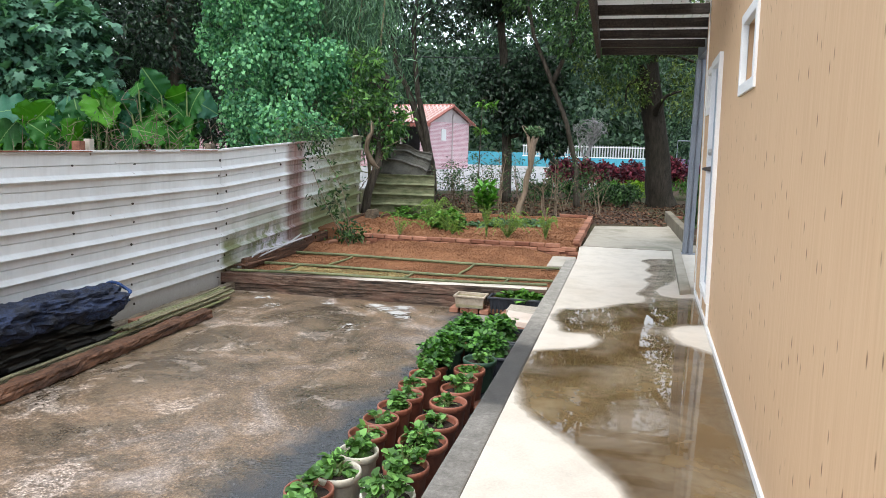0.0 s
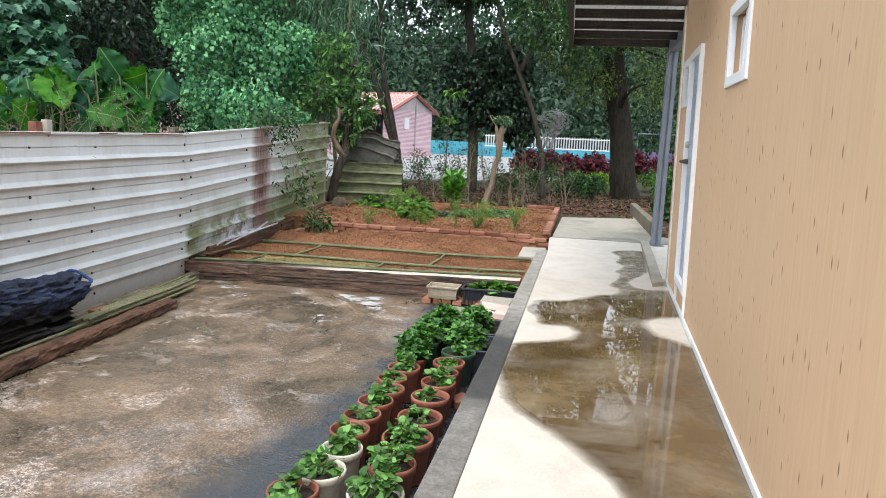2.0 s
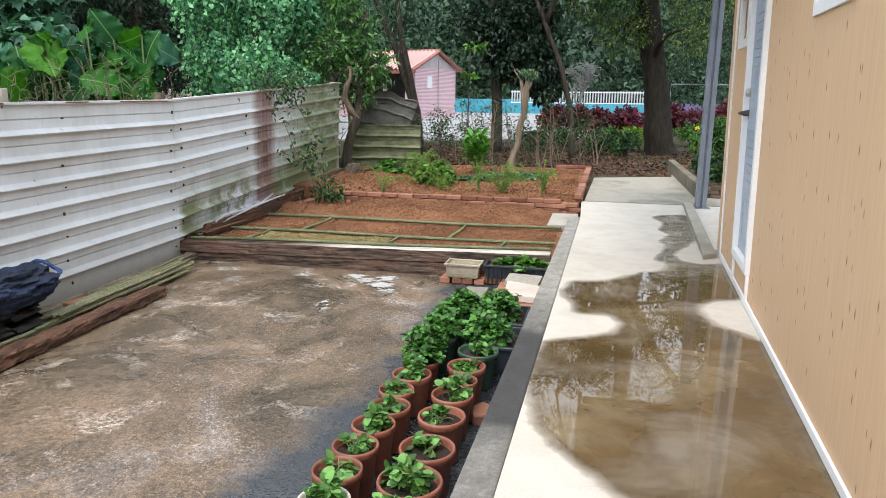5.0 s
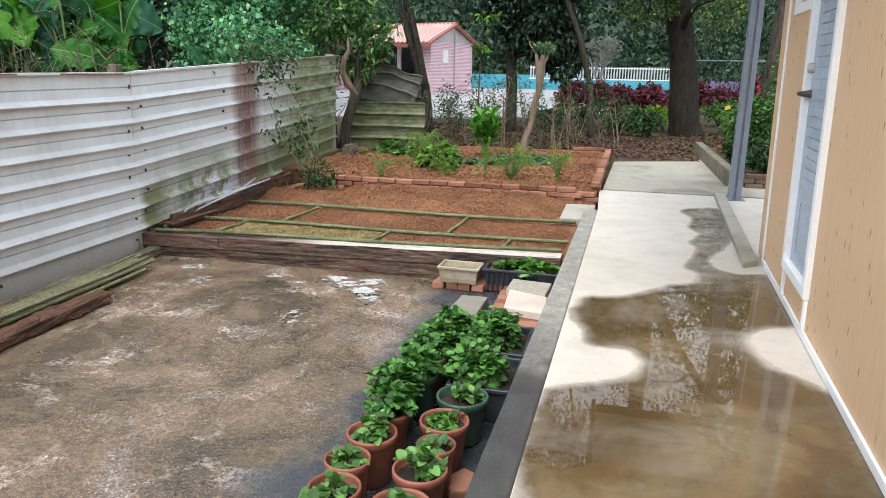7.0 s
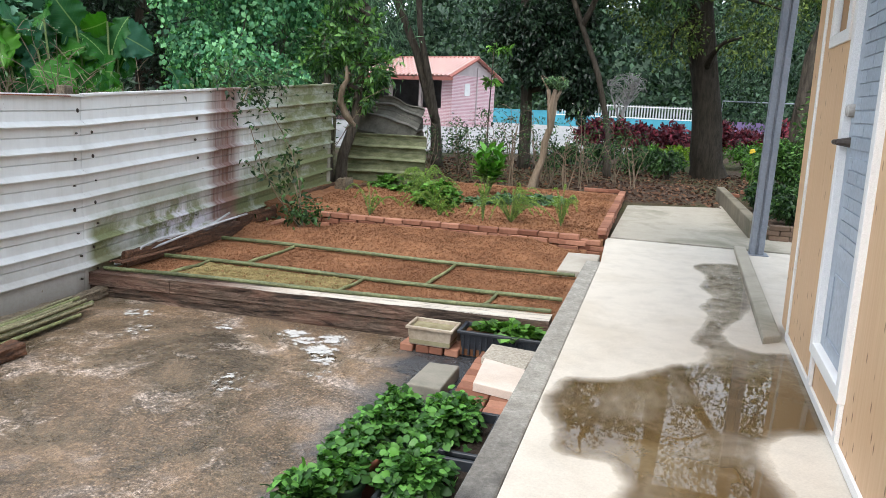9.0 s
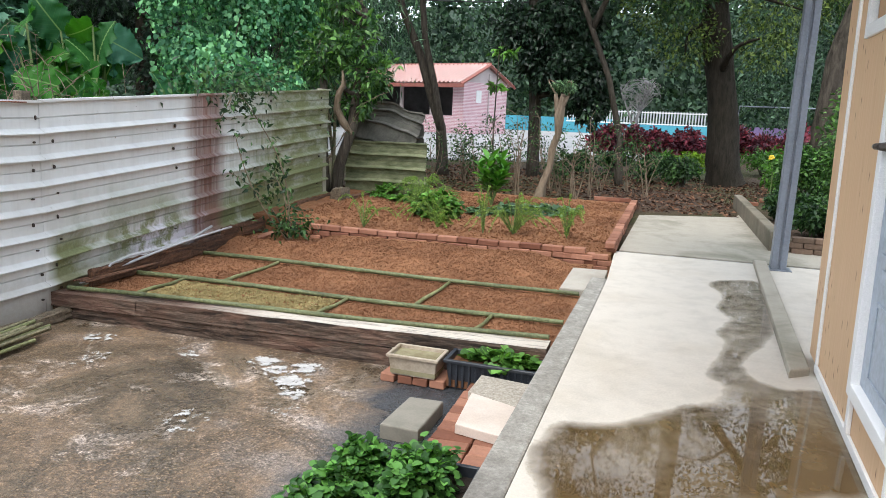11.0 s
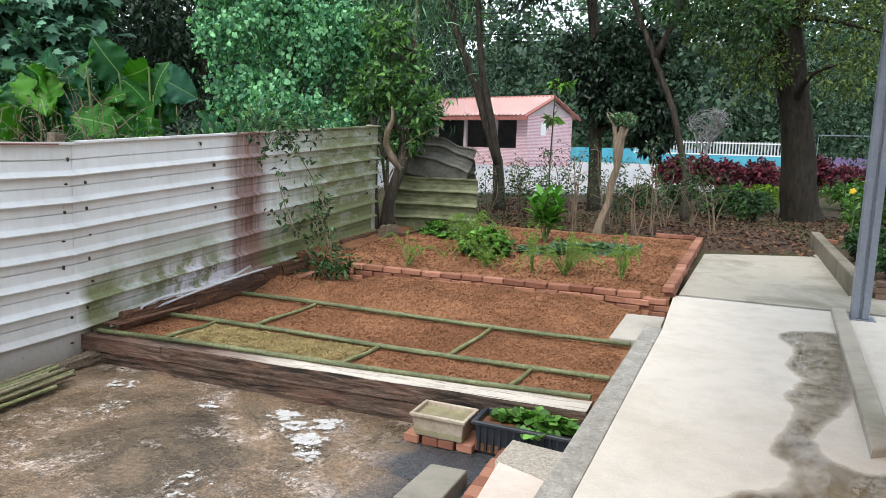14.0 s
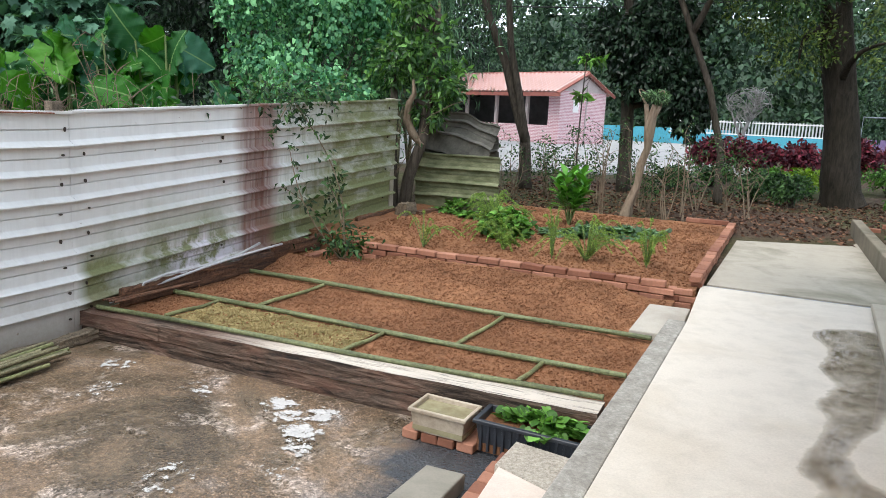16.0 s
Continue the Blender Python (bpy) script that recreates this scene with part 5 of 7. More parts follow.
RUST = grainy("flaking_rust", (0.14, 0.05, 0.03), (0.30, 0.13, 0.08), 12, 60, 0.9, 0.5)
part("rusty_cap", box(FX - 0.012, FX + 0.045, 4.3, 5.75, 1.250, 1.260, 0.002), RUST, fence, "rusted strip on the top edge")
for y0, y1 in ((6.35, 6.6), (7.0, 7.7)):
    part("rusty_cap", box(FX - 0.012, FX + 0.045, y0, y1, 1.257, 1.266, 0.002), RUST, fence, "rusted strip on the top edge")
thing("fence_post", box(-4.52, -4.44, 5.78, 5.85, -0.5, 1.34, 0.005), RUST, "rusty steel post head behind the fence", "post", "posts behind the fence")
thing("fence_post", box(-4.50, -4.44, 5.90, 5.96, -0.5, 1.36, 0.005), WALK_OLD, "grey concrete post head behind the fence", "post", "posts behind the fence")
thing("fence_post", box(-4.50, -4.42, 7.78, 7.86, -0.5, 1.34, 0.005), BOARD, "weathered wooden post behind the fence", "post", "posts behind the fence")
thing("fence_post", box(-4.46, -4.36, 12.36, 12.46, -0.4, 1.53, 0.008), WALK_OLD, "grey concrete post at the fence's corner", "post", "posts behind the fence")
# board and hoses at the fence's foot along the bed
for y0, y1, z in ((8.1, 9.9, -0.13), (9.85, 11.4, -0.06), (11.35, 12.4, 0.04)):
    b_ = thing("edging_board", rough_beam(y0, y1, -4.22, 0, 0.05, 0.14, y0), ROTTEN, "dark earthy board against the fence's foot", "board", "boards at the fence foot")
    b_.location.z = z - 0.02
PIPE = grainy("grey_plastic_pipe", (0.38, 0.38, 0.40), (0.52, 0.52, 0.53), 6, 50, 0.4, 0.05)
thing("hose", tube(sweep((-4.25, 8.02, -0.10), (-4.15, 9.9, 0.07), (0.04, 0, 0.04), 16), [0.011] * 17, 8), PIPE, "grey hose lying by the fence", "hose", "hoses", smooth=True)
thing("hose", tube([(-4.22, 8.2, -0.1), (-4.2, 8.3, 0.0), (-4.19, 8.5, 0.03), (-4.18, 8.9, 0.03), (-4.16, 9.3, 0.06), (-4.17, 9.6, 0.12)], [0.012] * 6, 8), PIPE, "grey hose curling up beside the fence", "hose", "hoses", smooth=True)
for i in range(5):
    thing("thin_rod", tube([(-4.27 + 0.03 * i, 7.98, -0.075 + 0.006 * (i % 2)), (-4.22 + 0.035 * i, 8.75, -0.10 + 0.01 * i)], [0.008, 0.008], 6), ROTTEN, "thin reddish rod on the seed bed's corner", "rod", "thin rods")


def loose_sheet(y, x0, x1, z0, h, lean, seed, label, turn=0, crush=0.02):
    """A short piece of ribbed sheet, dented."""
    prof = rib_profile(h)
    bm = bmesh.new()
    n = 16
    rows = []
    for i in range(n + 1):
        k = i / n
        rows.append([bm.verts.new((-(x1 - x0) / 2 + (x1 - x0) * k, -px + crush * noise.noise((k * 3 + seed, pz * 3, 0)), pz + crush * 0.8 * noise.noise((k * 3, pz * 2, seed)))) for px, pz in prof])
    for a, b in zip(rows, rows[1:]):
        for k in range(len(prof) - 1):
            bm.faces.new((a[k], b[k], b[k + 1], a[k + 1]))
    bmesh.ops.recalc_face_normals(bm, faces=bm.faces[:])
    bmesh.ops.solidify(bm, geom=bm.faces[:], thickness=0.002)
    o = thing("loose_sheet", bm, MOSSY, label, "metal sheet", "loose sheets at the fence corner")
    o.matrix_basis = pose((x0 + x1) / 2, y, z0, lean, turn, 0)
    return o


MOSSY = grainy("mossy_old_sheet", (0.07, 0.09, 0.035), (0.26, 0.27, 0.16), 5, 30, 0.8, 0.3, stretch=(1, 1, 3))
SHEETGREY = grainy("grimy_grey_sheet", (0.05, 0.05, 0.04), (0.20, 0.19, 0.16), 3.5, 40, 0.7, 0.2)
loose_sheet(13.05, -4.35, -3.13, 0.03, 0.80, 0, 2, "dented mossy ribbed metal sheet closing the fence's corner")
o = loose_sheet(13.10, -4.30, -3.35, 0.82, 0.55, -12, 7, "crumpled grimy metal sheet sagging at the fence's corner", 16, 0.09)
o.data.materials[0] = SHEETGREY
o = loose_sheet(13.35, -4.4, -3.25, 0.60, 0.62, -4, 9, "dark bent metal sheet behind the fence's corner", -6, 0.07)
o.data.materials[0] = SHEETGREY

thing("broken_stump", rough_beam(12.05, 12.32, -4.02, 0.10, 0.16, 0.16, 5), BOARD, "pale splintered piece of wood on the soil by the fence", "wood piece")
thing("earthy_plank", rough_beam(12.3, 13.0, -3.95, 0.10, 0.12, 0.05, 9, 0.1), ROTTEN, "dark earthy plank on the soil by the fence", "board")

# ---- planter by the walkway ----
OLD_BRICK = brick_material("grimy_brown_brick", (0.10, 0.07, 0.05), (0.21, 0.14, 0.10))
OLD_BRICKS = [m_.copy() for m_ in BRICKS]
for m_ in OLD_BRICKS:
    m_.materials[0] = OLD_BRICK
planter = tagged(new("brick_planter"), "low cement-topped brick planter by the walkway", "planter")
PLANTER = slab_material("mossy_brown_render", (0.21, 0.18, 0.135), (0.09, 0.085, 0.055))
part("planter_wall", prism([(1.12, 11.70), (1.24, 11.72), (1.22, 15.45), (1.10, 15.45)], -0.1, 0.20, 0.015), PLANTER, planter, "rough cement-rendered wall")
part("planter_wall", prism([(1.25, 11.70), (3.2, 11.75), (3.2, 11.86), (1.25, 11.82)], -0.1, 0.14, 0.01), PLANTER, planter, "low front wall")
for c in range(4):
    for i in range(9):
        shared("brick", OLD_BRICKS[rb.randrange(4)], planter, pose(1.33 + 0.212 * i + 0.1 * (c % 2), 11.70, -0.06 + 0.057 * c, 0, 0, rb.uniform(-2, 2)))
for i in range(6):
    shared("brick", BRICKS[rb.randrange(4)], planter, pose(1.35 + 0.215 * i, 15.42, 0.05 + 0.06 * (i % 2), 0, 0, rb.uniform(-3, 3)))
v, f = uneven_sheet(1.235, 3.6, 11.83, 15.4, 0.1, lambda x, y: 0.06 + 0.03 * noise.noise((x * 3, y * 3, 0)), -0.3)
tagged(new("planter_soil", mesh_of("planter_soil", v, f, GROUND)), "dark littered soil in the brick planter", "soil", kind="structure")


# ---- puddles and stains on the walkway ----


def smooth_outline(pts):
    n, out = len(pts), []
    for i in range(n):
        p0, p1, p2, p3 = (Vector((*pts[(i + k) % n], 0)) for k in (-1, 0, 1, 2))
        for s in range(6):
            t = s / 6
            q = 0.5 * (2 * p1 + (p2 - p0) * t + (2 * p0 - 5 * p1 + 4 * p2 - p3) * t * t + (3 * p1 - p0 - 3 * p2 + p3) * t ** 3)
            out.append((q.x, q.y))
    return np.array(out)


def wet_film(name, pts, label, step=0.025, margin=0.16):
    """A thin film whose attribute "wet" runs from 0 outside to 1 inside the pool's outline."""
    o = smooth_outline(pts)
    x0, y0 = o.min(0) - margin
    x1, y1 = o.max(0) + margin
    gx, gy = np.arange(x0, x1, step), np.arange(y0, y1, step)
    X, Y = np.meshgrid(gx, gy)
    P = np.stack([X.ravel(), Y.ravel()], 1)
    a, b = o, np.roll(o, -1, 0)
    d = b - a
    best, inside = np.full(len(P), 9.0), np.zeros(len(P), bool)
    for (ax, ay), (dx, dy) in zip(a, d):
        t = np.clip(((P[:, 0] - ax) * dx + (P[:, 1] - ay) * dy) / (dx * dx + dy * dy + 1e-12), 0, 1)
        best = np.minimum(best, np.hypot(P[:, 0] - ax - t * dx, P[:, 1] - ay - t * dy))
        cross = (ay > P[:, 1]) != (ay + dy > P[:, 1])
        with np.errstate(divide="ignore", invalid="ignore"):
            inside ^= cross & (P[:, 0] < ax + (P[:, 1] - ay) / (dy if dy else 1e-9) * dx)
    wet = np.clip(0.5 + np.where(inside, best, -best) / 0.27 - 0.10 * np.clip((P[:, 1] - 6.9) / 0.8, 0, 1), 0, 1)
    wet = np.minimum(wet, 1 - 0.28 * np.clip((P[:, 1] - 5.5) / 0.7, 0, 1) - 0.18 * np.clip((P[:, 1] - 6.7) / 0.8, 0, 1))
    low, high = -0.54 + 0.025 * (P[:, 1] - 3.19), np.where(P[:, 1] > 8.1, 9.0, 0.63 + 0.0522 * (P[:, 1] - 3.52) - 0.004)
    ok = (P[:, 0] > low - step) & (P[:, 0] < high + step) & (wet > 0.01)
    P[:, 0] = np.clip(P[:, 0], low, high)
    w = len(gx)
    ok2 = ok.reshape(len(gy), w)
    faces = [(j * w + i, j * w + i + 1, (j + 1) * w + i + 1, (j + 1) * w + i) for j in range(len(gy) - 1) for i in range(w - 1) if ok2[j, i] and ok2[j, i + 1] and ok2[j + 1, i] and ok2[j + 1, i + 1]]
    used = sorted({k for f_ in faces for k in f_})
    at = {k: n for n, k in enumerate(used)}
    me = mesh_of(name, [(P[k, 0], P[k, 1], 0.004) for k in used], [tuple(at[k] for k in f_) for f_ in faces], PUDDLE)
    me.attributes.new("wet", "FLOAT", "POINT").data.foreach_set("value", wet[used].astype(np.float32))
    tagged(new(name, me), label, "puddle", kind="structure")


wet_film("puddle", [(0.14, 2.6), (0.10, 3.37), (0.0, 3.62), (-0.17, 3.87), (-0.35, 4.12), (-0.48, 4.47), (-0.54, 4.92), (-0.47, 5.29), (-0.25, 5.44), (-0.10, 5.57), (-0.05, 5.76), (-0.11, 5.89),
                    (-0.30, 5.90), (-0.34, 6.1), (-0.42, 6.35), (-0.37, 6.66), (-0.10, 6.78), (0.12, 7.03), (0.33, 7.25), (0.35, 7.44), (0.28, 7.62), (0.42, 8.15), (0.38, 8.4), (0.49, 8.75), (0.43, 9.0), (0.49, 9.4), (0.42, 9.8), (0.58, 10.0), (0.84, 10.03),
                    (0.80, 9.2), (0.75, 8.6), (0.62, 8.15), (0.50, 7.9), (0.51, 7.62), (0.64, 7.5), (0.86, 7.5), (0.84, 6.6), (0.62, 6.42), (0.48, 6.25), (0.50, 5.92), (0.64, 5.72), (0.78, 5.5), (0.76, 5.0), (0.70, 4.2), (0.64, 3.4), (0.58, 2.6)], "shallow brown puddle on the walkway, mirroring trees")
wet_film("puddle", [(1.1, 8.6), (1.4, 8.5), (1.7, 9.0), (1.6, 9.5), (1.2, 9.45), (1.08, 9.0)], "small brown puddle beyond the low curb")
CHALK = grainy("white_paint_splash", (0.46, 0.45, 0.43), (0.66, 0.65, 0.62), 14, 60, 0.8, 0.2)
cn, cl_ = CHALK.node_tree.nodes, CHALK.node_tree.links
cov, cad = cn.new("ShaderNodeAttribute"), cn.new("ShaderNodeMath")
cov.attribute_name, cad.operation = "cover", "MULTIPLY_ADD"
cl_.new(noise_of(cn, cl_, coords(cn, cl_), 17, 8, 0.72), cad.inputs[0])
cad.inputs[1].default_value = 3.4
cl_.new(cov.outputs["Fac"], cad.inputs[2])
cmr = cn.new("ShaderNodeMapRange")
cl_.new(cad.outputs[0], cmr.inputs[0])
cmr.inputs[1].default_value, cmr.inputs[2].default_value, cmr.inputs[4].default_value = 2.34, 2.48, 0.85
holes = cmr.outputs[0]
cl_.new(holes, cn["Principled BSDF"].inputs["Alpha"])
SPLASHES = ((-2.40, 7.64, 0.15, 1.0), (-2.27, 7.55, 0.13, 1.0), (-2.10, 7.62, 0.15, 1.0), (-2.07, 7.40, 0.15, 1.0), (-1.97, 7.24, 0.11, 0.9), (-3.69, 7.61, 0.17, 0.75), (-2.92, 7.56, 0.20, 0.6), (-3.41, 7.28, 0.18, 0.6), (-2.31, 6.72, 0.22, 0.55), (-1.93, 7.02, 0.17, 0.5))
for k, (x, y, r, most) in enumerate(SPLASHES):
    ring = [0.0, 0.35, 0.7, 1.0]
    pv = [(x, y, YZ + 0.0075 + 0.0004 * k)] + [(x + 1.12 * r * q * math.cos(a), y + 1.12 * r * q * math.sin(a), YZ + 0.0075 + 0.0004 * k) for q in ring[1:] for a in [6.28319 * i / 20 for i in range(20)]]
    pf = [(0, 1 + i, 1 + (i + 1) % 20) for i in range(20)] + [(1 + 20 * b_ + i, 21 + 20 * b_ + i, 21 + 20 * b_ + (i + 1) % 20, 1 + 20 * b_ + (i + 1) % 20) for b_ in range(2) for i in range(20)]
    me = mesh_of("paint_splash", pv, pf, CHALK)
    me.attributes.new("cover", "FLOAT", "POINT").data.foreach_set("value", np.array([most] + [most * (1 - q * q) for q in ring[1:] for _ in range(20)], np.float32))
    tagged(new("paint_splash", me), "worn white splash on the concrete yard", "stain", "white splashes", "structure")

# ---- distance: plaza, house, walls, hedge ----
PLAZA = slab_material("pale_plaza_concrete", (0.36, 0.36, 0.355), (0.27, 0.27, 0.27), fine_scale=20)
thing("road", prism([(-24, 21.0), (-6.2, 21.6), (-2.0, 24.4), (0.5, 28.0), (-1.5, 33), (-4.0, 57), (-30, 57)], -0.4, 0.02), PLAZA, "wide pale concrete yard in front of the pink house", "road", kind="structure")


def pink_brick_wall():
    m, nt, ln, b = mat("pink_brickwork", 0.8, 0, 0.3)
    v_ = coords(nt, ln, turn=(radians(90), 0, 0))
    br = nt.new("ShaderNodeTexBrick")
    br.inputs["Scale"].default_value = 1.0
    br.inputs["Brick Width"].default_value, br.inputs["Row Height"].default_value, br.inputs["Mortar Size"].default_value = 0.24, 0.08, 0.012
    br.inputs["Color1"].default_value, br.inputs["Color2"].default_value, br.inputs["Mortar"].default_value = (0.50, 0.24, 0.28, 1), (0.62, 0.36, 0.40, 1), (0.80, 0.70, 0.72, 1)
    sp, cb, ad = nt.new("ShaderNodeSeparateXYZ"), nt.new("ShaderNodeCombineXYZ"), nt.new("ShaderNodeMath")
    ln.new(coords(nt, ln), sp.inputs[0])
    ln.new(sp.outputs[0], ad.inputs[0])
    ln.new(sp.outputs[1], ad.inputs[1])
    ln.new(ad.outputs[0], cb.inputs[0])
    ln.new(sp.outputs[2], cb.inputs[1])
    ln.new(cb.outputs[0], br.inputs["Vector"])
    c = mixed(nt, ln, 0.5, br.outputs[0], ramp(nt, ln, noise_of(nt, ln, coords(nt, ln), 1.2, 5), [(0.3, 0.75), (0.7, 1.0)]), "MULTIPLY")
    ln.new(c, b.inputs["Base Color"])
    return m


PINKWALL = pink_brick_wall()


def roof_tile_material():
    m, nt, ln, b = mat("faded_red_roof_tile", 0.8, 0, 0.3)
    br = nt.new("ShaderNodeTexBrick")
    br.offset = 0.0
    br.inputs["Scale"].default_value = 1.0
    br.inputs["Brick Width"].default_value, br.inputs["Row Height"].default_value, br.inputs["Mortar Size"].default_value = 0.297, 0.33, 0.018
    br.inputs["Color1"].default_value, br.inputs["Color2"].default_value, br.inputs["Mortar"].default_value = (0.36, 0.15, 0.125, 1), (0.46, 0.24, 0.21, 1), (0.66, 0.60, 0.58, 1)
    ln.new(coords(nt, ln), br.inputs["Vector"])
    c = mixed(nt, ln, 0.6, br.outputs[0], ramp(nt, ln, noise_of(nt, ln, coords(nt, ln), 2.2, 6), [(0.3, 0.7), (0.7, 1.05)]), "MULTIPLY")
    ln.new(c, b.inputs["Base Color"])
    return m


ROOFTILE = roof_tile_material()
ROOFEDGE = grainy("red_roof_edge", (0.30, 0.10, 0.08), (0.40, 0.15, 0.12), 3, 20, 0.7, 0.1)
PALEPLASTER = grainy("pale_gable_plaster", (0.48, 0.40, 0.40), (0.60, 0.52, 0.52), 2, 20, 0.85, 0.1)
# the shade inside the porch is put into this wall's near-black colour
PORCH_SHADE = grainy("painted_porch_shade", (0.05, 0.05, 0.05), (0.10, 0.10, 0.10), 2, 20, 0.9, 0)


def pink_house():
    h = new("pink_house")
    tagged(h, "single-storey pink brick house with a faded red tiled roof", "house")
    h.matrix_basis = pose(-10.7, 42, 0, 0, 0, -20.6)
    d, ez, rz_ = 4.4, 2.88, 3.9
    part("wall", box(-0.16, 0, 0, d, 0, ez), PINKWALL, h, "pink brick gable wall")
    bm = bmesh.new()
    a = [(-0.16, 0, ez), (-0.16, d, ez), (-0.16, d / 2, rz_ - 0.1), (0, 0, ez), (0, d, ez), (0, d / 2, rz_ - 0.1)]
    vs = [bm.verts.new(p) for p in a]
    for f_ in ((0, 2, 1), (3, 4, 5), (0, 3, 5, 2), (2, 5, 4, 1), (1, 4, 3, 0)):
        bm.faces.new([vs[i] for i in f_])
    bmesh.ops.recalc_face_normals(bm, faces=bm.faces[:])
    part("gable", bm, PALEPLASTER, h, "pale plastered gable top")
    part("wall", box(-9.5, -0.16, d - 0.16, d, 0, ez), PINKWALL, h)
    part("wall", box(-9.5, -0.16, 1.7, 1.84, 0, ez), PORCH_SHADE, h, "inner porch wall coloured dark for the porch's shade")
    part("wall", box(-0.75, -0.16, 0, 0.14, 0, ez), PINKWALL, h)
    part("parapet", box(-9.5, -0.75, 0, 0.14, 0, 1.0), PINKWALL, h, "low pink brick porch wall")
    for x in (-2.3, -4.6, -7.0, -9.3):
        part("porch_post", box(x - 0.09, x + 0.09, 0.0, 0.18, 1.001, ez, 0.01), PALEPLASTER, h)
    for y0, y1, zz0, zz1 in ((-0.55, d / 2, ez - 0.14, rz_), (d + 0.55, d / 2, ez - 0.14, rz_)):
        bm = bmesh.new()
        n = 34
        rows = []
        for i in range(n * 4 + 1):
            x = -9.9 + 10.1 * i / (n * 4)
            w = 0.09 * (1, 0.3, 0, 0.3)[i % 4]
            rows.append([bm.verts.new((x, y0 + (y1 - y0) * k / 9, zz0 + (zz1 - zz0) * k / 9 + w + 0.035 * (k % 1 == 0) * (1 - k / 9) * 0.2)) for k in range(10)])
        for p, q in zip(rows, rows[1:]):
            for k in range(9):
                bm.faces.new((p[k], q[k], q[k + 1], p[k + 1]))
        bmesh.ops.recalc_face_normals(bm, faces=bm.faces[:])
        bmesh.ops.solidify(bm, geom=bm.faces[:], thickness=0.05)
        part("roof", bm, ROOFTILE, h, "ribbed faded red tile slope")
    part("ridge", tube([(-9.95, d / 2, rz_ + 0.03), (0.22, d / 2, rz_ + 0.03)], [0.11, 0.11], 10), ROOFEDGE, h)
    part("eave_board", box(-9.9, 0.4, -0.6, -0.54, ez - 0.34, ez - 0.14), ROOFEDGE, h, "red eave board")
    for s in (0, 1):
        y0, y1 = (-0.55, d / 2) if s == 0 else (d + 0.55, d / 2)
        part("barge_board", tube([(0.2, y0, ez - 0.16), (0.2, y1, rz_ + 0.0)], [0.09, 0.09], 4), ROOFEDGE, h)
    part("wall_sign", box(0.002, 0.03, 1.2, 1.7, 1.75, 2.45), WHITE, h, "small white sign plate")
    part("wall_pipe", tube([(0.05, 2.4, 0), (0.05, 2.4, 3.4)], [0.04, 0.04], 8), PALEPLASTER, h)


pink_house()
hut = new("pink_outhouse")
tagged(hut, "small pink brick outbuilding half hidden by trees", "house")
part("wall", box(-16.6, -14.2, 26, 28.5, 0, 2.6), PINKWALL, hut)
part("roof", prism([(-17, 25.6), (-13.8, 25.6), (-13.8, 29), (-17, 29)], 2.6, 2.75), ROOFTILE, hut)

CYAN = grainy("cyan_painted_wall", (0.06, 0.36, 0.50), (0.10, 0.46, 0.60), 1, 10, 0.6, 0.05)
PURPLE = grainy("lilac_painted_wall", (0.28, 0.20, 0.42), (0.36, 0.27, 0.50), 1, 10, 0.7, 0.05)
thing("wall_plinth", box(-7.2, 4.1, 58.35, 58.6, -0.3, 0.78), CYAN, "low teal wall under the white railing", "wall", kind="structure")
thing("wall_cyan", box(-22, -3.0, 59.8, 60.1, -0.3, 1.08), CYAN, "low bright cyan painted wall across the plaza", "wall", kind="structure")
thing("wall_lilac", box(3.4, 16, 52.0, 52.3, -0.3, 0.95), PURPLE, "low lilac painted wall behind the shrubs", "wall", kind="structure")
rail = tagged(new("white_fence"), "white picket railing beyond the red shrubs", "fence")
PICKET_PAINT = grainy("dulled_white_picket", (0.42, 0.48, 0.50), (0.60, 0.64, 0.65), 3, 30, 0.6, 0.05)
PICKET = box(-0.05, 0.05, -0.02, 0.02, 0.75, 1.78)
pm = bpy.data.meshes.new("picket")
PICKET.to_mesh(pm)
PICKET.free()
pm.materials.append(PICKET_PAINT)
for i in range(52):
    shared("picket", pm, rail, pose(-7.0 + 0.21 * i, 58.5, 0, 0, 0, 0))
part("fence_rail", box(-7.1, 4.0, 58.45, 58.49, 1.62, 1.70), WHITE, rail)
part("fence_rail", box(-7.1, 4.0, 58.45, 58.49, 0.80, 0.88), WHITE, rail)
thing("wire_fence", tube([(3.9, 46, 0), (3.9, 46, 2.1), (9, 46, 2.1), (9, 46, 0)], [0.04] * 4, 6), STEEL, "thin steel fence frame in the distance", "fence")


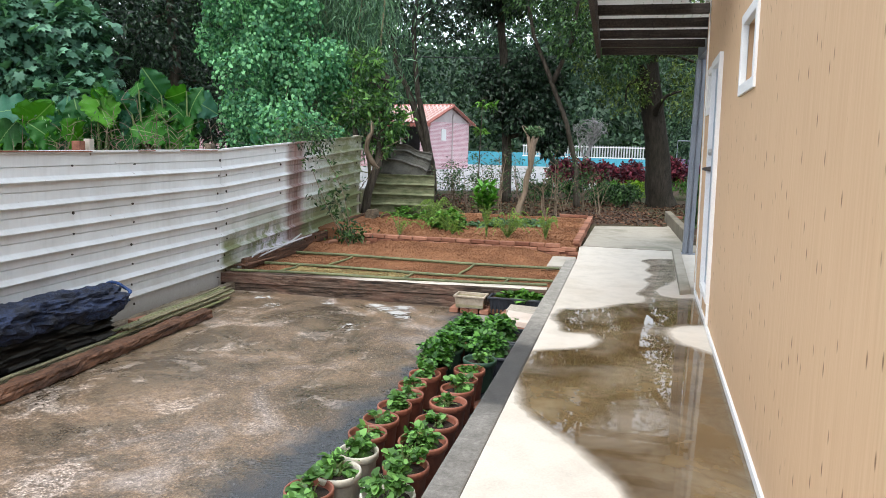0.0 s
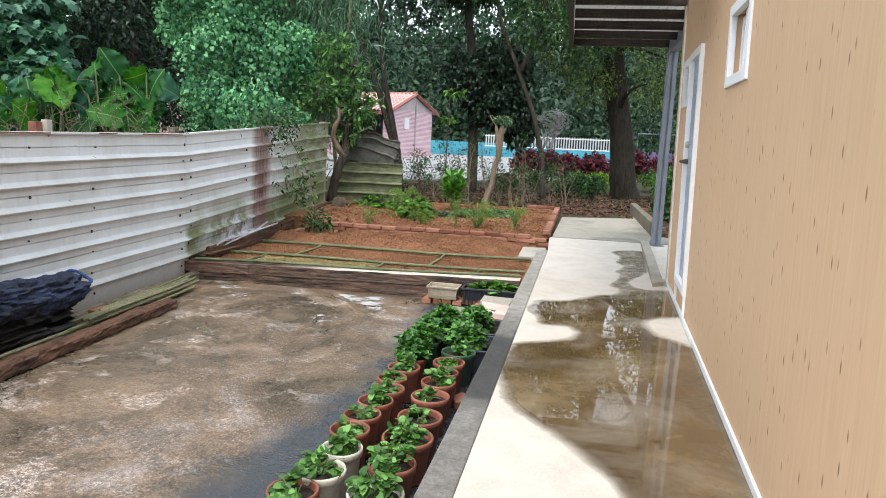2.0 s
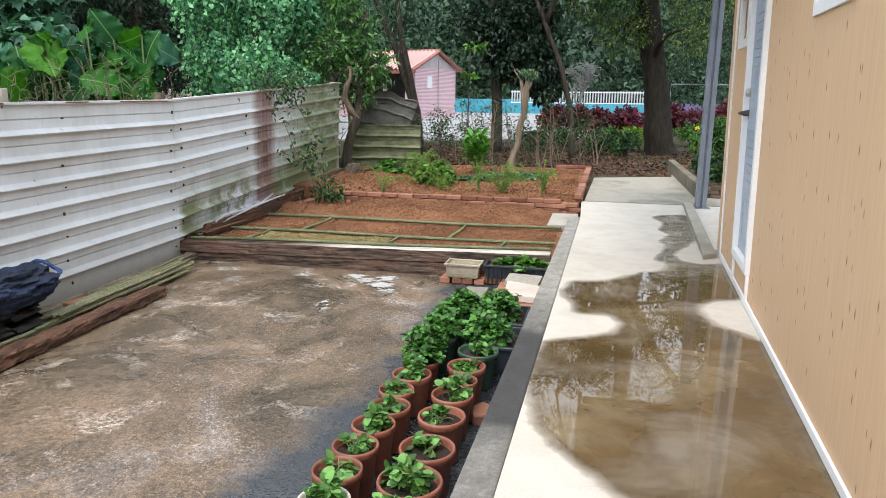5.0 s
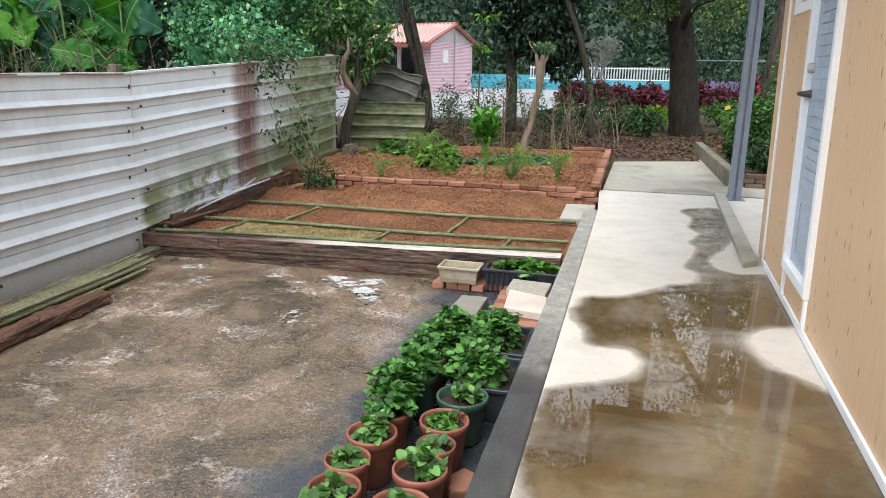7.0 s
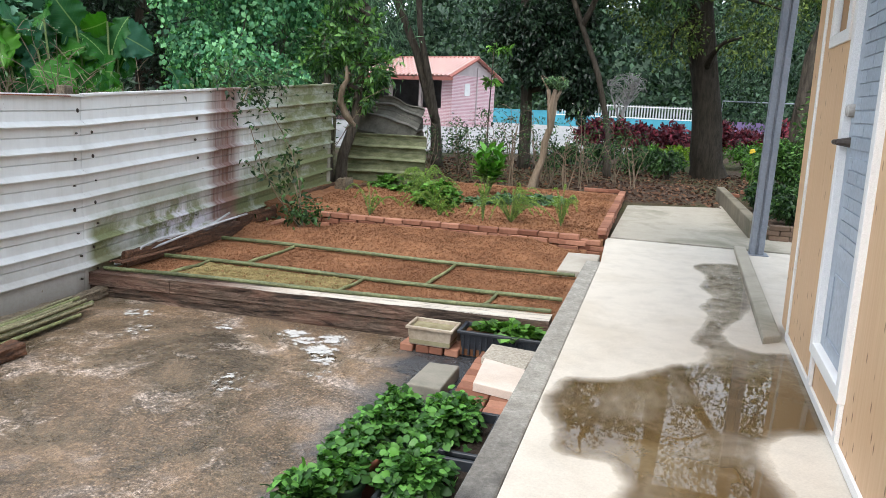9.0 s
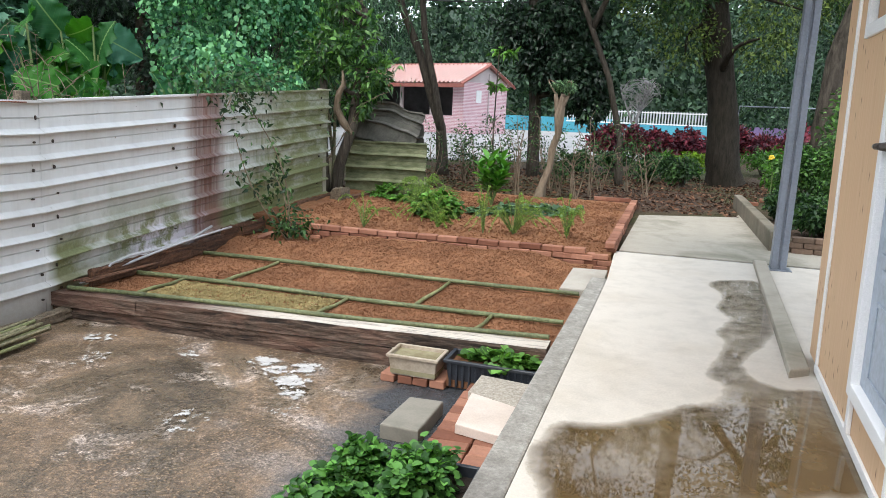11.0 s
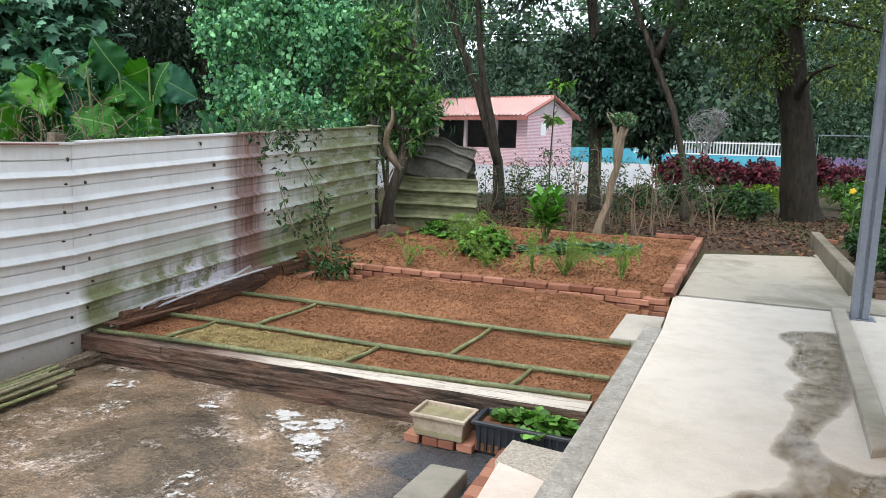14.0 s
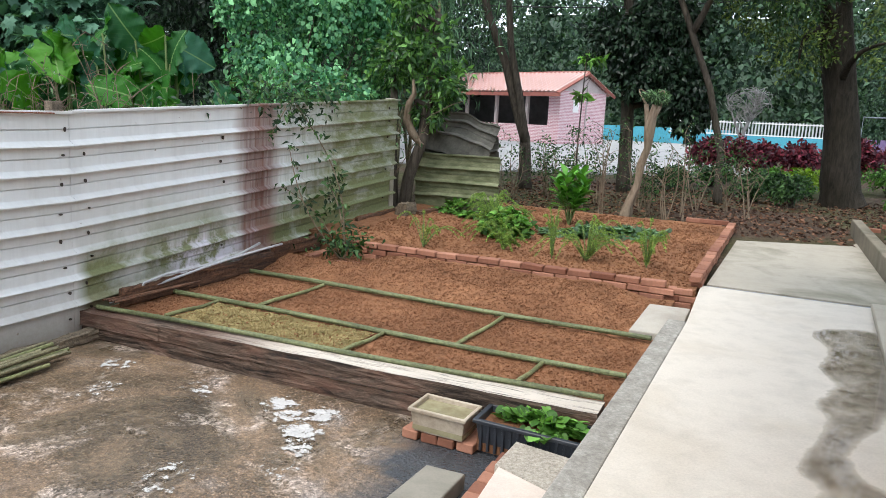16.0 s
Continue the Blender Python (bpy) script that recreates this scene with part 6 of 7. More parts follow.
def shrub(name, seed, x, y, z, r, h, n, size, material, label, category="shrub", width=0.5, hang=0.1, group=""):
    s = new(name)
    tagged(s, label, category, group)
    rng = random.Random(seed)
    bm = bmesh.new()
    for i in range(7):
        a = rng.uniform(0, 6.28)
        e = (x + math.cos(a) * r * 0.6, y + math.sin(a) * r * 0.6, z + h * rng.uniform(0.6, 0.95))
        tube(sweep((x + rng.uniform(-0.08, 0.08) * r, y, z - 0.04), e, (0, 0, 0.08 * h), 4), [0.02 * r + 0.006, 0.016 * r + 0.005, 0.012 * r + 0.004, 0.004, 0.003], 5, bm)
    part("branches", bm, BARK, s)
    blobs = [(x + rng.uniform(-0.45, 0.45) * r, y + rng.uniform(-0.45, 0.45) * r, z + h * rng.uniform(0.35, 0.72), r * rng.uniform(0.45, 0.7), r * rng.uniform(0.45, 0.7), h * rng.uniform(0.25, 0.36)) for _ in range(7)]
    part("foliage", bmesh.new(), material, s).data = crown_mesh("foliage", seed, blobs, n, size, material, width, hang=hang, hollow=0.3)
    return s


for i in range(10):
    shrub("red_shrub", 100 + i, -1.9 + 0.85 * i + 0.2 * math.sin(i * 2.1), 27.2 + 0.25 * i + 0.6 * math.sin(i * 1.7), 0, 0.75, 1.1 + 0.15 * math.sin(i * 3), 1500, 0.17, LEAF_RED, "crimson-leaved shrub in a row", width=0.5, group="red shrub row")
for i, (x, y, r, h, mt, lb) in enumerate((
        (0.0, 21.6, 0.42, 0.6, LEAF_FRESH, "dark green shrub on the littered ground"), (0.10, 20.0, 0.30, 0.5, LEAF_MID, "dark green shrub on the littered ground"), (-0.25, 18.7, 0.35, 0.65, LEAF_MID, "small green shrub under the trees"),
        (0.42, 18.3, 0.36, 0.6, LEAF_MID, "dark low shrub beside the big trunk"), (0.62, 20.9, 0.5, 0.62, LEAF_LIME, "bright yellow-green low shrub"), (2.5, 23.0, 0.9, 0.8, LEAF_FRESH, "bright green low shrub"),
        (-1.9, 20.5, 0.45, 0.5, LEAF_MID, "tufted green plant at the plaza's edge"), (-1.2, 21.8, 0.5, 0.55, LEAF_MID, "tufted green plant at the plaza's edge"), (2.9, 20.0, 0.8, 1.0, LEAF_FRESH, "leafy green shrub beyond the planter"),
        (-5.9, 19.6, 0.7, 1.2, LEAF_MID, "loose hedge plant at the plaza's edge"), (2.1, 17.2, 0.5, 0.9, LEAF_FRESH, "leafy green shrub beyond the planter"))):
    shrub("shrub", 130 + i, x, y, 0, r, h, int(900 + 1500 * r), 0.09, mt, lb)
LEAF_PLANTER = leafy("planter_leaves", (0.03, 0.085, 0.02), (0.10, 0.22, 0.05))
for i, (x, y, r, h) in enumerate(((2.25, 13.1, 0.72, 1.75), (2.75, 14.3, 0.8, 1.9), (1.75, 12.4, 0.36, 0.45), (2.0, 14.8, 0.55, 1.1), (1.55, 13.6, 0.3, 0.4))):
    shrub("planter_shrub", 150 + i, x, y, 0.07, r, h, int(2600 + 3800 * r), 0.07, LEAF_PLANTER if h > 1 else LEAF_MID, "leafy green shrub growing in the brick planter", group="planter shrubs")
YEL = grainy("yellow_petals", (0.75, 0.50, 0.03), (0.85, 0.62, 0.06), 20, 60, 0.6, 0)
fl = bmesh.new()
for k in range(5):
    a = 2 * math.pi * k / 5
    own = bmesh.new()
    bmesh.ops.create_icosphere(own, subdivisions=1, radius=0.028, matrix=Matrix.Translation((0.028 * math.cos(a), 0.0, 0.028 * math.sin(a))) @ Matrix.Diagonal((1, 0.4, 1, 1)))
    join(fl, own)
fl_o = tagged(new("yellow_flower"), "single yellow flower among the green shrubs", "flower")
fl_o.matrix_basis = pose(1.78, 17.0, 0.0)
part("blossom", fl, YEL, fl_o).location.z = 0.72
part("stem", tube(sweep((0.02, 0, -0.03), (0, 0, 0.70), (0.04, 0, 0), 4), [0.008] * 5, 5), STEM, fl_o)

# thin hedge of bare twiggy plants between bed and plaza


def twiggy(seed, x, y, h, n_leaf, spread=0.3):
    rng = random.Random(seed)
    s = new("twiggy_shrub")
    tagged(s, "thin twiggy shrub with few leaves behind the bed", "shrub", "twiggy hedge")
    bm = bmesh.new()
    ends = []
    for i in range(4):
        a = rng.uniform(0, 6.28)
        e = Vector((x + math.cos(a) * spread * rng.uniform(0.2, 1), y + math.sin(a) * spread, h * rng.uniform(0.6, 1.05)))
        pts = sweep((x + rng.uniform(-0.05, 0.05), y, -0.03), e, (rng.uniform(-0.08, 0.08), 0, 0.05), 6)
        tube(pts, [0.011, 0.010, 0.009, 0.008, 0.006, 0.005, 0.003], 5, bm)
        for k in (2, 3, 4, 5, 6):
            p = Vector(pts[k])
            t = p + Vector((rng.uniform(-0.22, 0.22), rng.uniform(-0.15, 0.15), rng.uniform(0.03, 0.2)))
            tube([p, p.lerp(t, 0.5) + Vector((0, 0, 0.02)), t], [0.005, 0.004, 0.002], 4, bm)
            ends.append(t)
    part("branch_frame", bm, BARK_PALE, s)
    r2 = np.random.default_rng(seed)
    p = np.array([ends[k] for k in r2.integers(len(ends), size=n_leaf)]) + r2.normal(size=(n_leaf, 3)) * 0.06
    part("leaves", bmesh.new(), LEAF_MID, s).data = leaf_mesh("leaves", p, r2.normal(size=(n_leaf, 3)), 0.06 * r2.uniform(0.6, 1.2, n_leaf), LEAF_MID, rng=r2)


for i in range(13):
    twiggy(200 + i, -4.0 + 0.31 * i + 0.12 * math.sin(i * 2.3), 16.0 + 0.8 * math.sin(i * 1.3), 0.95 + 0.3 * math.sin(i * 2.9), 260 + 110 * (i % 3))
twiggy(230, -2.2, 14.9, 1.25, 18, 0.2)
twiggy(231, -1.3, 15.0, 1.0, 20, 0.2)

# ---- trees ----


def tree(label, seed, trunks, blobs, n, size, leaf, bark=BARK, width=0.45, hang=0.25, hollow=0.45, limbs=10, rough=0.12, name="tree"):
    """trunks: lists of (points, radii). Limbs reach from the trunks into the blobs of the crown."""
    t = new(name)
    tagged(t, label, "tree")
    rng = random.Random(seed)
    bm = bmesh.new()
    ends = []
    for pts, rad in trunks:
        fine, fr = [], []
        for i in range(len(pts) - 1):
            for s in range(4):
                fine.append(Vector(pts[i]).lerp(Vector(pts[i + 1]), s / 4))
                fr.append(rad[i] + (rad[i + 1] - rad[i]) * s / 4)
        fine.append(Vector(pts[-1]))
        fr.append(rad[-1])
        fine = [p + Vector(noise.noise_vector((p.x, p.y, p.z * 0.7 + seed))) * min(0.09, r * 0.5) if i else p for i, (p, r) in enumerate(zip(fine, fr))]
        tube(fine, fr, 12, bm, rough=rough)
        ends += [(p, r) for p, r in zip(fine[len(fine) // 3:], fr[len(fine) // 3:])]
    for b in blobs:
        for _ in range(max(1, limbs // len(blobs))):
            near = sorted(ends, key=lambda e: (e[0] - Vector(b[:3])).length + abs(rng.gauss(0, 0.5)))[0]
            tip = Vector((b[0] + rng.uniform(-0.5, 0.5) * b[3], b[1] + rng.uniform(-0.5, 0.5) * b[4], b[2] + rng.uniform(-0.4, 0.5) * b[5]))
            r0 = min(near[1] * 0.55, 0.09)
            ps = sweep(near[0], tip, (rng.uniform(-0.2, 0.2), rng.uniform(-0.2, 0.2), 0.15), 6)
            tube(ps, [r0, r0 * 0.85, r0 * 0.7, r0 * 0.55, r0 * 0.42, r0 * 0.3, r0 * 0.15], 6, bm)
    part("trunk", bm, bark, t, smooth=True)
    if n:
        part("crown", bmesh.new(), leaf, t).data = crown_mesh("crown", seed, blobs, n, size, leaf, width, hang=hang, hollow=hollow)
    return t


tree("tall forked tree with rough brown bark and high crown", 1,
     [([(-4.33, 17.8, -0.1), (-4.45, 17.8, 1.0), (-4.9, 17.8, 2.4), (-5.3, 17.8, 3.3), (-5.75, 17.8, 4.6), (-6.2, 17.9, 6.5)], [0.145, 0.105, 0.085, 0.075, 0.065, 0.04]),
      ([(-4.42, 17.78, 0.9), (-4.55, 17.7, 1.8), (-4.75, 17.6, 2.7), (-4.9, 17.6, 4.2), (-4.6, 17.6, 6.5)], [0.09, 0.075, 0.065, 0.055, 0.04])],
     [(-6.3, 18.2, 5.6, 1.6, 1.6, 1.2), (-4.6, 17.9, 5.3, 1.5, 1.6, 1.3), (-5.6, 17.2, 6.6, 2.0, 2.0, 1.3), (-3.3, 18.4, 5.9, 1.3, 1.4, 1.0), (-6.9, 17.5, 4.5, 0.9, 0.9, 0.7), (-3.8, 17.4, 4.35, 0.8, 0.8, 0.6), (-6.2, 18.4, 8.6, 2.0, 1.8, 1.4), (-4.0, 18.8, 9.6, 2.2, 2.0, 1.5), (-4.6, 17.6, 7.6, 1.9, 1.7, 1.3), (-2.4, 18.2, 11.0, 2.2, 2.0, 1.6)], 25000, 0.14, LEAF_DARK)
tree("dense dark tree with drooping glossy leaves", 2,
     [([(-2.65, 18.85, -0.1), (-2.68, 18.85, 1.2), (-2.75, 18.85, 3.0), (-2.95, 18.9, 4.4), (-3.0, 18.9, 6.5)], [0.14, 0.13, 0.12, 0.10, 0.06])],
     [(-2.2, 18.6, 2.35, 1.0, 0.9, 0.75), (-1.65, 18.5, 1.95, 0.65, 0.7, 0.65), (-2.75, 18.5, 2.9, 0.9, 0.8, 0.7), (-1.95, 18.6, 3.2, 0.85, 0.8, 0.6), (-1.45, 18.5, 1.45, 0.4, 0.5, 0.4), (-3.0, 18.9, 5.6, 1.4, 1.4, 1.1)], 17000, 0.135, LEAF_DARK, width=0.5, hang=0.6)
tree("slender leaning tree with grey-brown bark", 3,
     [([(-0.76, 17.93, -0.1), (-0.82, 17.93, 0.9), (-1.12, 17.9, 2.0), (-1.6, 17.9, 3.2), (-1.97, 17.9, 4.0), (-2.4, 18, 5.8)], [0.085, 0.062, 0.056, 0.052, 0.048, 0.035]),
      ([(-1.5, 17.9, 2.95), (-1.1, 17.9, 3.9), (-0.9, 18, 5.5)], [0.06, 0.05, 0.03])],
     [(-2.1, 18, 5.3, 1.3, 1.4, 1.0), (-0.6, 18.2, 4.9, 1.3, 1.3, 1.0), (-1.0, 17.4, 3.9, 0.9, 0.8, 0.6), (0.1, 18.0, 3.6, 0.8, 0.8, 0.6), (-1.8, 18.6, 8.0, 1.9, 1.8, 1.3), (-0.4, 19.0, 10.2, 2.2, 2.0, 1.6)], 17000, 0.12, LEAF_MID)
tree("large old tree with a thick dark trunk", 4,
     [([(1.36, 19.5, -0.15), (1.28, 19.45, 0.25), (1.15, 19.4, 1.2), (0.95, 19.4, 2.2), (0.8, 19.4, 3.2), (0.72, 19.4, 4.4), (0.7, 19.4, 7.5)], [0.44, 0.345, 0.30, 0.28, 0.265, 0.25, 0.15]),
      ([(0.75, 19.4, 3.6), (1.5, 19.2, 5.0), (2.4, 19, 6.2)], [0.14, 0.11, 0.07]), ([(0.75, 19.4, 3.9), (-0.2, 19.3, 5.2), (-0.9, 19.2, 6.4)], [0.13, 0.1, 0.06])],
     [(-0.3, 18.9, 3.6, 1.1, 1.2, 0.9), (0.2, 18.6, 2.75, 0.7, 0.7, 0.65), (1.9, 18.8, 3.5, 1.1, 1.2, 1.0), (1.7, 18.4, 2.6, 0.6, 0.7, 0.55), (0.7, 18.3, 4.4, 1.4, 1.2, 0.9), (2.9, 19.2, 4.3, 1.2, 1.4, 1.1), (-0.6, 19.5, 5.2, 1.6, 1.6, 1.2), (1.4, 19.3, 6.0, 2.0, 2.0, 1.3), (3.6, 18.6, 5.6, 1.4, 1.4, 1.1), (0.62, 18.95, 2.9, 0.35, 0.3, 0.6), (1.6, 19.5, 8.8, 2.4, 2.2, 1.7), (3.6, 19.0, 8.0, 1.8, 1.8, 1.4), (0.3, 18.6, 11.0, 2.6, 2.2, 1.8), (-0.8, 18.4, 7.6, 1.8, 1.7, 1.3)], 36000, 0.09, LEAF_YELLOW, BARK_BIG, limbs=20, rough=0.16)
tree("old leaning trunk behind the planter shrubs", 5,
     [([(2.55, 16.2, -0.1), (2.35, 16.2, 1.2), (2.4, 16.2, 2.3), (2.8, 16.3, 3.6), (3.3, 16.3, 5.5)], [0.22, 0.18, 0.16, 0.14, 0.1])],
     [(2.6, 16.0, 4.8, 1.3, 1.2, 1.0), (3.8, 16.4, 4.2, 1.2, 1.2, 1.0), (3.6, 16.0, 5.6, 1.5, 1.5, 1.0)], 8000, 0.10, LEAF_MID)
citrus = tree("citrus tree with a bent dark trunk at the fence's corner", 6,
     [([(-4.38, 12.75, 0.0), (-4.29, 12.75, 0.5), (-4.12, 12.78, 1.0), (-4.05, 12.8, 1.6), (-4.02, 12.8, 2.2), (-3.98, 12.8, 2.6)], [0.085, 0.078, 0.07, 0.064, 0.055, 0.04]),
      ([(-4.48, 12.7, 0.0), (-4.52, 12.7, 0.8), (-4.55, 12.75, 1.5), (-4.62, 12.8, 2.2)], [0.06, 0.055, 0.05, 0.03])],
     [(-4.2, 12.8, 2.2, 0.55, 0.5, 0.45), (-4.6, 12.8, 2.0, 0.45, 0.45, 0.45), (-3.85, 12.8, 1.75, 0.38, 0.4, 0.35), (-4.3, 12.7, 2.75, 0.4, 0.4, 0.4), (-4.1, 12.9, 1.4, 0.35, 0.3, 0.3)], 2600, 0.115, LEAF_CITRUS, width=0.42, hollow=0.2)
part("dead_limb", tube([(-4.12, 12.76, 0.95), (-4.24, 12.70, 1.10), (-4.31, 12.66, 1.28), (-4.27, 12.63, 1.48), (-4.19, 12.62, 1.60), (-4.20, 12.60, 1.78)], [0.05, 0.052, 0.048, 0.045, 0.036, 0.014], 10, rough=0.25), BARK_PALE, citrus, "pale dead limb with peeling bark", smooth=True)
tree("pale pollarded stump with feathery shoots at its top", 8,
     [([(-1.86, 14.9, -0.02), (-1.80, 14.9, 0.18), (-1.70, 14.9, 0.5), (-1.68, 14.9, 0.75), (-1.60, 14.9, 1.0), (-1.61, 14.9, 1.3), (-1.56, 14.9, 1.62)], [0.11, 0.07, 0.05, 0.062, 0.048, 0.066, 0.045]),
      ([(-1.63, 14.9, 1.3), (-1.48, 14.9, 1.6)], [0.04, 0.03]), ([(-1.62, 14.9, 1.25), (-1.68, 14.88, 1.62)], [0.04, 0.03])],
     [(-1.55, 14.9, 1.74, 0.22, 0.2, 0.09)], 700, 0.075, LEAF_DULL, BARK_PALE, width=0.22, hollow=0.1, rough=0.6, limbs=2)
tree("thin sapling with a tuft of fresh leaves", 9,
     [([(-2.75, 15.5, -0.02), (-2.77, 15.5, 1.0), (-2.74, 15.5, 2.25)], [0.016, 0.013, 0.008])],
     [(-2.72, 15.5, 2.28, 0.26, 0.2, 0.08), (-2.78, 15.5, 1.75, 0.14, 0.1, 0.12)], 90, 0.15, LEAF_FRESH, width=0.35, hollow=0.1, limbs=4)
tree("bare grey shrub-tree with fine twigs", 10,
     [([(-1.1, 31, 0), (-1.0, 31, 1.2), (-0.6, 31, 2.4)], [0.08, 0.06, 0.03]), ([(-1.05, 31, 0.9), (-1.6, 31, 2.2)], [0.05, 0.02])],
     [(-0.9 + 0.4 * math.cos(k), 31 + 0.3 * math.sin(k), 2.1 + 0.4 * math.sin(k * 2), 0.7, 0.6, 0.6) for k in range(6)], 350, 0.06, LEAF_DULL, BARK_GREY, limbs=150)

# trees behind the fence
LEAF_LOBED = leafy("dull_lobed_leaves", (0.055, 0.15, 0.095), (0.135, 0.29, 0.185), 0.55)
LOBED_BLOBS = [(-11.4, 13.2, 2.6, 1.5, 1.3, 0.8), (-12.2, 12.8, 3.6, 1.5, 1.3, 0.8), (-10.5, 12.8, 2.0, 1.0, 0.9, 0.6), (-12.8, 12.2, 2.7, 1.5, 1.3, 0.9), (-11.2, 13.4, 3.5, 1.0, 1.0, 0.6), (-13.2, 13.5, 4.6, 1.5, 1.3, 0.9)]
lobed = tree("broad tree with large lobed leaves behind the fence", 11,
             [([(-12.2, 13.4, -0.3), (-12.1, 13.4, 2.2), (-11.9, 13.3, 4.6)], [0.14, 0.12, 0.06])], LOBED_BLOBS, 0, 0.18, LEAF_LOBED)
rlo = np.random.default_rng(45)
lop, lod = cloud_of(rlo, LOBED_BLOBS, 9000, 0.5)
low_ = lod * 0.7 + rlo.normal(size=lod.shape) * 0.45
low_[:, 2] -= 0.35
part("crown", bmesh.new(), LEAF_LOBED, lobed).data = heart_leaves("crown", lop, low_, lod * 0.5 + rlo.normal(size=lod.shape) * 0.35 + np.array([0, -0.2, 0.9]), 0.22 * rlo.uniform(0.6, 1.2, len(lop)), LEAF_LOBED, 0.25, PALMATE)
for i, (x, y, h) in enumerate(((-11.5, 17.5, 8), (-13.4, 20.5, 8), (-14.5, 14.0, 9), (-12.5, 25.0, 9), (-17, 19, 10))):
    tree("tall dark tree standing behind the fence", 20 + i, [([(x, y, -0.3), (x + 0.1, y, 3), (x, y, h * 0.8)], [0.22, 0.17, 0.08])],
         [(x + 1.3 * math.cos(k * 2.4), y + 1.3 * math.sin(k * 2.4), h * (0.28 + 0.11 * k), 1.7, 1.7, 1.25) for k in range(7)], 8000 if i == 1 else 15000, 0.17, LEAF_BLUE if i == 1 else LEAF_DARK, hang=0.3)

# vine-covered mound behind the fence
mound = new("vine_thicket")
tagged(mound, "tall thicket smothered in heart-leaved vines behind the fence", "vines")
mb = bmesh.new()
for i in range(14):
    a = i * 0.7
    tube(sweep((-6.3 + 0.7 * math.cos(a), 13.1 + 0.7 * math.sin(a), -0.4), (-6.4 + 0.9 * math.cos(a * 1.3), 13.2 + 0.7 * math.sin(a * 1.3), 1.7 + 1.0 * math.sin(i * 1.9) ** 2), (0.1, 0, 0.2), 6), [0.03, 0.026, 0.022, 0.018, 0.014, 0.01, 0.006], 6, mb)
part("woody_frame", mb, BARK, mound)
VINE_BLOBS = [(-6.9, 13.0, 2.3, 0.85, 0.9, 1.0), (-6.2, 12.8, 1.5, 0.8, 0.8, 0.8), (-7.1, 13.6, 3.5, 0.95, 0.9, 1.0), (-5.5, 11.9, 1.25, 0.6, 0.8, 0.55), (-5.9, 13.2, 2.5, 0.8, 0.8, 0.8), (-7.0, 13.3, 4.5, 1.0, 0.9, 0.9), (-5.2, 12.1, 1.3, 0.45, 0.8, 0.45), (-6.5, 12.3, 1.1, 0.75, 0.7, 0.7), (-6.4, 13.8, 5.2, 1.1, 1.0, 0.8), (-6.2, 13.6, 3.5, 0.9, 0.8, 0.8)]
LEAF_VINE = leafy("vine_leaves", (0.06, 0.21, 0.10), (0.19, 0.43, 0.20), 0.5, spec=0.2)
rv = np.random.default_rng(44)
DRAPES = []
for bx, by_, bz, brx, bry, brz in VINE_BLOBS:
    for _ in range(10):
        dv = rv.normal(size=3)
        dv /= np.linalg.norm(dv)
        rr_ = rv.uniform(0.20, 0.40)
        DRAPES.append((bx + dv[0] * brx, by_ + dv[1] * bry, bz + dv[2] * brz, rr_, rr_, rr_ * rv.uniform(1.0, 1.7)))
vp, vd = cloud_of(rv, DRAPES, 34000, 0.55)
vp2, vd2 = cloud_of(rv, VINE_BLOBS, 5000, 0.4)
vp, vd = np.concatenate([vp, vp2]), np.concatenate([vd, vd2])
vw = rv.normal(size=vd.shape) * 0.5 + vd * 0.25
vw[:, 2] -= 0.85
part("leaves", bmesh.new(), LEAF_VINE, mound).data = heart_leaves("leaves", vp, vw, vd + np.array([0.15, -0.25, 0.35]) + rv.normal(size=vd.shape) * 0.5, 0.058 * rv.uniform(0.5, 1.35, len(vp)), LEAF_VINE)

# low growth along the fence top
for i in range(8):
    shrub("fence_shrub", 300 + i, -4.95 - 0.25 * (i % 2), 8.6 + 0.52 * i, -0.3, 0.42, 1.62 + 0.065 * i + 0.12 * math.sin(i * 1.7), 1300, 0.075, LEAF_MID if i % 3 else LEAF_FRESH, "unruly green shrub rising above the fence", group="shrubs along the fence")
DRY = grainy("dry_tan_stalks", (0.09, 0.065, 0.045), (0.23, 0.175, 0.12), 12, 60, 0.9, 0.2)


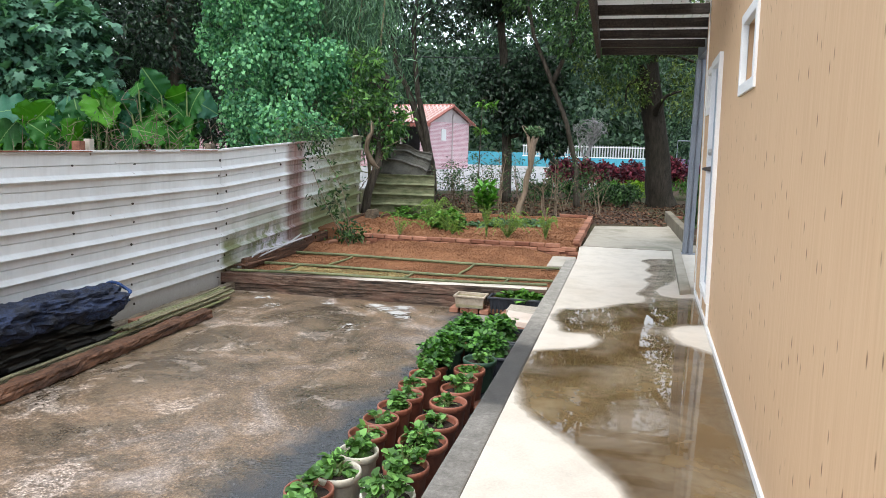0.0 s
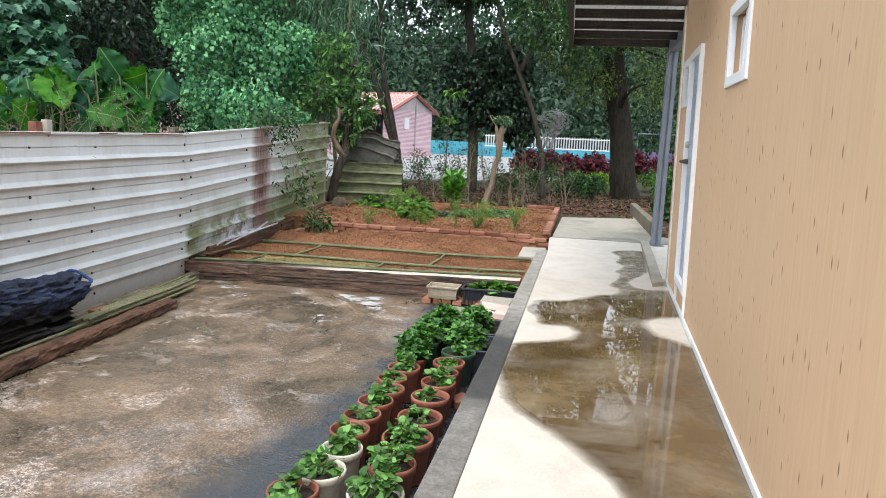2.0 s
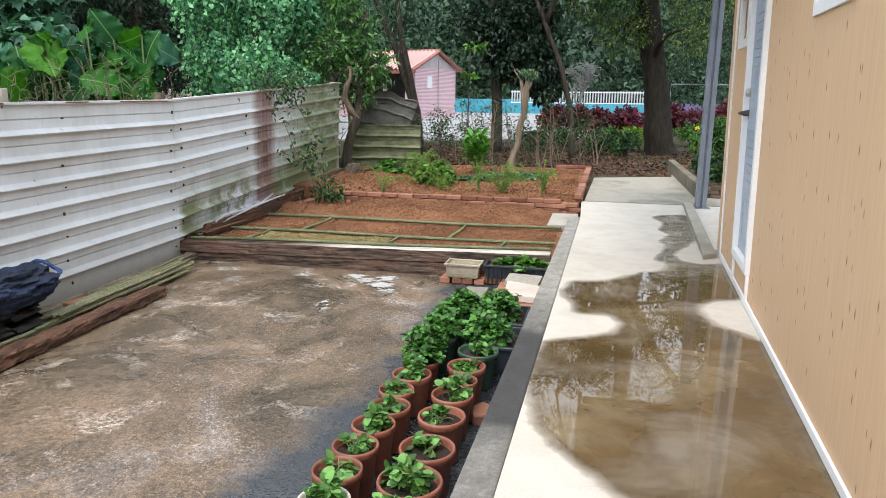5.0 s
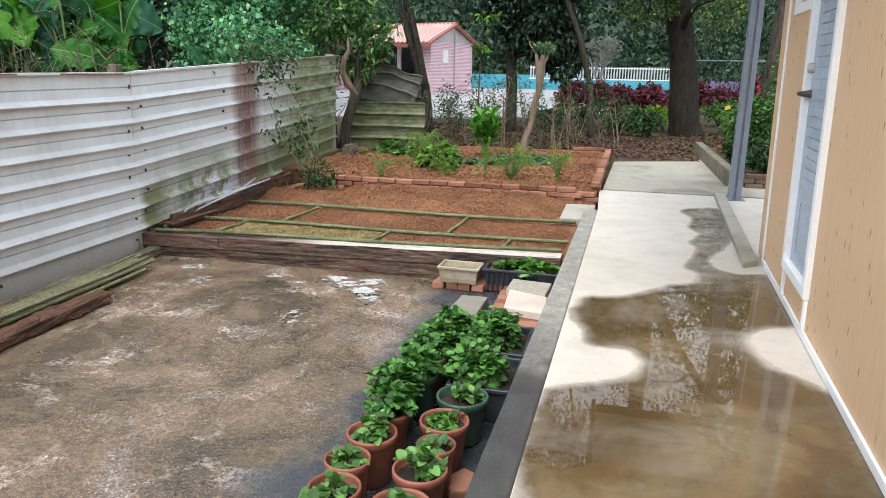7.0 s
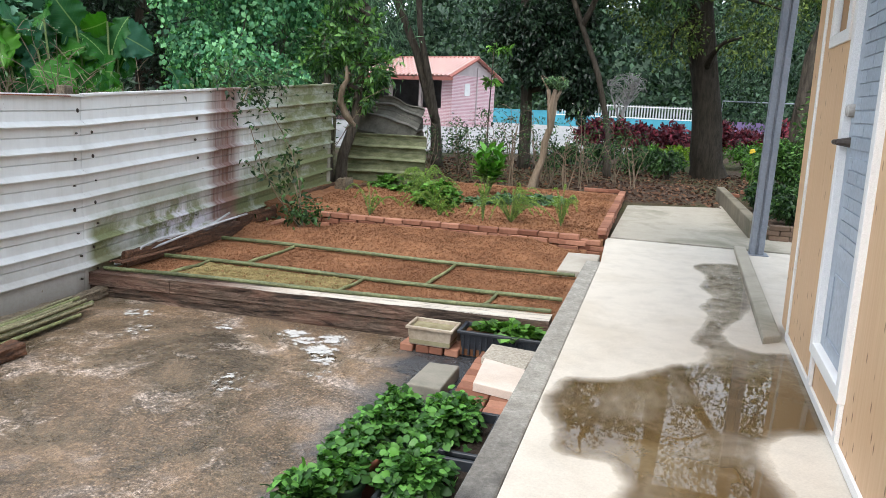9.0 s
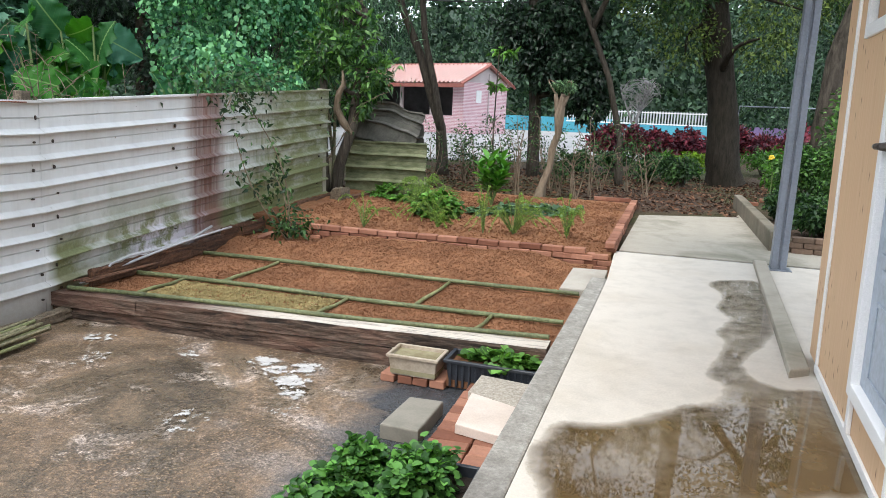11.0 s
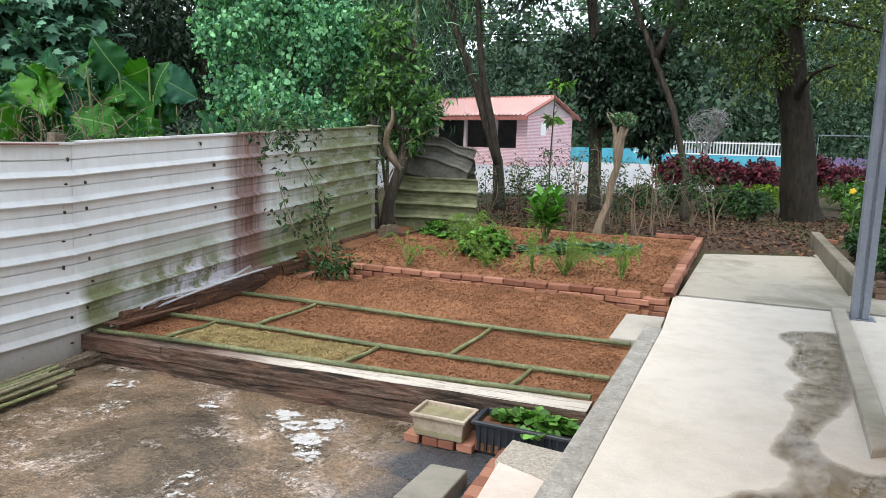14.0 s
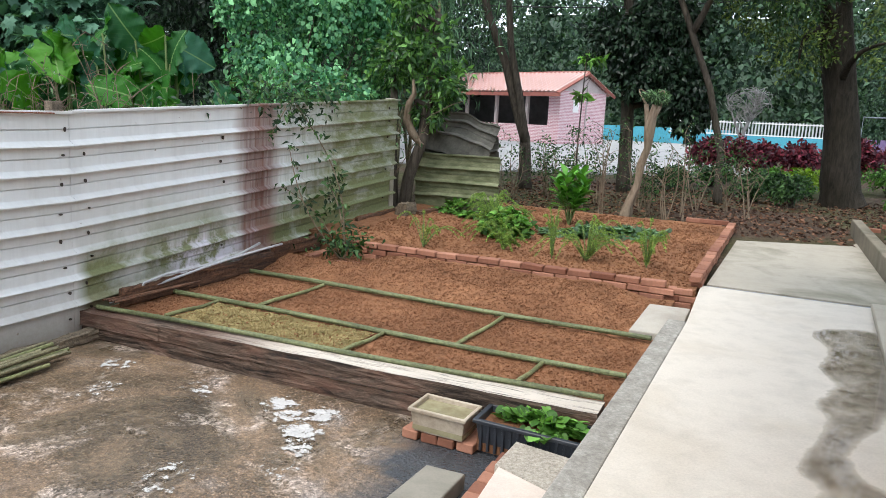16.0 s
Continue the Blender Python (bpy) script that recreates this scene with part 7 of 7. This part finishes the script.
def dry_weed(seed, x, y, h, n):
    """A tangle of leafless stalks with short side twigs and a few grey leaves."""
    rng = random.Random(seed)
    w = new("dry_weed")
    tagged(w, "tangle of dry tan stalks among the elephant ears", "weeds", "weeds behind the fence")
    bm, tips_ = bmesh.new(), []
    for _ in range(n):
        p = Vector((x + rng.gauss(0, 0.25), y + rng.gauss(0, 0.2), -0.4))
        q = p + Vector((rng.gauss(0, 0.45), rng.gauss(0, 0.3), h * rng.uniform(0.6, 1.0) + 0.4))
        pts = sweep(p, q, (rng.gauss(0, 0.15), rng.gauss(0, 0.1), 0), 7)
        tube(pts, [0.008, 0.008, 0.007, 0.006, 0.006, 0.005, 0.004, 0.002], 5, bm)
        for k in (4, 5, 6, 7):
            for _ in range(2):
                t_ = Vector(pts[k]) + Vector((rng.gauss(0, 0.16), rng.gauss(0, 0.12), rng.uniform(-0.12, 0.2)))
                tube([pts[k], Vector(pts[k]).lerp(t_, 0.5) + Vector((0, 0, 0.02)), t_], [0.005, 0.004, 0.002], 4, bm)
                tips_.append(tuple(t_))
    part("stalk_tangle", bm, DRY, w, "dry tan stalks")
    r2 = np.random.default_rng(seed)
    tp = np.array(tips_)[r2.integers(len(tips_), size=n * 16)] + r2.normal(size=(n * 16, 3)) * 0.05
    part("leaves", bmesh.new(), LEAF_DULL, w).data = leaf_mesh("leaves", tp, r2.normal(size=tp.shape) - np.array([0, 0, 0.5]), 0.07 * r2.uniform(0.5, 1.2, len(tp)), LEAF_DULL, 0.35, rng=r2)


for i, (x, y, h, n) in enumerate(((-7.6, 10.2, 1.75, 9), (-7.1, 10.4, 2.0, 11), (-6.7, 10.5, 1.7, 9), (-8.2, 10.0, 1.5, 8), (-6.2, 10.6, 1.5, 7), (-8.9, 9.9, 1.6, 6))):
    dry_weed(320 + i, x, y, h, n)
# straw-coloured dead vines hanging over the fence's far end
for i, (x, y, h) in enumerate(((-5.3, 12.9, 1.75), (-5.0, 12.6, 1.6))):
    dry_weed(340 + i, x, y, h, 10)

# bamboo with narrow drooping leaves
bam = new("bamboo_clump")
tagged(bam, "clump of green bamboo with narrow drooping leaves", "bamboo")
rng_b = random.Random(12)
tips = []
for i in range(10):
    x, y = -5.5 + rng_b.uniform(-0.6, 0.7), 14.7 + rng_b.uniform(-0.4, 0.6)
    pts = sweep((x, y, -0.3), (x + rng_b.uniform(-0.9, 1.1), y + rng_b.uniform(-0.8, 0.3), 4.6 + rng_b.uniform(-0.6, 1.5)), (0, 0, 0.3), 10)
    part("culm", tube(pts, [0.035 - 0.0025 * k for k in range(11)], 7), BAMBOO_OLD, bam)
    tips += pts[4:]

rb2 = np.random.default_rng(13)
bp = np.array([tuple(tips[k]) for k in rb2.integers(len(tips), size=13000)]) + rb2.normal(size=(13000, 3)) * np.array([0.38, 0.38, 0.34])
bw = rb2.normal(size=(13000, 3)) * 0.5
bw[:, 2] -= 0.8
LEAF_BAM = leafy("bamboo_leaves", (0.05, 0.125, 0.07), (0.16, 0.29, 0.17), 0.45)
part("leaves", bmesh.new(), LEAF_BAM, bam).data = leaf_mesh("leaves", bp, bw, 0.24 * rb2.uniform(0.6, 1.2, 13000), LEAF_BAM, 0.10, 0.1, rb2)

# elephant-ear plants


def ear_leaf(size, seed, ripple=0.075):
    """A large heart-shaped leaf blade with ribs, rippled edge and a drooping tip."""
    bm = bmesh.new()
    nu, nv_ = 24, 8
    rows = []
    for i in range(nu + 1):
        u = i / nu
        w = 0.47 * math.sin(math.pi * min(1, u * 0.90 + 0.10)) ** 0.62 * (1.12 - 0.22 * u)
        row = []
        for j in range(-nv_, nv_ + 1):
            q = j / nv_
            back = -0.17 * abs(q) ** 1.2 * (1 - u) + 0.025 * math.sin(j * 2.1 + seed) * abs(q)
            z = 0.16 * abs(q) * w + ripple * abs(q) ** 2 * math.sin(u * 21 + seed + (1.7 if j > 0 else 0)) - 0.28 * (u - 0.3) ** 2 + 0.012 * math.sin((u * 1.0 + abs(q) * 0.35) * 50)
            row.append(bm.verts.new(((u + back) * size, q * w * (1 + 0.075 * math.sin(i * 2.6 + seed * 2.3) * abs(q) ** 4) * size, z * size)))
        rows.append(row)
    for a, b in zip(rows, rows[1:]):
        for k in range(2 * nv_):
            bm.faces.new((a[k], b[k], b[k + 1], a[k + 1]))
    return bm


def ear_material():
    m, nt, ln, b = mat("elephant_ear_leaf", 0.5, 0, 0.15)
    v_ = coords(nt, ln)
    oi = nt.new("ShaderNodeObjectInfo")
    # sky gloss painted as the bluish first stop, backlight as the yellow-green last
    c = ramp(nt, ln, oi.outputs["Random"], [(0.0, (0.040, 0.135, 0.085)), (0.35, (0.020, 0.090, 0.022)), (0.7, (0.034, 0.15, 0.014)), (1.0, (0.060, 0.20, 0.016))])
    c = mixed(nt, ln, 0.6, c, ramp(nt, ln, noise_of(nt, ln, v_, 7, 5), [(0.3, 0.6), (0.7, 1.1)]), "MULTIPLY")
    sp, ab, ma, si = nt.new("ShaderNodeSeparateXYZ"), nt.new("ShaderNodeMath"), nt.new("ShaderNodeMath"), nt.new("ShaderNodeMath")
    ln.new(v_, sp.inputs[0])
    ab.operation, ma.operation, si.operation = "ABSOLUTE", "MULTIPLY_ADD", "SINE"
    ln.new(sp.outputs[1], ab.inputs[0])
    ln.new(ab.outputs[0], ma.inputs[0])
    ma.inputs[1].default_value = -0.75
    ln.new(sp.outputs[0], ma.inputs[2])
    mu = nt.new("ShaderNodeMath")
    mu.operation = "MULTIPLY"
    ln.new(ma.outputs[0], mu.inputs[0])
    mu.inputs[1].default_value = 95
    ln.new(mu.outputs[0], si.inputs[0])
    c = mixed(nt, ln, ramp(nt, ln, si.outputs[0], [(0.90, 0.0), (1.0, 0.07)]), c, (0.16, 0.28, 0.10))
    c = mixed(nt, ln, ramp(nt, ln, ab.outputs[0], [(0.004, 0.6), (0.012, 0.0)]), c, (0.20, 0.32, 0.12))
    bump(nt, ln, b, noise_of(nt, ln, v_, 30, 4), 0.25, 0.01)
    ln.new(c, b.inputs["Base Color"])
    t = nt.new("ShaderNodeBsdfTranslucent")
    ln.new(mixed(nt, ln, 1.0, c, (1.5, 1.6, 0.5), "MULTIPLY"), t.inputs[0])
    s = nt.new("ShaderNodeMixShader")
    s.inputs[0].default_value = 0.25
    ln.new(b.outputs[0], s.inputs[1])
    ln.new(t.outputs[0], s.inputs[2])
    ln.new(s.outputs[0], nt["Material Output"].inputs[0])
    return m


EAR = ear_material()
re_ = random.Random(21)
for i, (x, y, top, n, big) in enumerate(((-10.6, 11.0, 1.95, 6, 0.66), (-9.9, 11.3, 1.95, 6, 0.66), (-9.3, 10.7, 1.85, 6, 0.64), (-8.8, 11.0, 2.05, 7, 0.62), (-8.35, 10.7, 2.2, 7, 0.56), (-8.2, 11.5, 2.1, 5, 0.52), (-7.75, 11.2, 2.1, 6, 0.58),
                                    (-7.25, 11.3, 2.5, 1, 0.66), (-7.15, 11.3, 2.25, 7, 0.52), (-6.95, 10.9, 1.7, 6, 0.45), (-8.0, 10.9, 2.2, 7, 0.50), (-7.6, 11.0, 2.35, 6, 0.52), (-8.8, 10.4, 1.7, 6, 0.5), (-5.5, 10.4, 1.6, 1, 0.52), (-9.0, 12.2, 2.05, 4, 0.55))):
    e = new("elephant_ear_plant")
    tagged(e, "elephant-ear plant with huge upright green leaves", "plant", "elephant ears behind the fence")
    e.matrix_basis = pose(x, y, -0.35)
    for k in range(n + 2 if n > 1 else 1):
        a = re_.uniform(0, 6.28)
        size = big * re_.uniform(0.75, 1.2)
        h = (top + 0.35) * (1.0 if k == 0 else re_.uniform(0.72, 0.98))
        facing = Vector((0.45 + re_.gauss(0, 0.75), -0.55 + re_.gauss(0, 0.65), 0.4 + re_.gauss(0, 0.5))).normalized()
        rise = Vector((re_.gauss(0, 0.8), re_.gauss(0, 0.4), 1.0 if k % 3 == 0 else re_.uniform(-0.7, 0.9)))
        along = (rise - facing * rise.dot(facing)).normalized()
        side = facing.cross(along)
        tip = Vector((math.cos(a) * 0.22, math.sin(a) * 0.22, h - max(0.0, along.z) * size))
        st = part("stalk", tube(sweep((0.02 * k, 0, 0), tip, (0, 0, 0.1), 6), [0.028, 0.026, 0.023, 0.02, 0.017, 0.014, 0.012], 7), STEM, e)
        lf = part("leaf", ear_leaf(size, k + i), EAR, st, smooth=True)
        lf.matrix_basis = Matrix.Translation(tip) @ Matrix((along, side, facing)).transposed().to_4x4()

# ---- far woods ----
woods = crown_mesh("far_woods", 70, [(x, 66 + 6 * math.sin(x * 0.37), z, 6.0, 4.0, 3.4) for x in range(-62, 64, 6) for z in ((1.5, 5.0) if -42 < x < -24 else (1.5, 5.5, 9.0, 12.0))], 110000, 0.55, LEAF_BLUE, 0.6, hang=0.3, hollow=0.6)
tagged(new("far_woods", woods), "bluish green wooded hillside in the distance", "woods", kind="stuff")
woods2 = crown_mesh("near_woods", 71, [(-22 + 3.2 * math.sin(k * 1.9), 12 + 4.6 * k, 2.0 + 4.0 * (j), 3.0, 3.0, 2.5) for k in range(9) for j in range(3)], 50000, 0.34, LEAF_DARK, 0.5, hollow=0.6)
tagged(new("left_woods", woods2), "dense dark green woods beyond the fence", "woods", kind="stuff")
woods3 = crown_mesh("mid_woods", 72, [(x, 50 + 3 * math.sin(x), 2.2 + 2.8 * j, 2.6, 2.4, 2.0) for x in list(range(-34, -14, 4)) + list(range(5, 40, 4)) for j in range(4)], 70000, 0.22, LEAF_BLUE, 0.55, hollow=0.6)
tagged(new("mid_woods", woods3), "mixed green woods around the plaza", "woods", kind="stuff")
woods4 = crown_mesh("high_crowns", 73, [(x + 1.5 * math.sin(x * 2.2), 31 + 4 * math.sin(x * 0.9), 8.2 + 1.4 * math.sin(x * 1.3), 3.0, 3.0, 2.1) for x in range(-20, 19, 4)], 30000, 0.24, LEAF_MID, 0.5, hollow=0.4)
tagged(new("high_crowns", woods4), "high leafy crowns of trees round the plaza", "woods", kind="stuff")
hill = [(x, 85 + 5 * math.sin(x * 0.05), -1) for x in range(-240, 241, 10)]
hv, hf = [], []
for k, (x, y, z) in enumerate(hill):
    low = 0.45 if -65 < x < -32 else 1.0
    hv += [(x, y, -1), (x, y + 4, low * (9 + 2 * noise.noise((x * 0.05, 0, 0)))), (x, y + 14, low * (14 + 3 * noise.noise((x * 0.03, 1, 0))))]
hf = [(3 * k + j, 3 * k + 3 + j, 3 * k + 4 + j, 3 * k + 1 + j) for k in range(len(hill) - 1) for j in range(2)]
HILL = grainy("dark_wooded_slope", (0.018, 0.035, 0.022), (0.05, 0.085, 0.05), 0.25, 1.5, 0.95, 0.5, dist=0.5)
tagged(new("backdrop_hill", mesh_of("backdrop_hill", hv, hf, HILL, True)), "dark wooded hillside closing the view", "hill", kind="structure")

# ---- planting in the raised bed ----


def fern(seed, x, y, z, n, length, label, lean=0.5, material=None):
    """Feathery fronds: a curved rib with many fine leaflets."""
    rng = random.Random(seed)
    f_ = new("feathery_plant")
    tagged(f_, label, "plant", "feathery plants in the bed")
    f_.matrix_basis = pose(x, y, z)
    ribs, P, W = bmesh.new(), [], []
    for i in range(n):
        a, l = rng.uniform(0, 6.28), length * rng.uniform(0.6, 1.1)
        out = rng.uniform(0.35, 1.1) * lean
        e = Vector((math.cos(a) * l * out, math.sin(a) * l * out, l * max(0.15, 1 - out) + rng.uniform(-0.02, 0.05)))
        pts = sweep((0, 0, 0), e, (0, 0, l * 0.34), 7)
        tube(pts, [0.004, 0.0038, 0.0035, 0.003, 0.0026, 0.002, 0.0016, 0.001], 4, ribs)
        for k in range(420):
            t_ = 0.06 + 0.94 * k / 420
            j = min(6, int(t_ * 7))
            p = Vector(pts[j]).lerp(Vector(pts[j + 1]), t_ * 7 - j)
            P.append(p)
            W.append(Vector((rng.gauss(0, 1), rng.gauss(0, 1), rng.gauss(0.2, 1))) + (e.normalized() * 0.5))
    st = part("fronds", ribs, STEM, f_)
    rr = np.random.default_rng(seed)
    lf = new("frond_foliage", leaf_mesh("frond_foliage", np.array([tuple(p) for p in P]), np.array([tuple(w) for w in W]), 0.022 * rr.uniform(0.6, 1.2, len(P)), material or LEAF_FEATHER, 0.13, 0.1, rr))
    lf.parent = st


LEAF_FEATHER = leafy("feathery_yellow_green", (0.15, 0.28, 0.05), (0.32, 0.46, 0.10), 0.6)
FL = "feathery light-green plant in red soil"
for i, (x, y, n, l, le) in enumerate(((-1.80, 11.05, 7, 0.60, 0.35), (-1.50, 11.2, 20, 0.66, 0.95), (-0.93, 11.25, 11, 0.56, 0.65), (-3.15, 10.95, 7, 0.55, 1.0), (-2.38, 11.25, 12, 0.26, 0.9), (-2.88, 12.1, 38, 0.62, 0.85), (-2.55, 11.6, 12, 0.48, 0.9))):
    fern(400 + i, x, y, upper_height(x, y), int(n * 1.5), l, FL, le)
for i, (x, y, r, n, s, h) in enumerate(((-1.75, 12.6, 0.42, 260, 0.065, 0.07), (-1.30, 12.8, 0.45, 280, 0.065, 0.07), (-2.05, 12.4, 0.34, 200, 0.065, 0.07), (-3.75, 13.0, 0.38, 210, 0.065, 0.10), (-2.8, 12.5, 0.42, 300, 0.07, 0.18), (-2.6, 11.9, 0.32, 260, 0.07, 0.20), (-3.3, 12.9, 0.3, 160, 0.06, 0.1))):
    o = new("ground_cover", bush_mesh("ground_cover", 420 + i, n * 2, (0, 0, h * 0.5, r, r * 0.8, h), s, LEAF_DULL if i < 3 else LEAF_FRESH))
    o.location = (x, y, upper_height(x, y))
    tagged(o, "low spreading green leaves on the raised bed", "plant", "ground cover")
bl = new("broadleaf_plant")
tagged(bl, "glossy broad-leaved plant in the raised bed", "plant")
bl.matrix_basis = pose(-2.22, 13.2, 0.04)
bst = bmesh.new()
BP, BW, BU = [], [], []
for i in range(9):
    a = i * 0.9
    e = Vector((0.17 * math.cos(a), 0.17 * math.sin(a), 0.42 + 0.11 * (i % 3)))
    tube(sweep((0, 0, 0), e, (0, 0, 0.03), 5), [0.012, 0.011, 0.010, 0.009, 0.007, 0.005], 6, bst)
    for k in range(13):
        b_ = k * 2.4 + i
        BP.append(tuple(e * (0.45 + 0.55 * k / 12)))
        BW.append((math.cos(b_), math.sin(b_), 0.25 + 0.07 * k))
        BU.append((-math.cos(b_) * 0.4, -math.sin(b_) * 0.4, 1))
bs = part("stem_frame", bst, STEM, bl)
LEAF_GLOSS = leafy("glossy_bright_leaves", (0.07, 0.22, 0.03), (0.14, 0.37, 0.06), 0.3)
lf = new("leaves", heart_leaves("leaves", np.array(BP), np.array(BW), np.array(BU), np.full(len(BP), 0.21), LEAF_GLOSS, 0.25, OBLONG))
lf.parent = bs

# climbing plant on the fence
cl = new("climbing_plant")
tagged(cl, "straggling climber rooted in the brick pit, leaning on the fence", "climbing plant")
cst = bmesh.new()
CP = []
rc = random.Random(31)
for i, (p, q, bend) in enumerate((((-3.75, 10.35, -0.12), (-4.20, 9.95, 0.62), (0.05, 0, 0.1)), ((-3.72, 10.3, -0.12), (-4.26, 10.2, 1.45), (0.1, 0.2, 0.0)), ((-3.70, 10.33, -0.12), (-4.24, 10.75, 0.62), (0.05, 0, 0.1)), ((-3.72, 10.3, -0.12), (-4.22, 10.1, 1.0), (0.06, -0.25, 0)), ((-4.26, 10.2, 1.45), (-4.27, 9.85, 1.05), (0.06, 0, 0.1)))):
    pts = sweep(p, q, bend, 9)
    tube(pts, [0.010 - 0.0007 * k for k in range(10)], 5, cst)
    CP += [pt + Vector((rc.uniform(0, 0.06), rc.uniform(-0.06, 0.06), rc.uniform(-0.05, 0.05))) for pt in pts[2:] for _ in range(5 if i != 1 else 8)]
for _ in range(240):
    CP.append(Vector((-3.70 + rc.gauss(0, 0.13), 10.28 + rc.gauss(0, 0.13), -0.02 + abs(rc.gauss(0, 0.12)))))
for _ in range(70):
    CP.append(Vector((-4.16 + rc.uniform(-0.05, 0.06), 10.72 + rc.gauss(0, 0.08), 0.5 + rc.gauss(0, 0.14))))
for _ in range(620):
    dy_ = rc.gauss(0, 0.5)
    CP.append(Vector((-4.33 + rc.uniform(-0.25, 0.12), 10.35 + dy_, 1.40 + 0.05 * dy_ + rc.gauss(0.08, 0.12))))
for _ in range(36):
    CP.append(Vector((-4.24 + rc.uniform(-0.03, 0.04), 10.25 + rc.gauss(0, 0.12), 1.35 - abs(rc.gauss(0, 0.22)))))
cs = part("vine_frame", cst, BARK_PALE, cl, "pale woody stems")
rcn = np.random.default_rng(6)
cp = np.array([tuple(p) for p in CP])
cw = rcn.normal(size=cp.shape) + np.array([0.5, 0, -0.5])
lf = new("leaves", leaf_mesh("leaves", cp, cw, 0.08 * rcn.uniform(0.6, 1.2, len(cp)), LEAF_MID, 0.42, 0.2, rcn))
lf.parent = cs

# overhead cables
CABLE = grainy("black_cable", (0.012, 0.012, 0.012), (0.02, 0.02, 0.02), 5, 20, 0.6, 0)
thing("overhead_cable", tube(sweep((-9.5, 22, 4.3), (8, 23, 5.6), (0, 0, -0.75), 20), [0.014] * 21, 6), CABLE, "thin black cable hanging between the trees", "cable", "overhead cables")
thing("overhead_cable", tube(sweep((-9.5, 23, 4.9), (8, 24, 6.6), (0, 0, -0.7), 20), [0.014] * 21, 6), CABLE, "thin black cable hanging between the trees", "cable", "overhead cables")

# fallen leaves
LITTER = leafy("dry_fallen_leaves", (0.06, 0.03, 0.02), (0.20, 0.105, 0.065), 0.9, through_light=0.05)
rl = np.random.default_rng(17)
lx, ly = rl.uniform(-5.0, 4.5, 9000), rl.uniform(14.2, 20.5, 9000)
keep = ~((lx > -4.4) & (lx < -0.35) & (ly < 14.75)) & ~((lx > -0.4) & (lx < 1.0) & (ly < 14.0 + rl.uniform(-1.5, 0.3, 9000))) & ~((lx > 1.05) & (ly < 15.5))
lp = np.stack([lx, ly, np.array([max(0.004, ground_height(a, b) + 0.012) for a, b in zip(lx, ly)])], 1)[keep]
lw = rl.normal(size=lp.shape) * np.array([1, 1, 0.15])
tagged(new("leaf_litter", leaf_mesh("leaf_litter", lp, lw, 0.075 * rl.uniform(0.5, 1.3, len(lp)), LITTER, 0.45, 0.3, rl)), "dry brown fallen leaves under the trees", "leaf litter", kind="stuff")
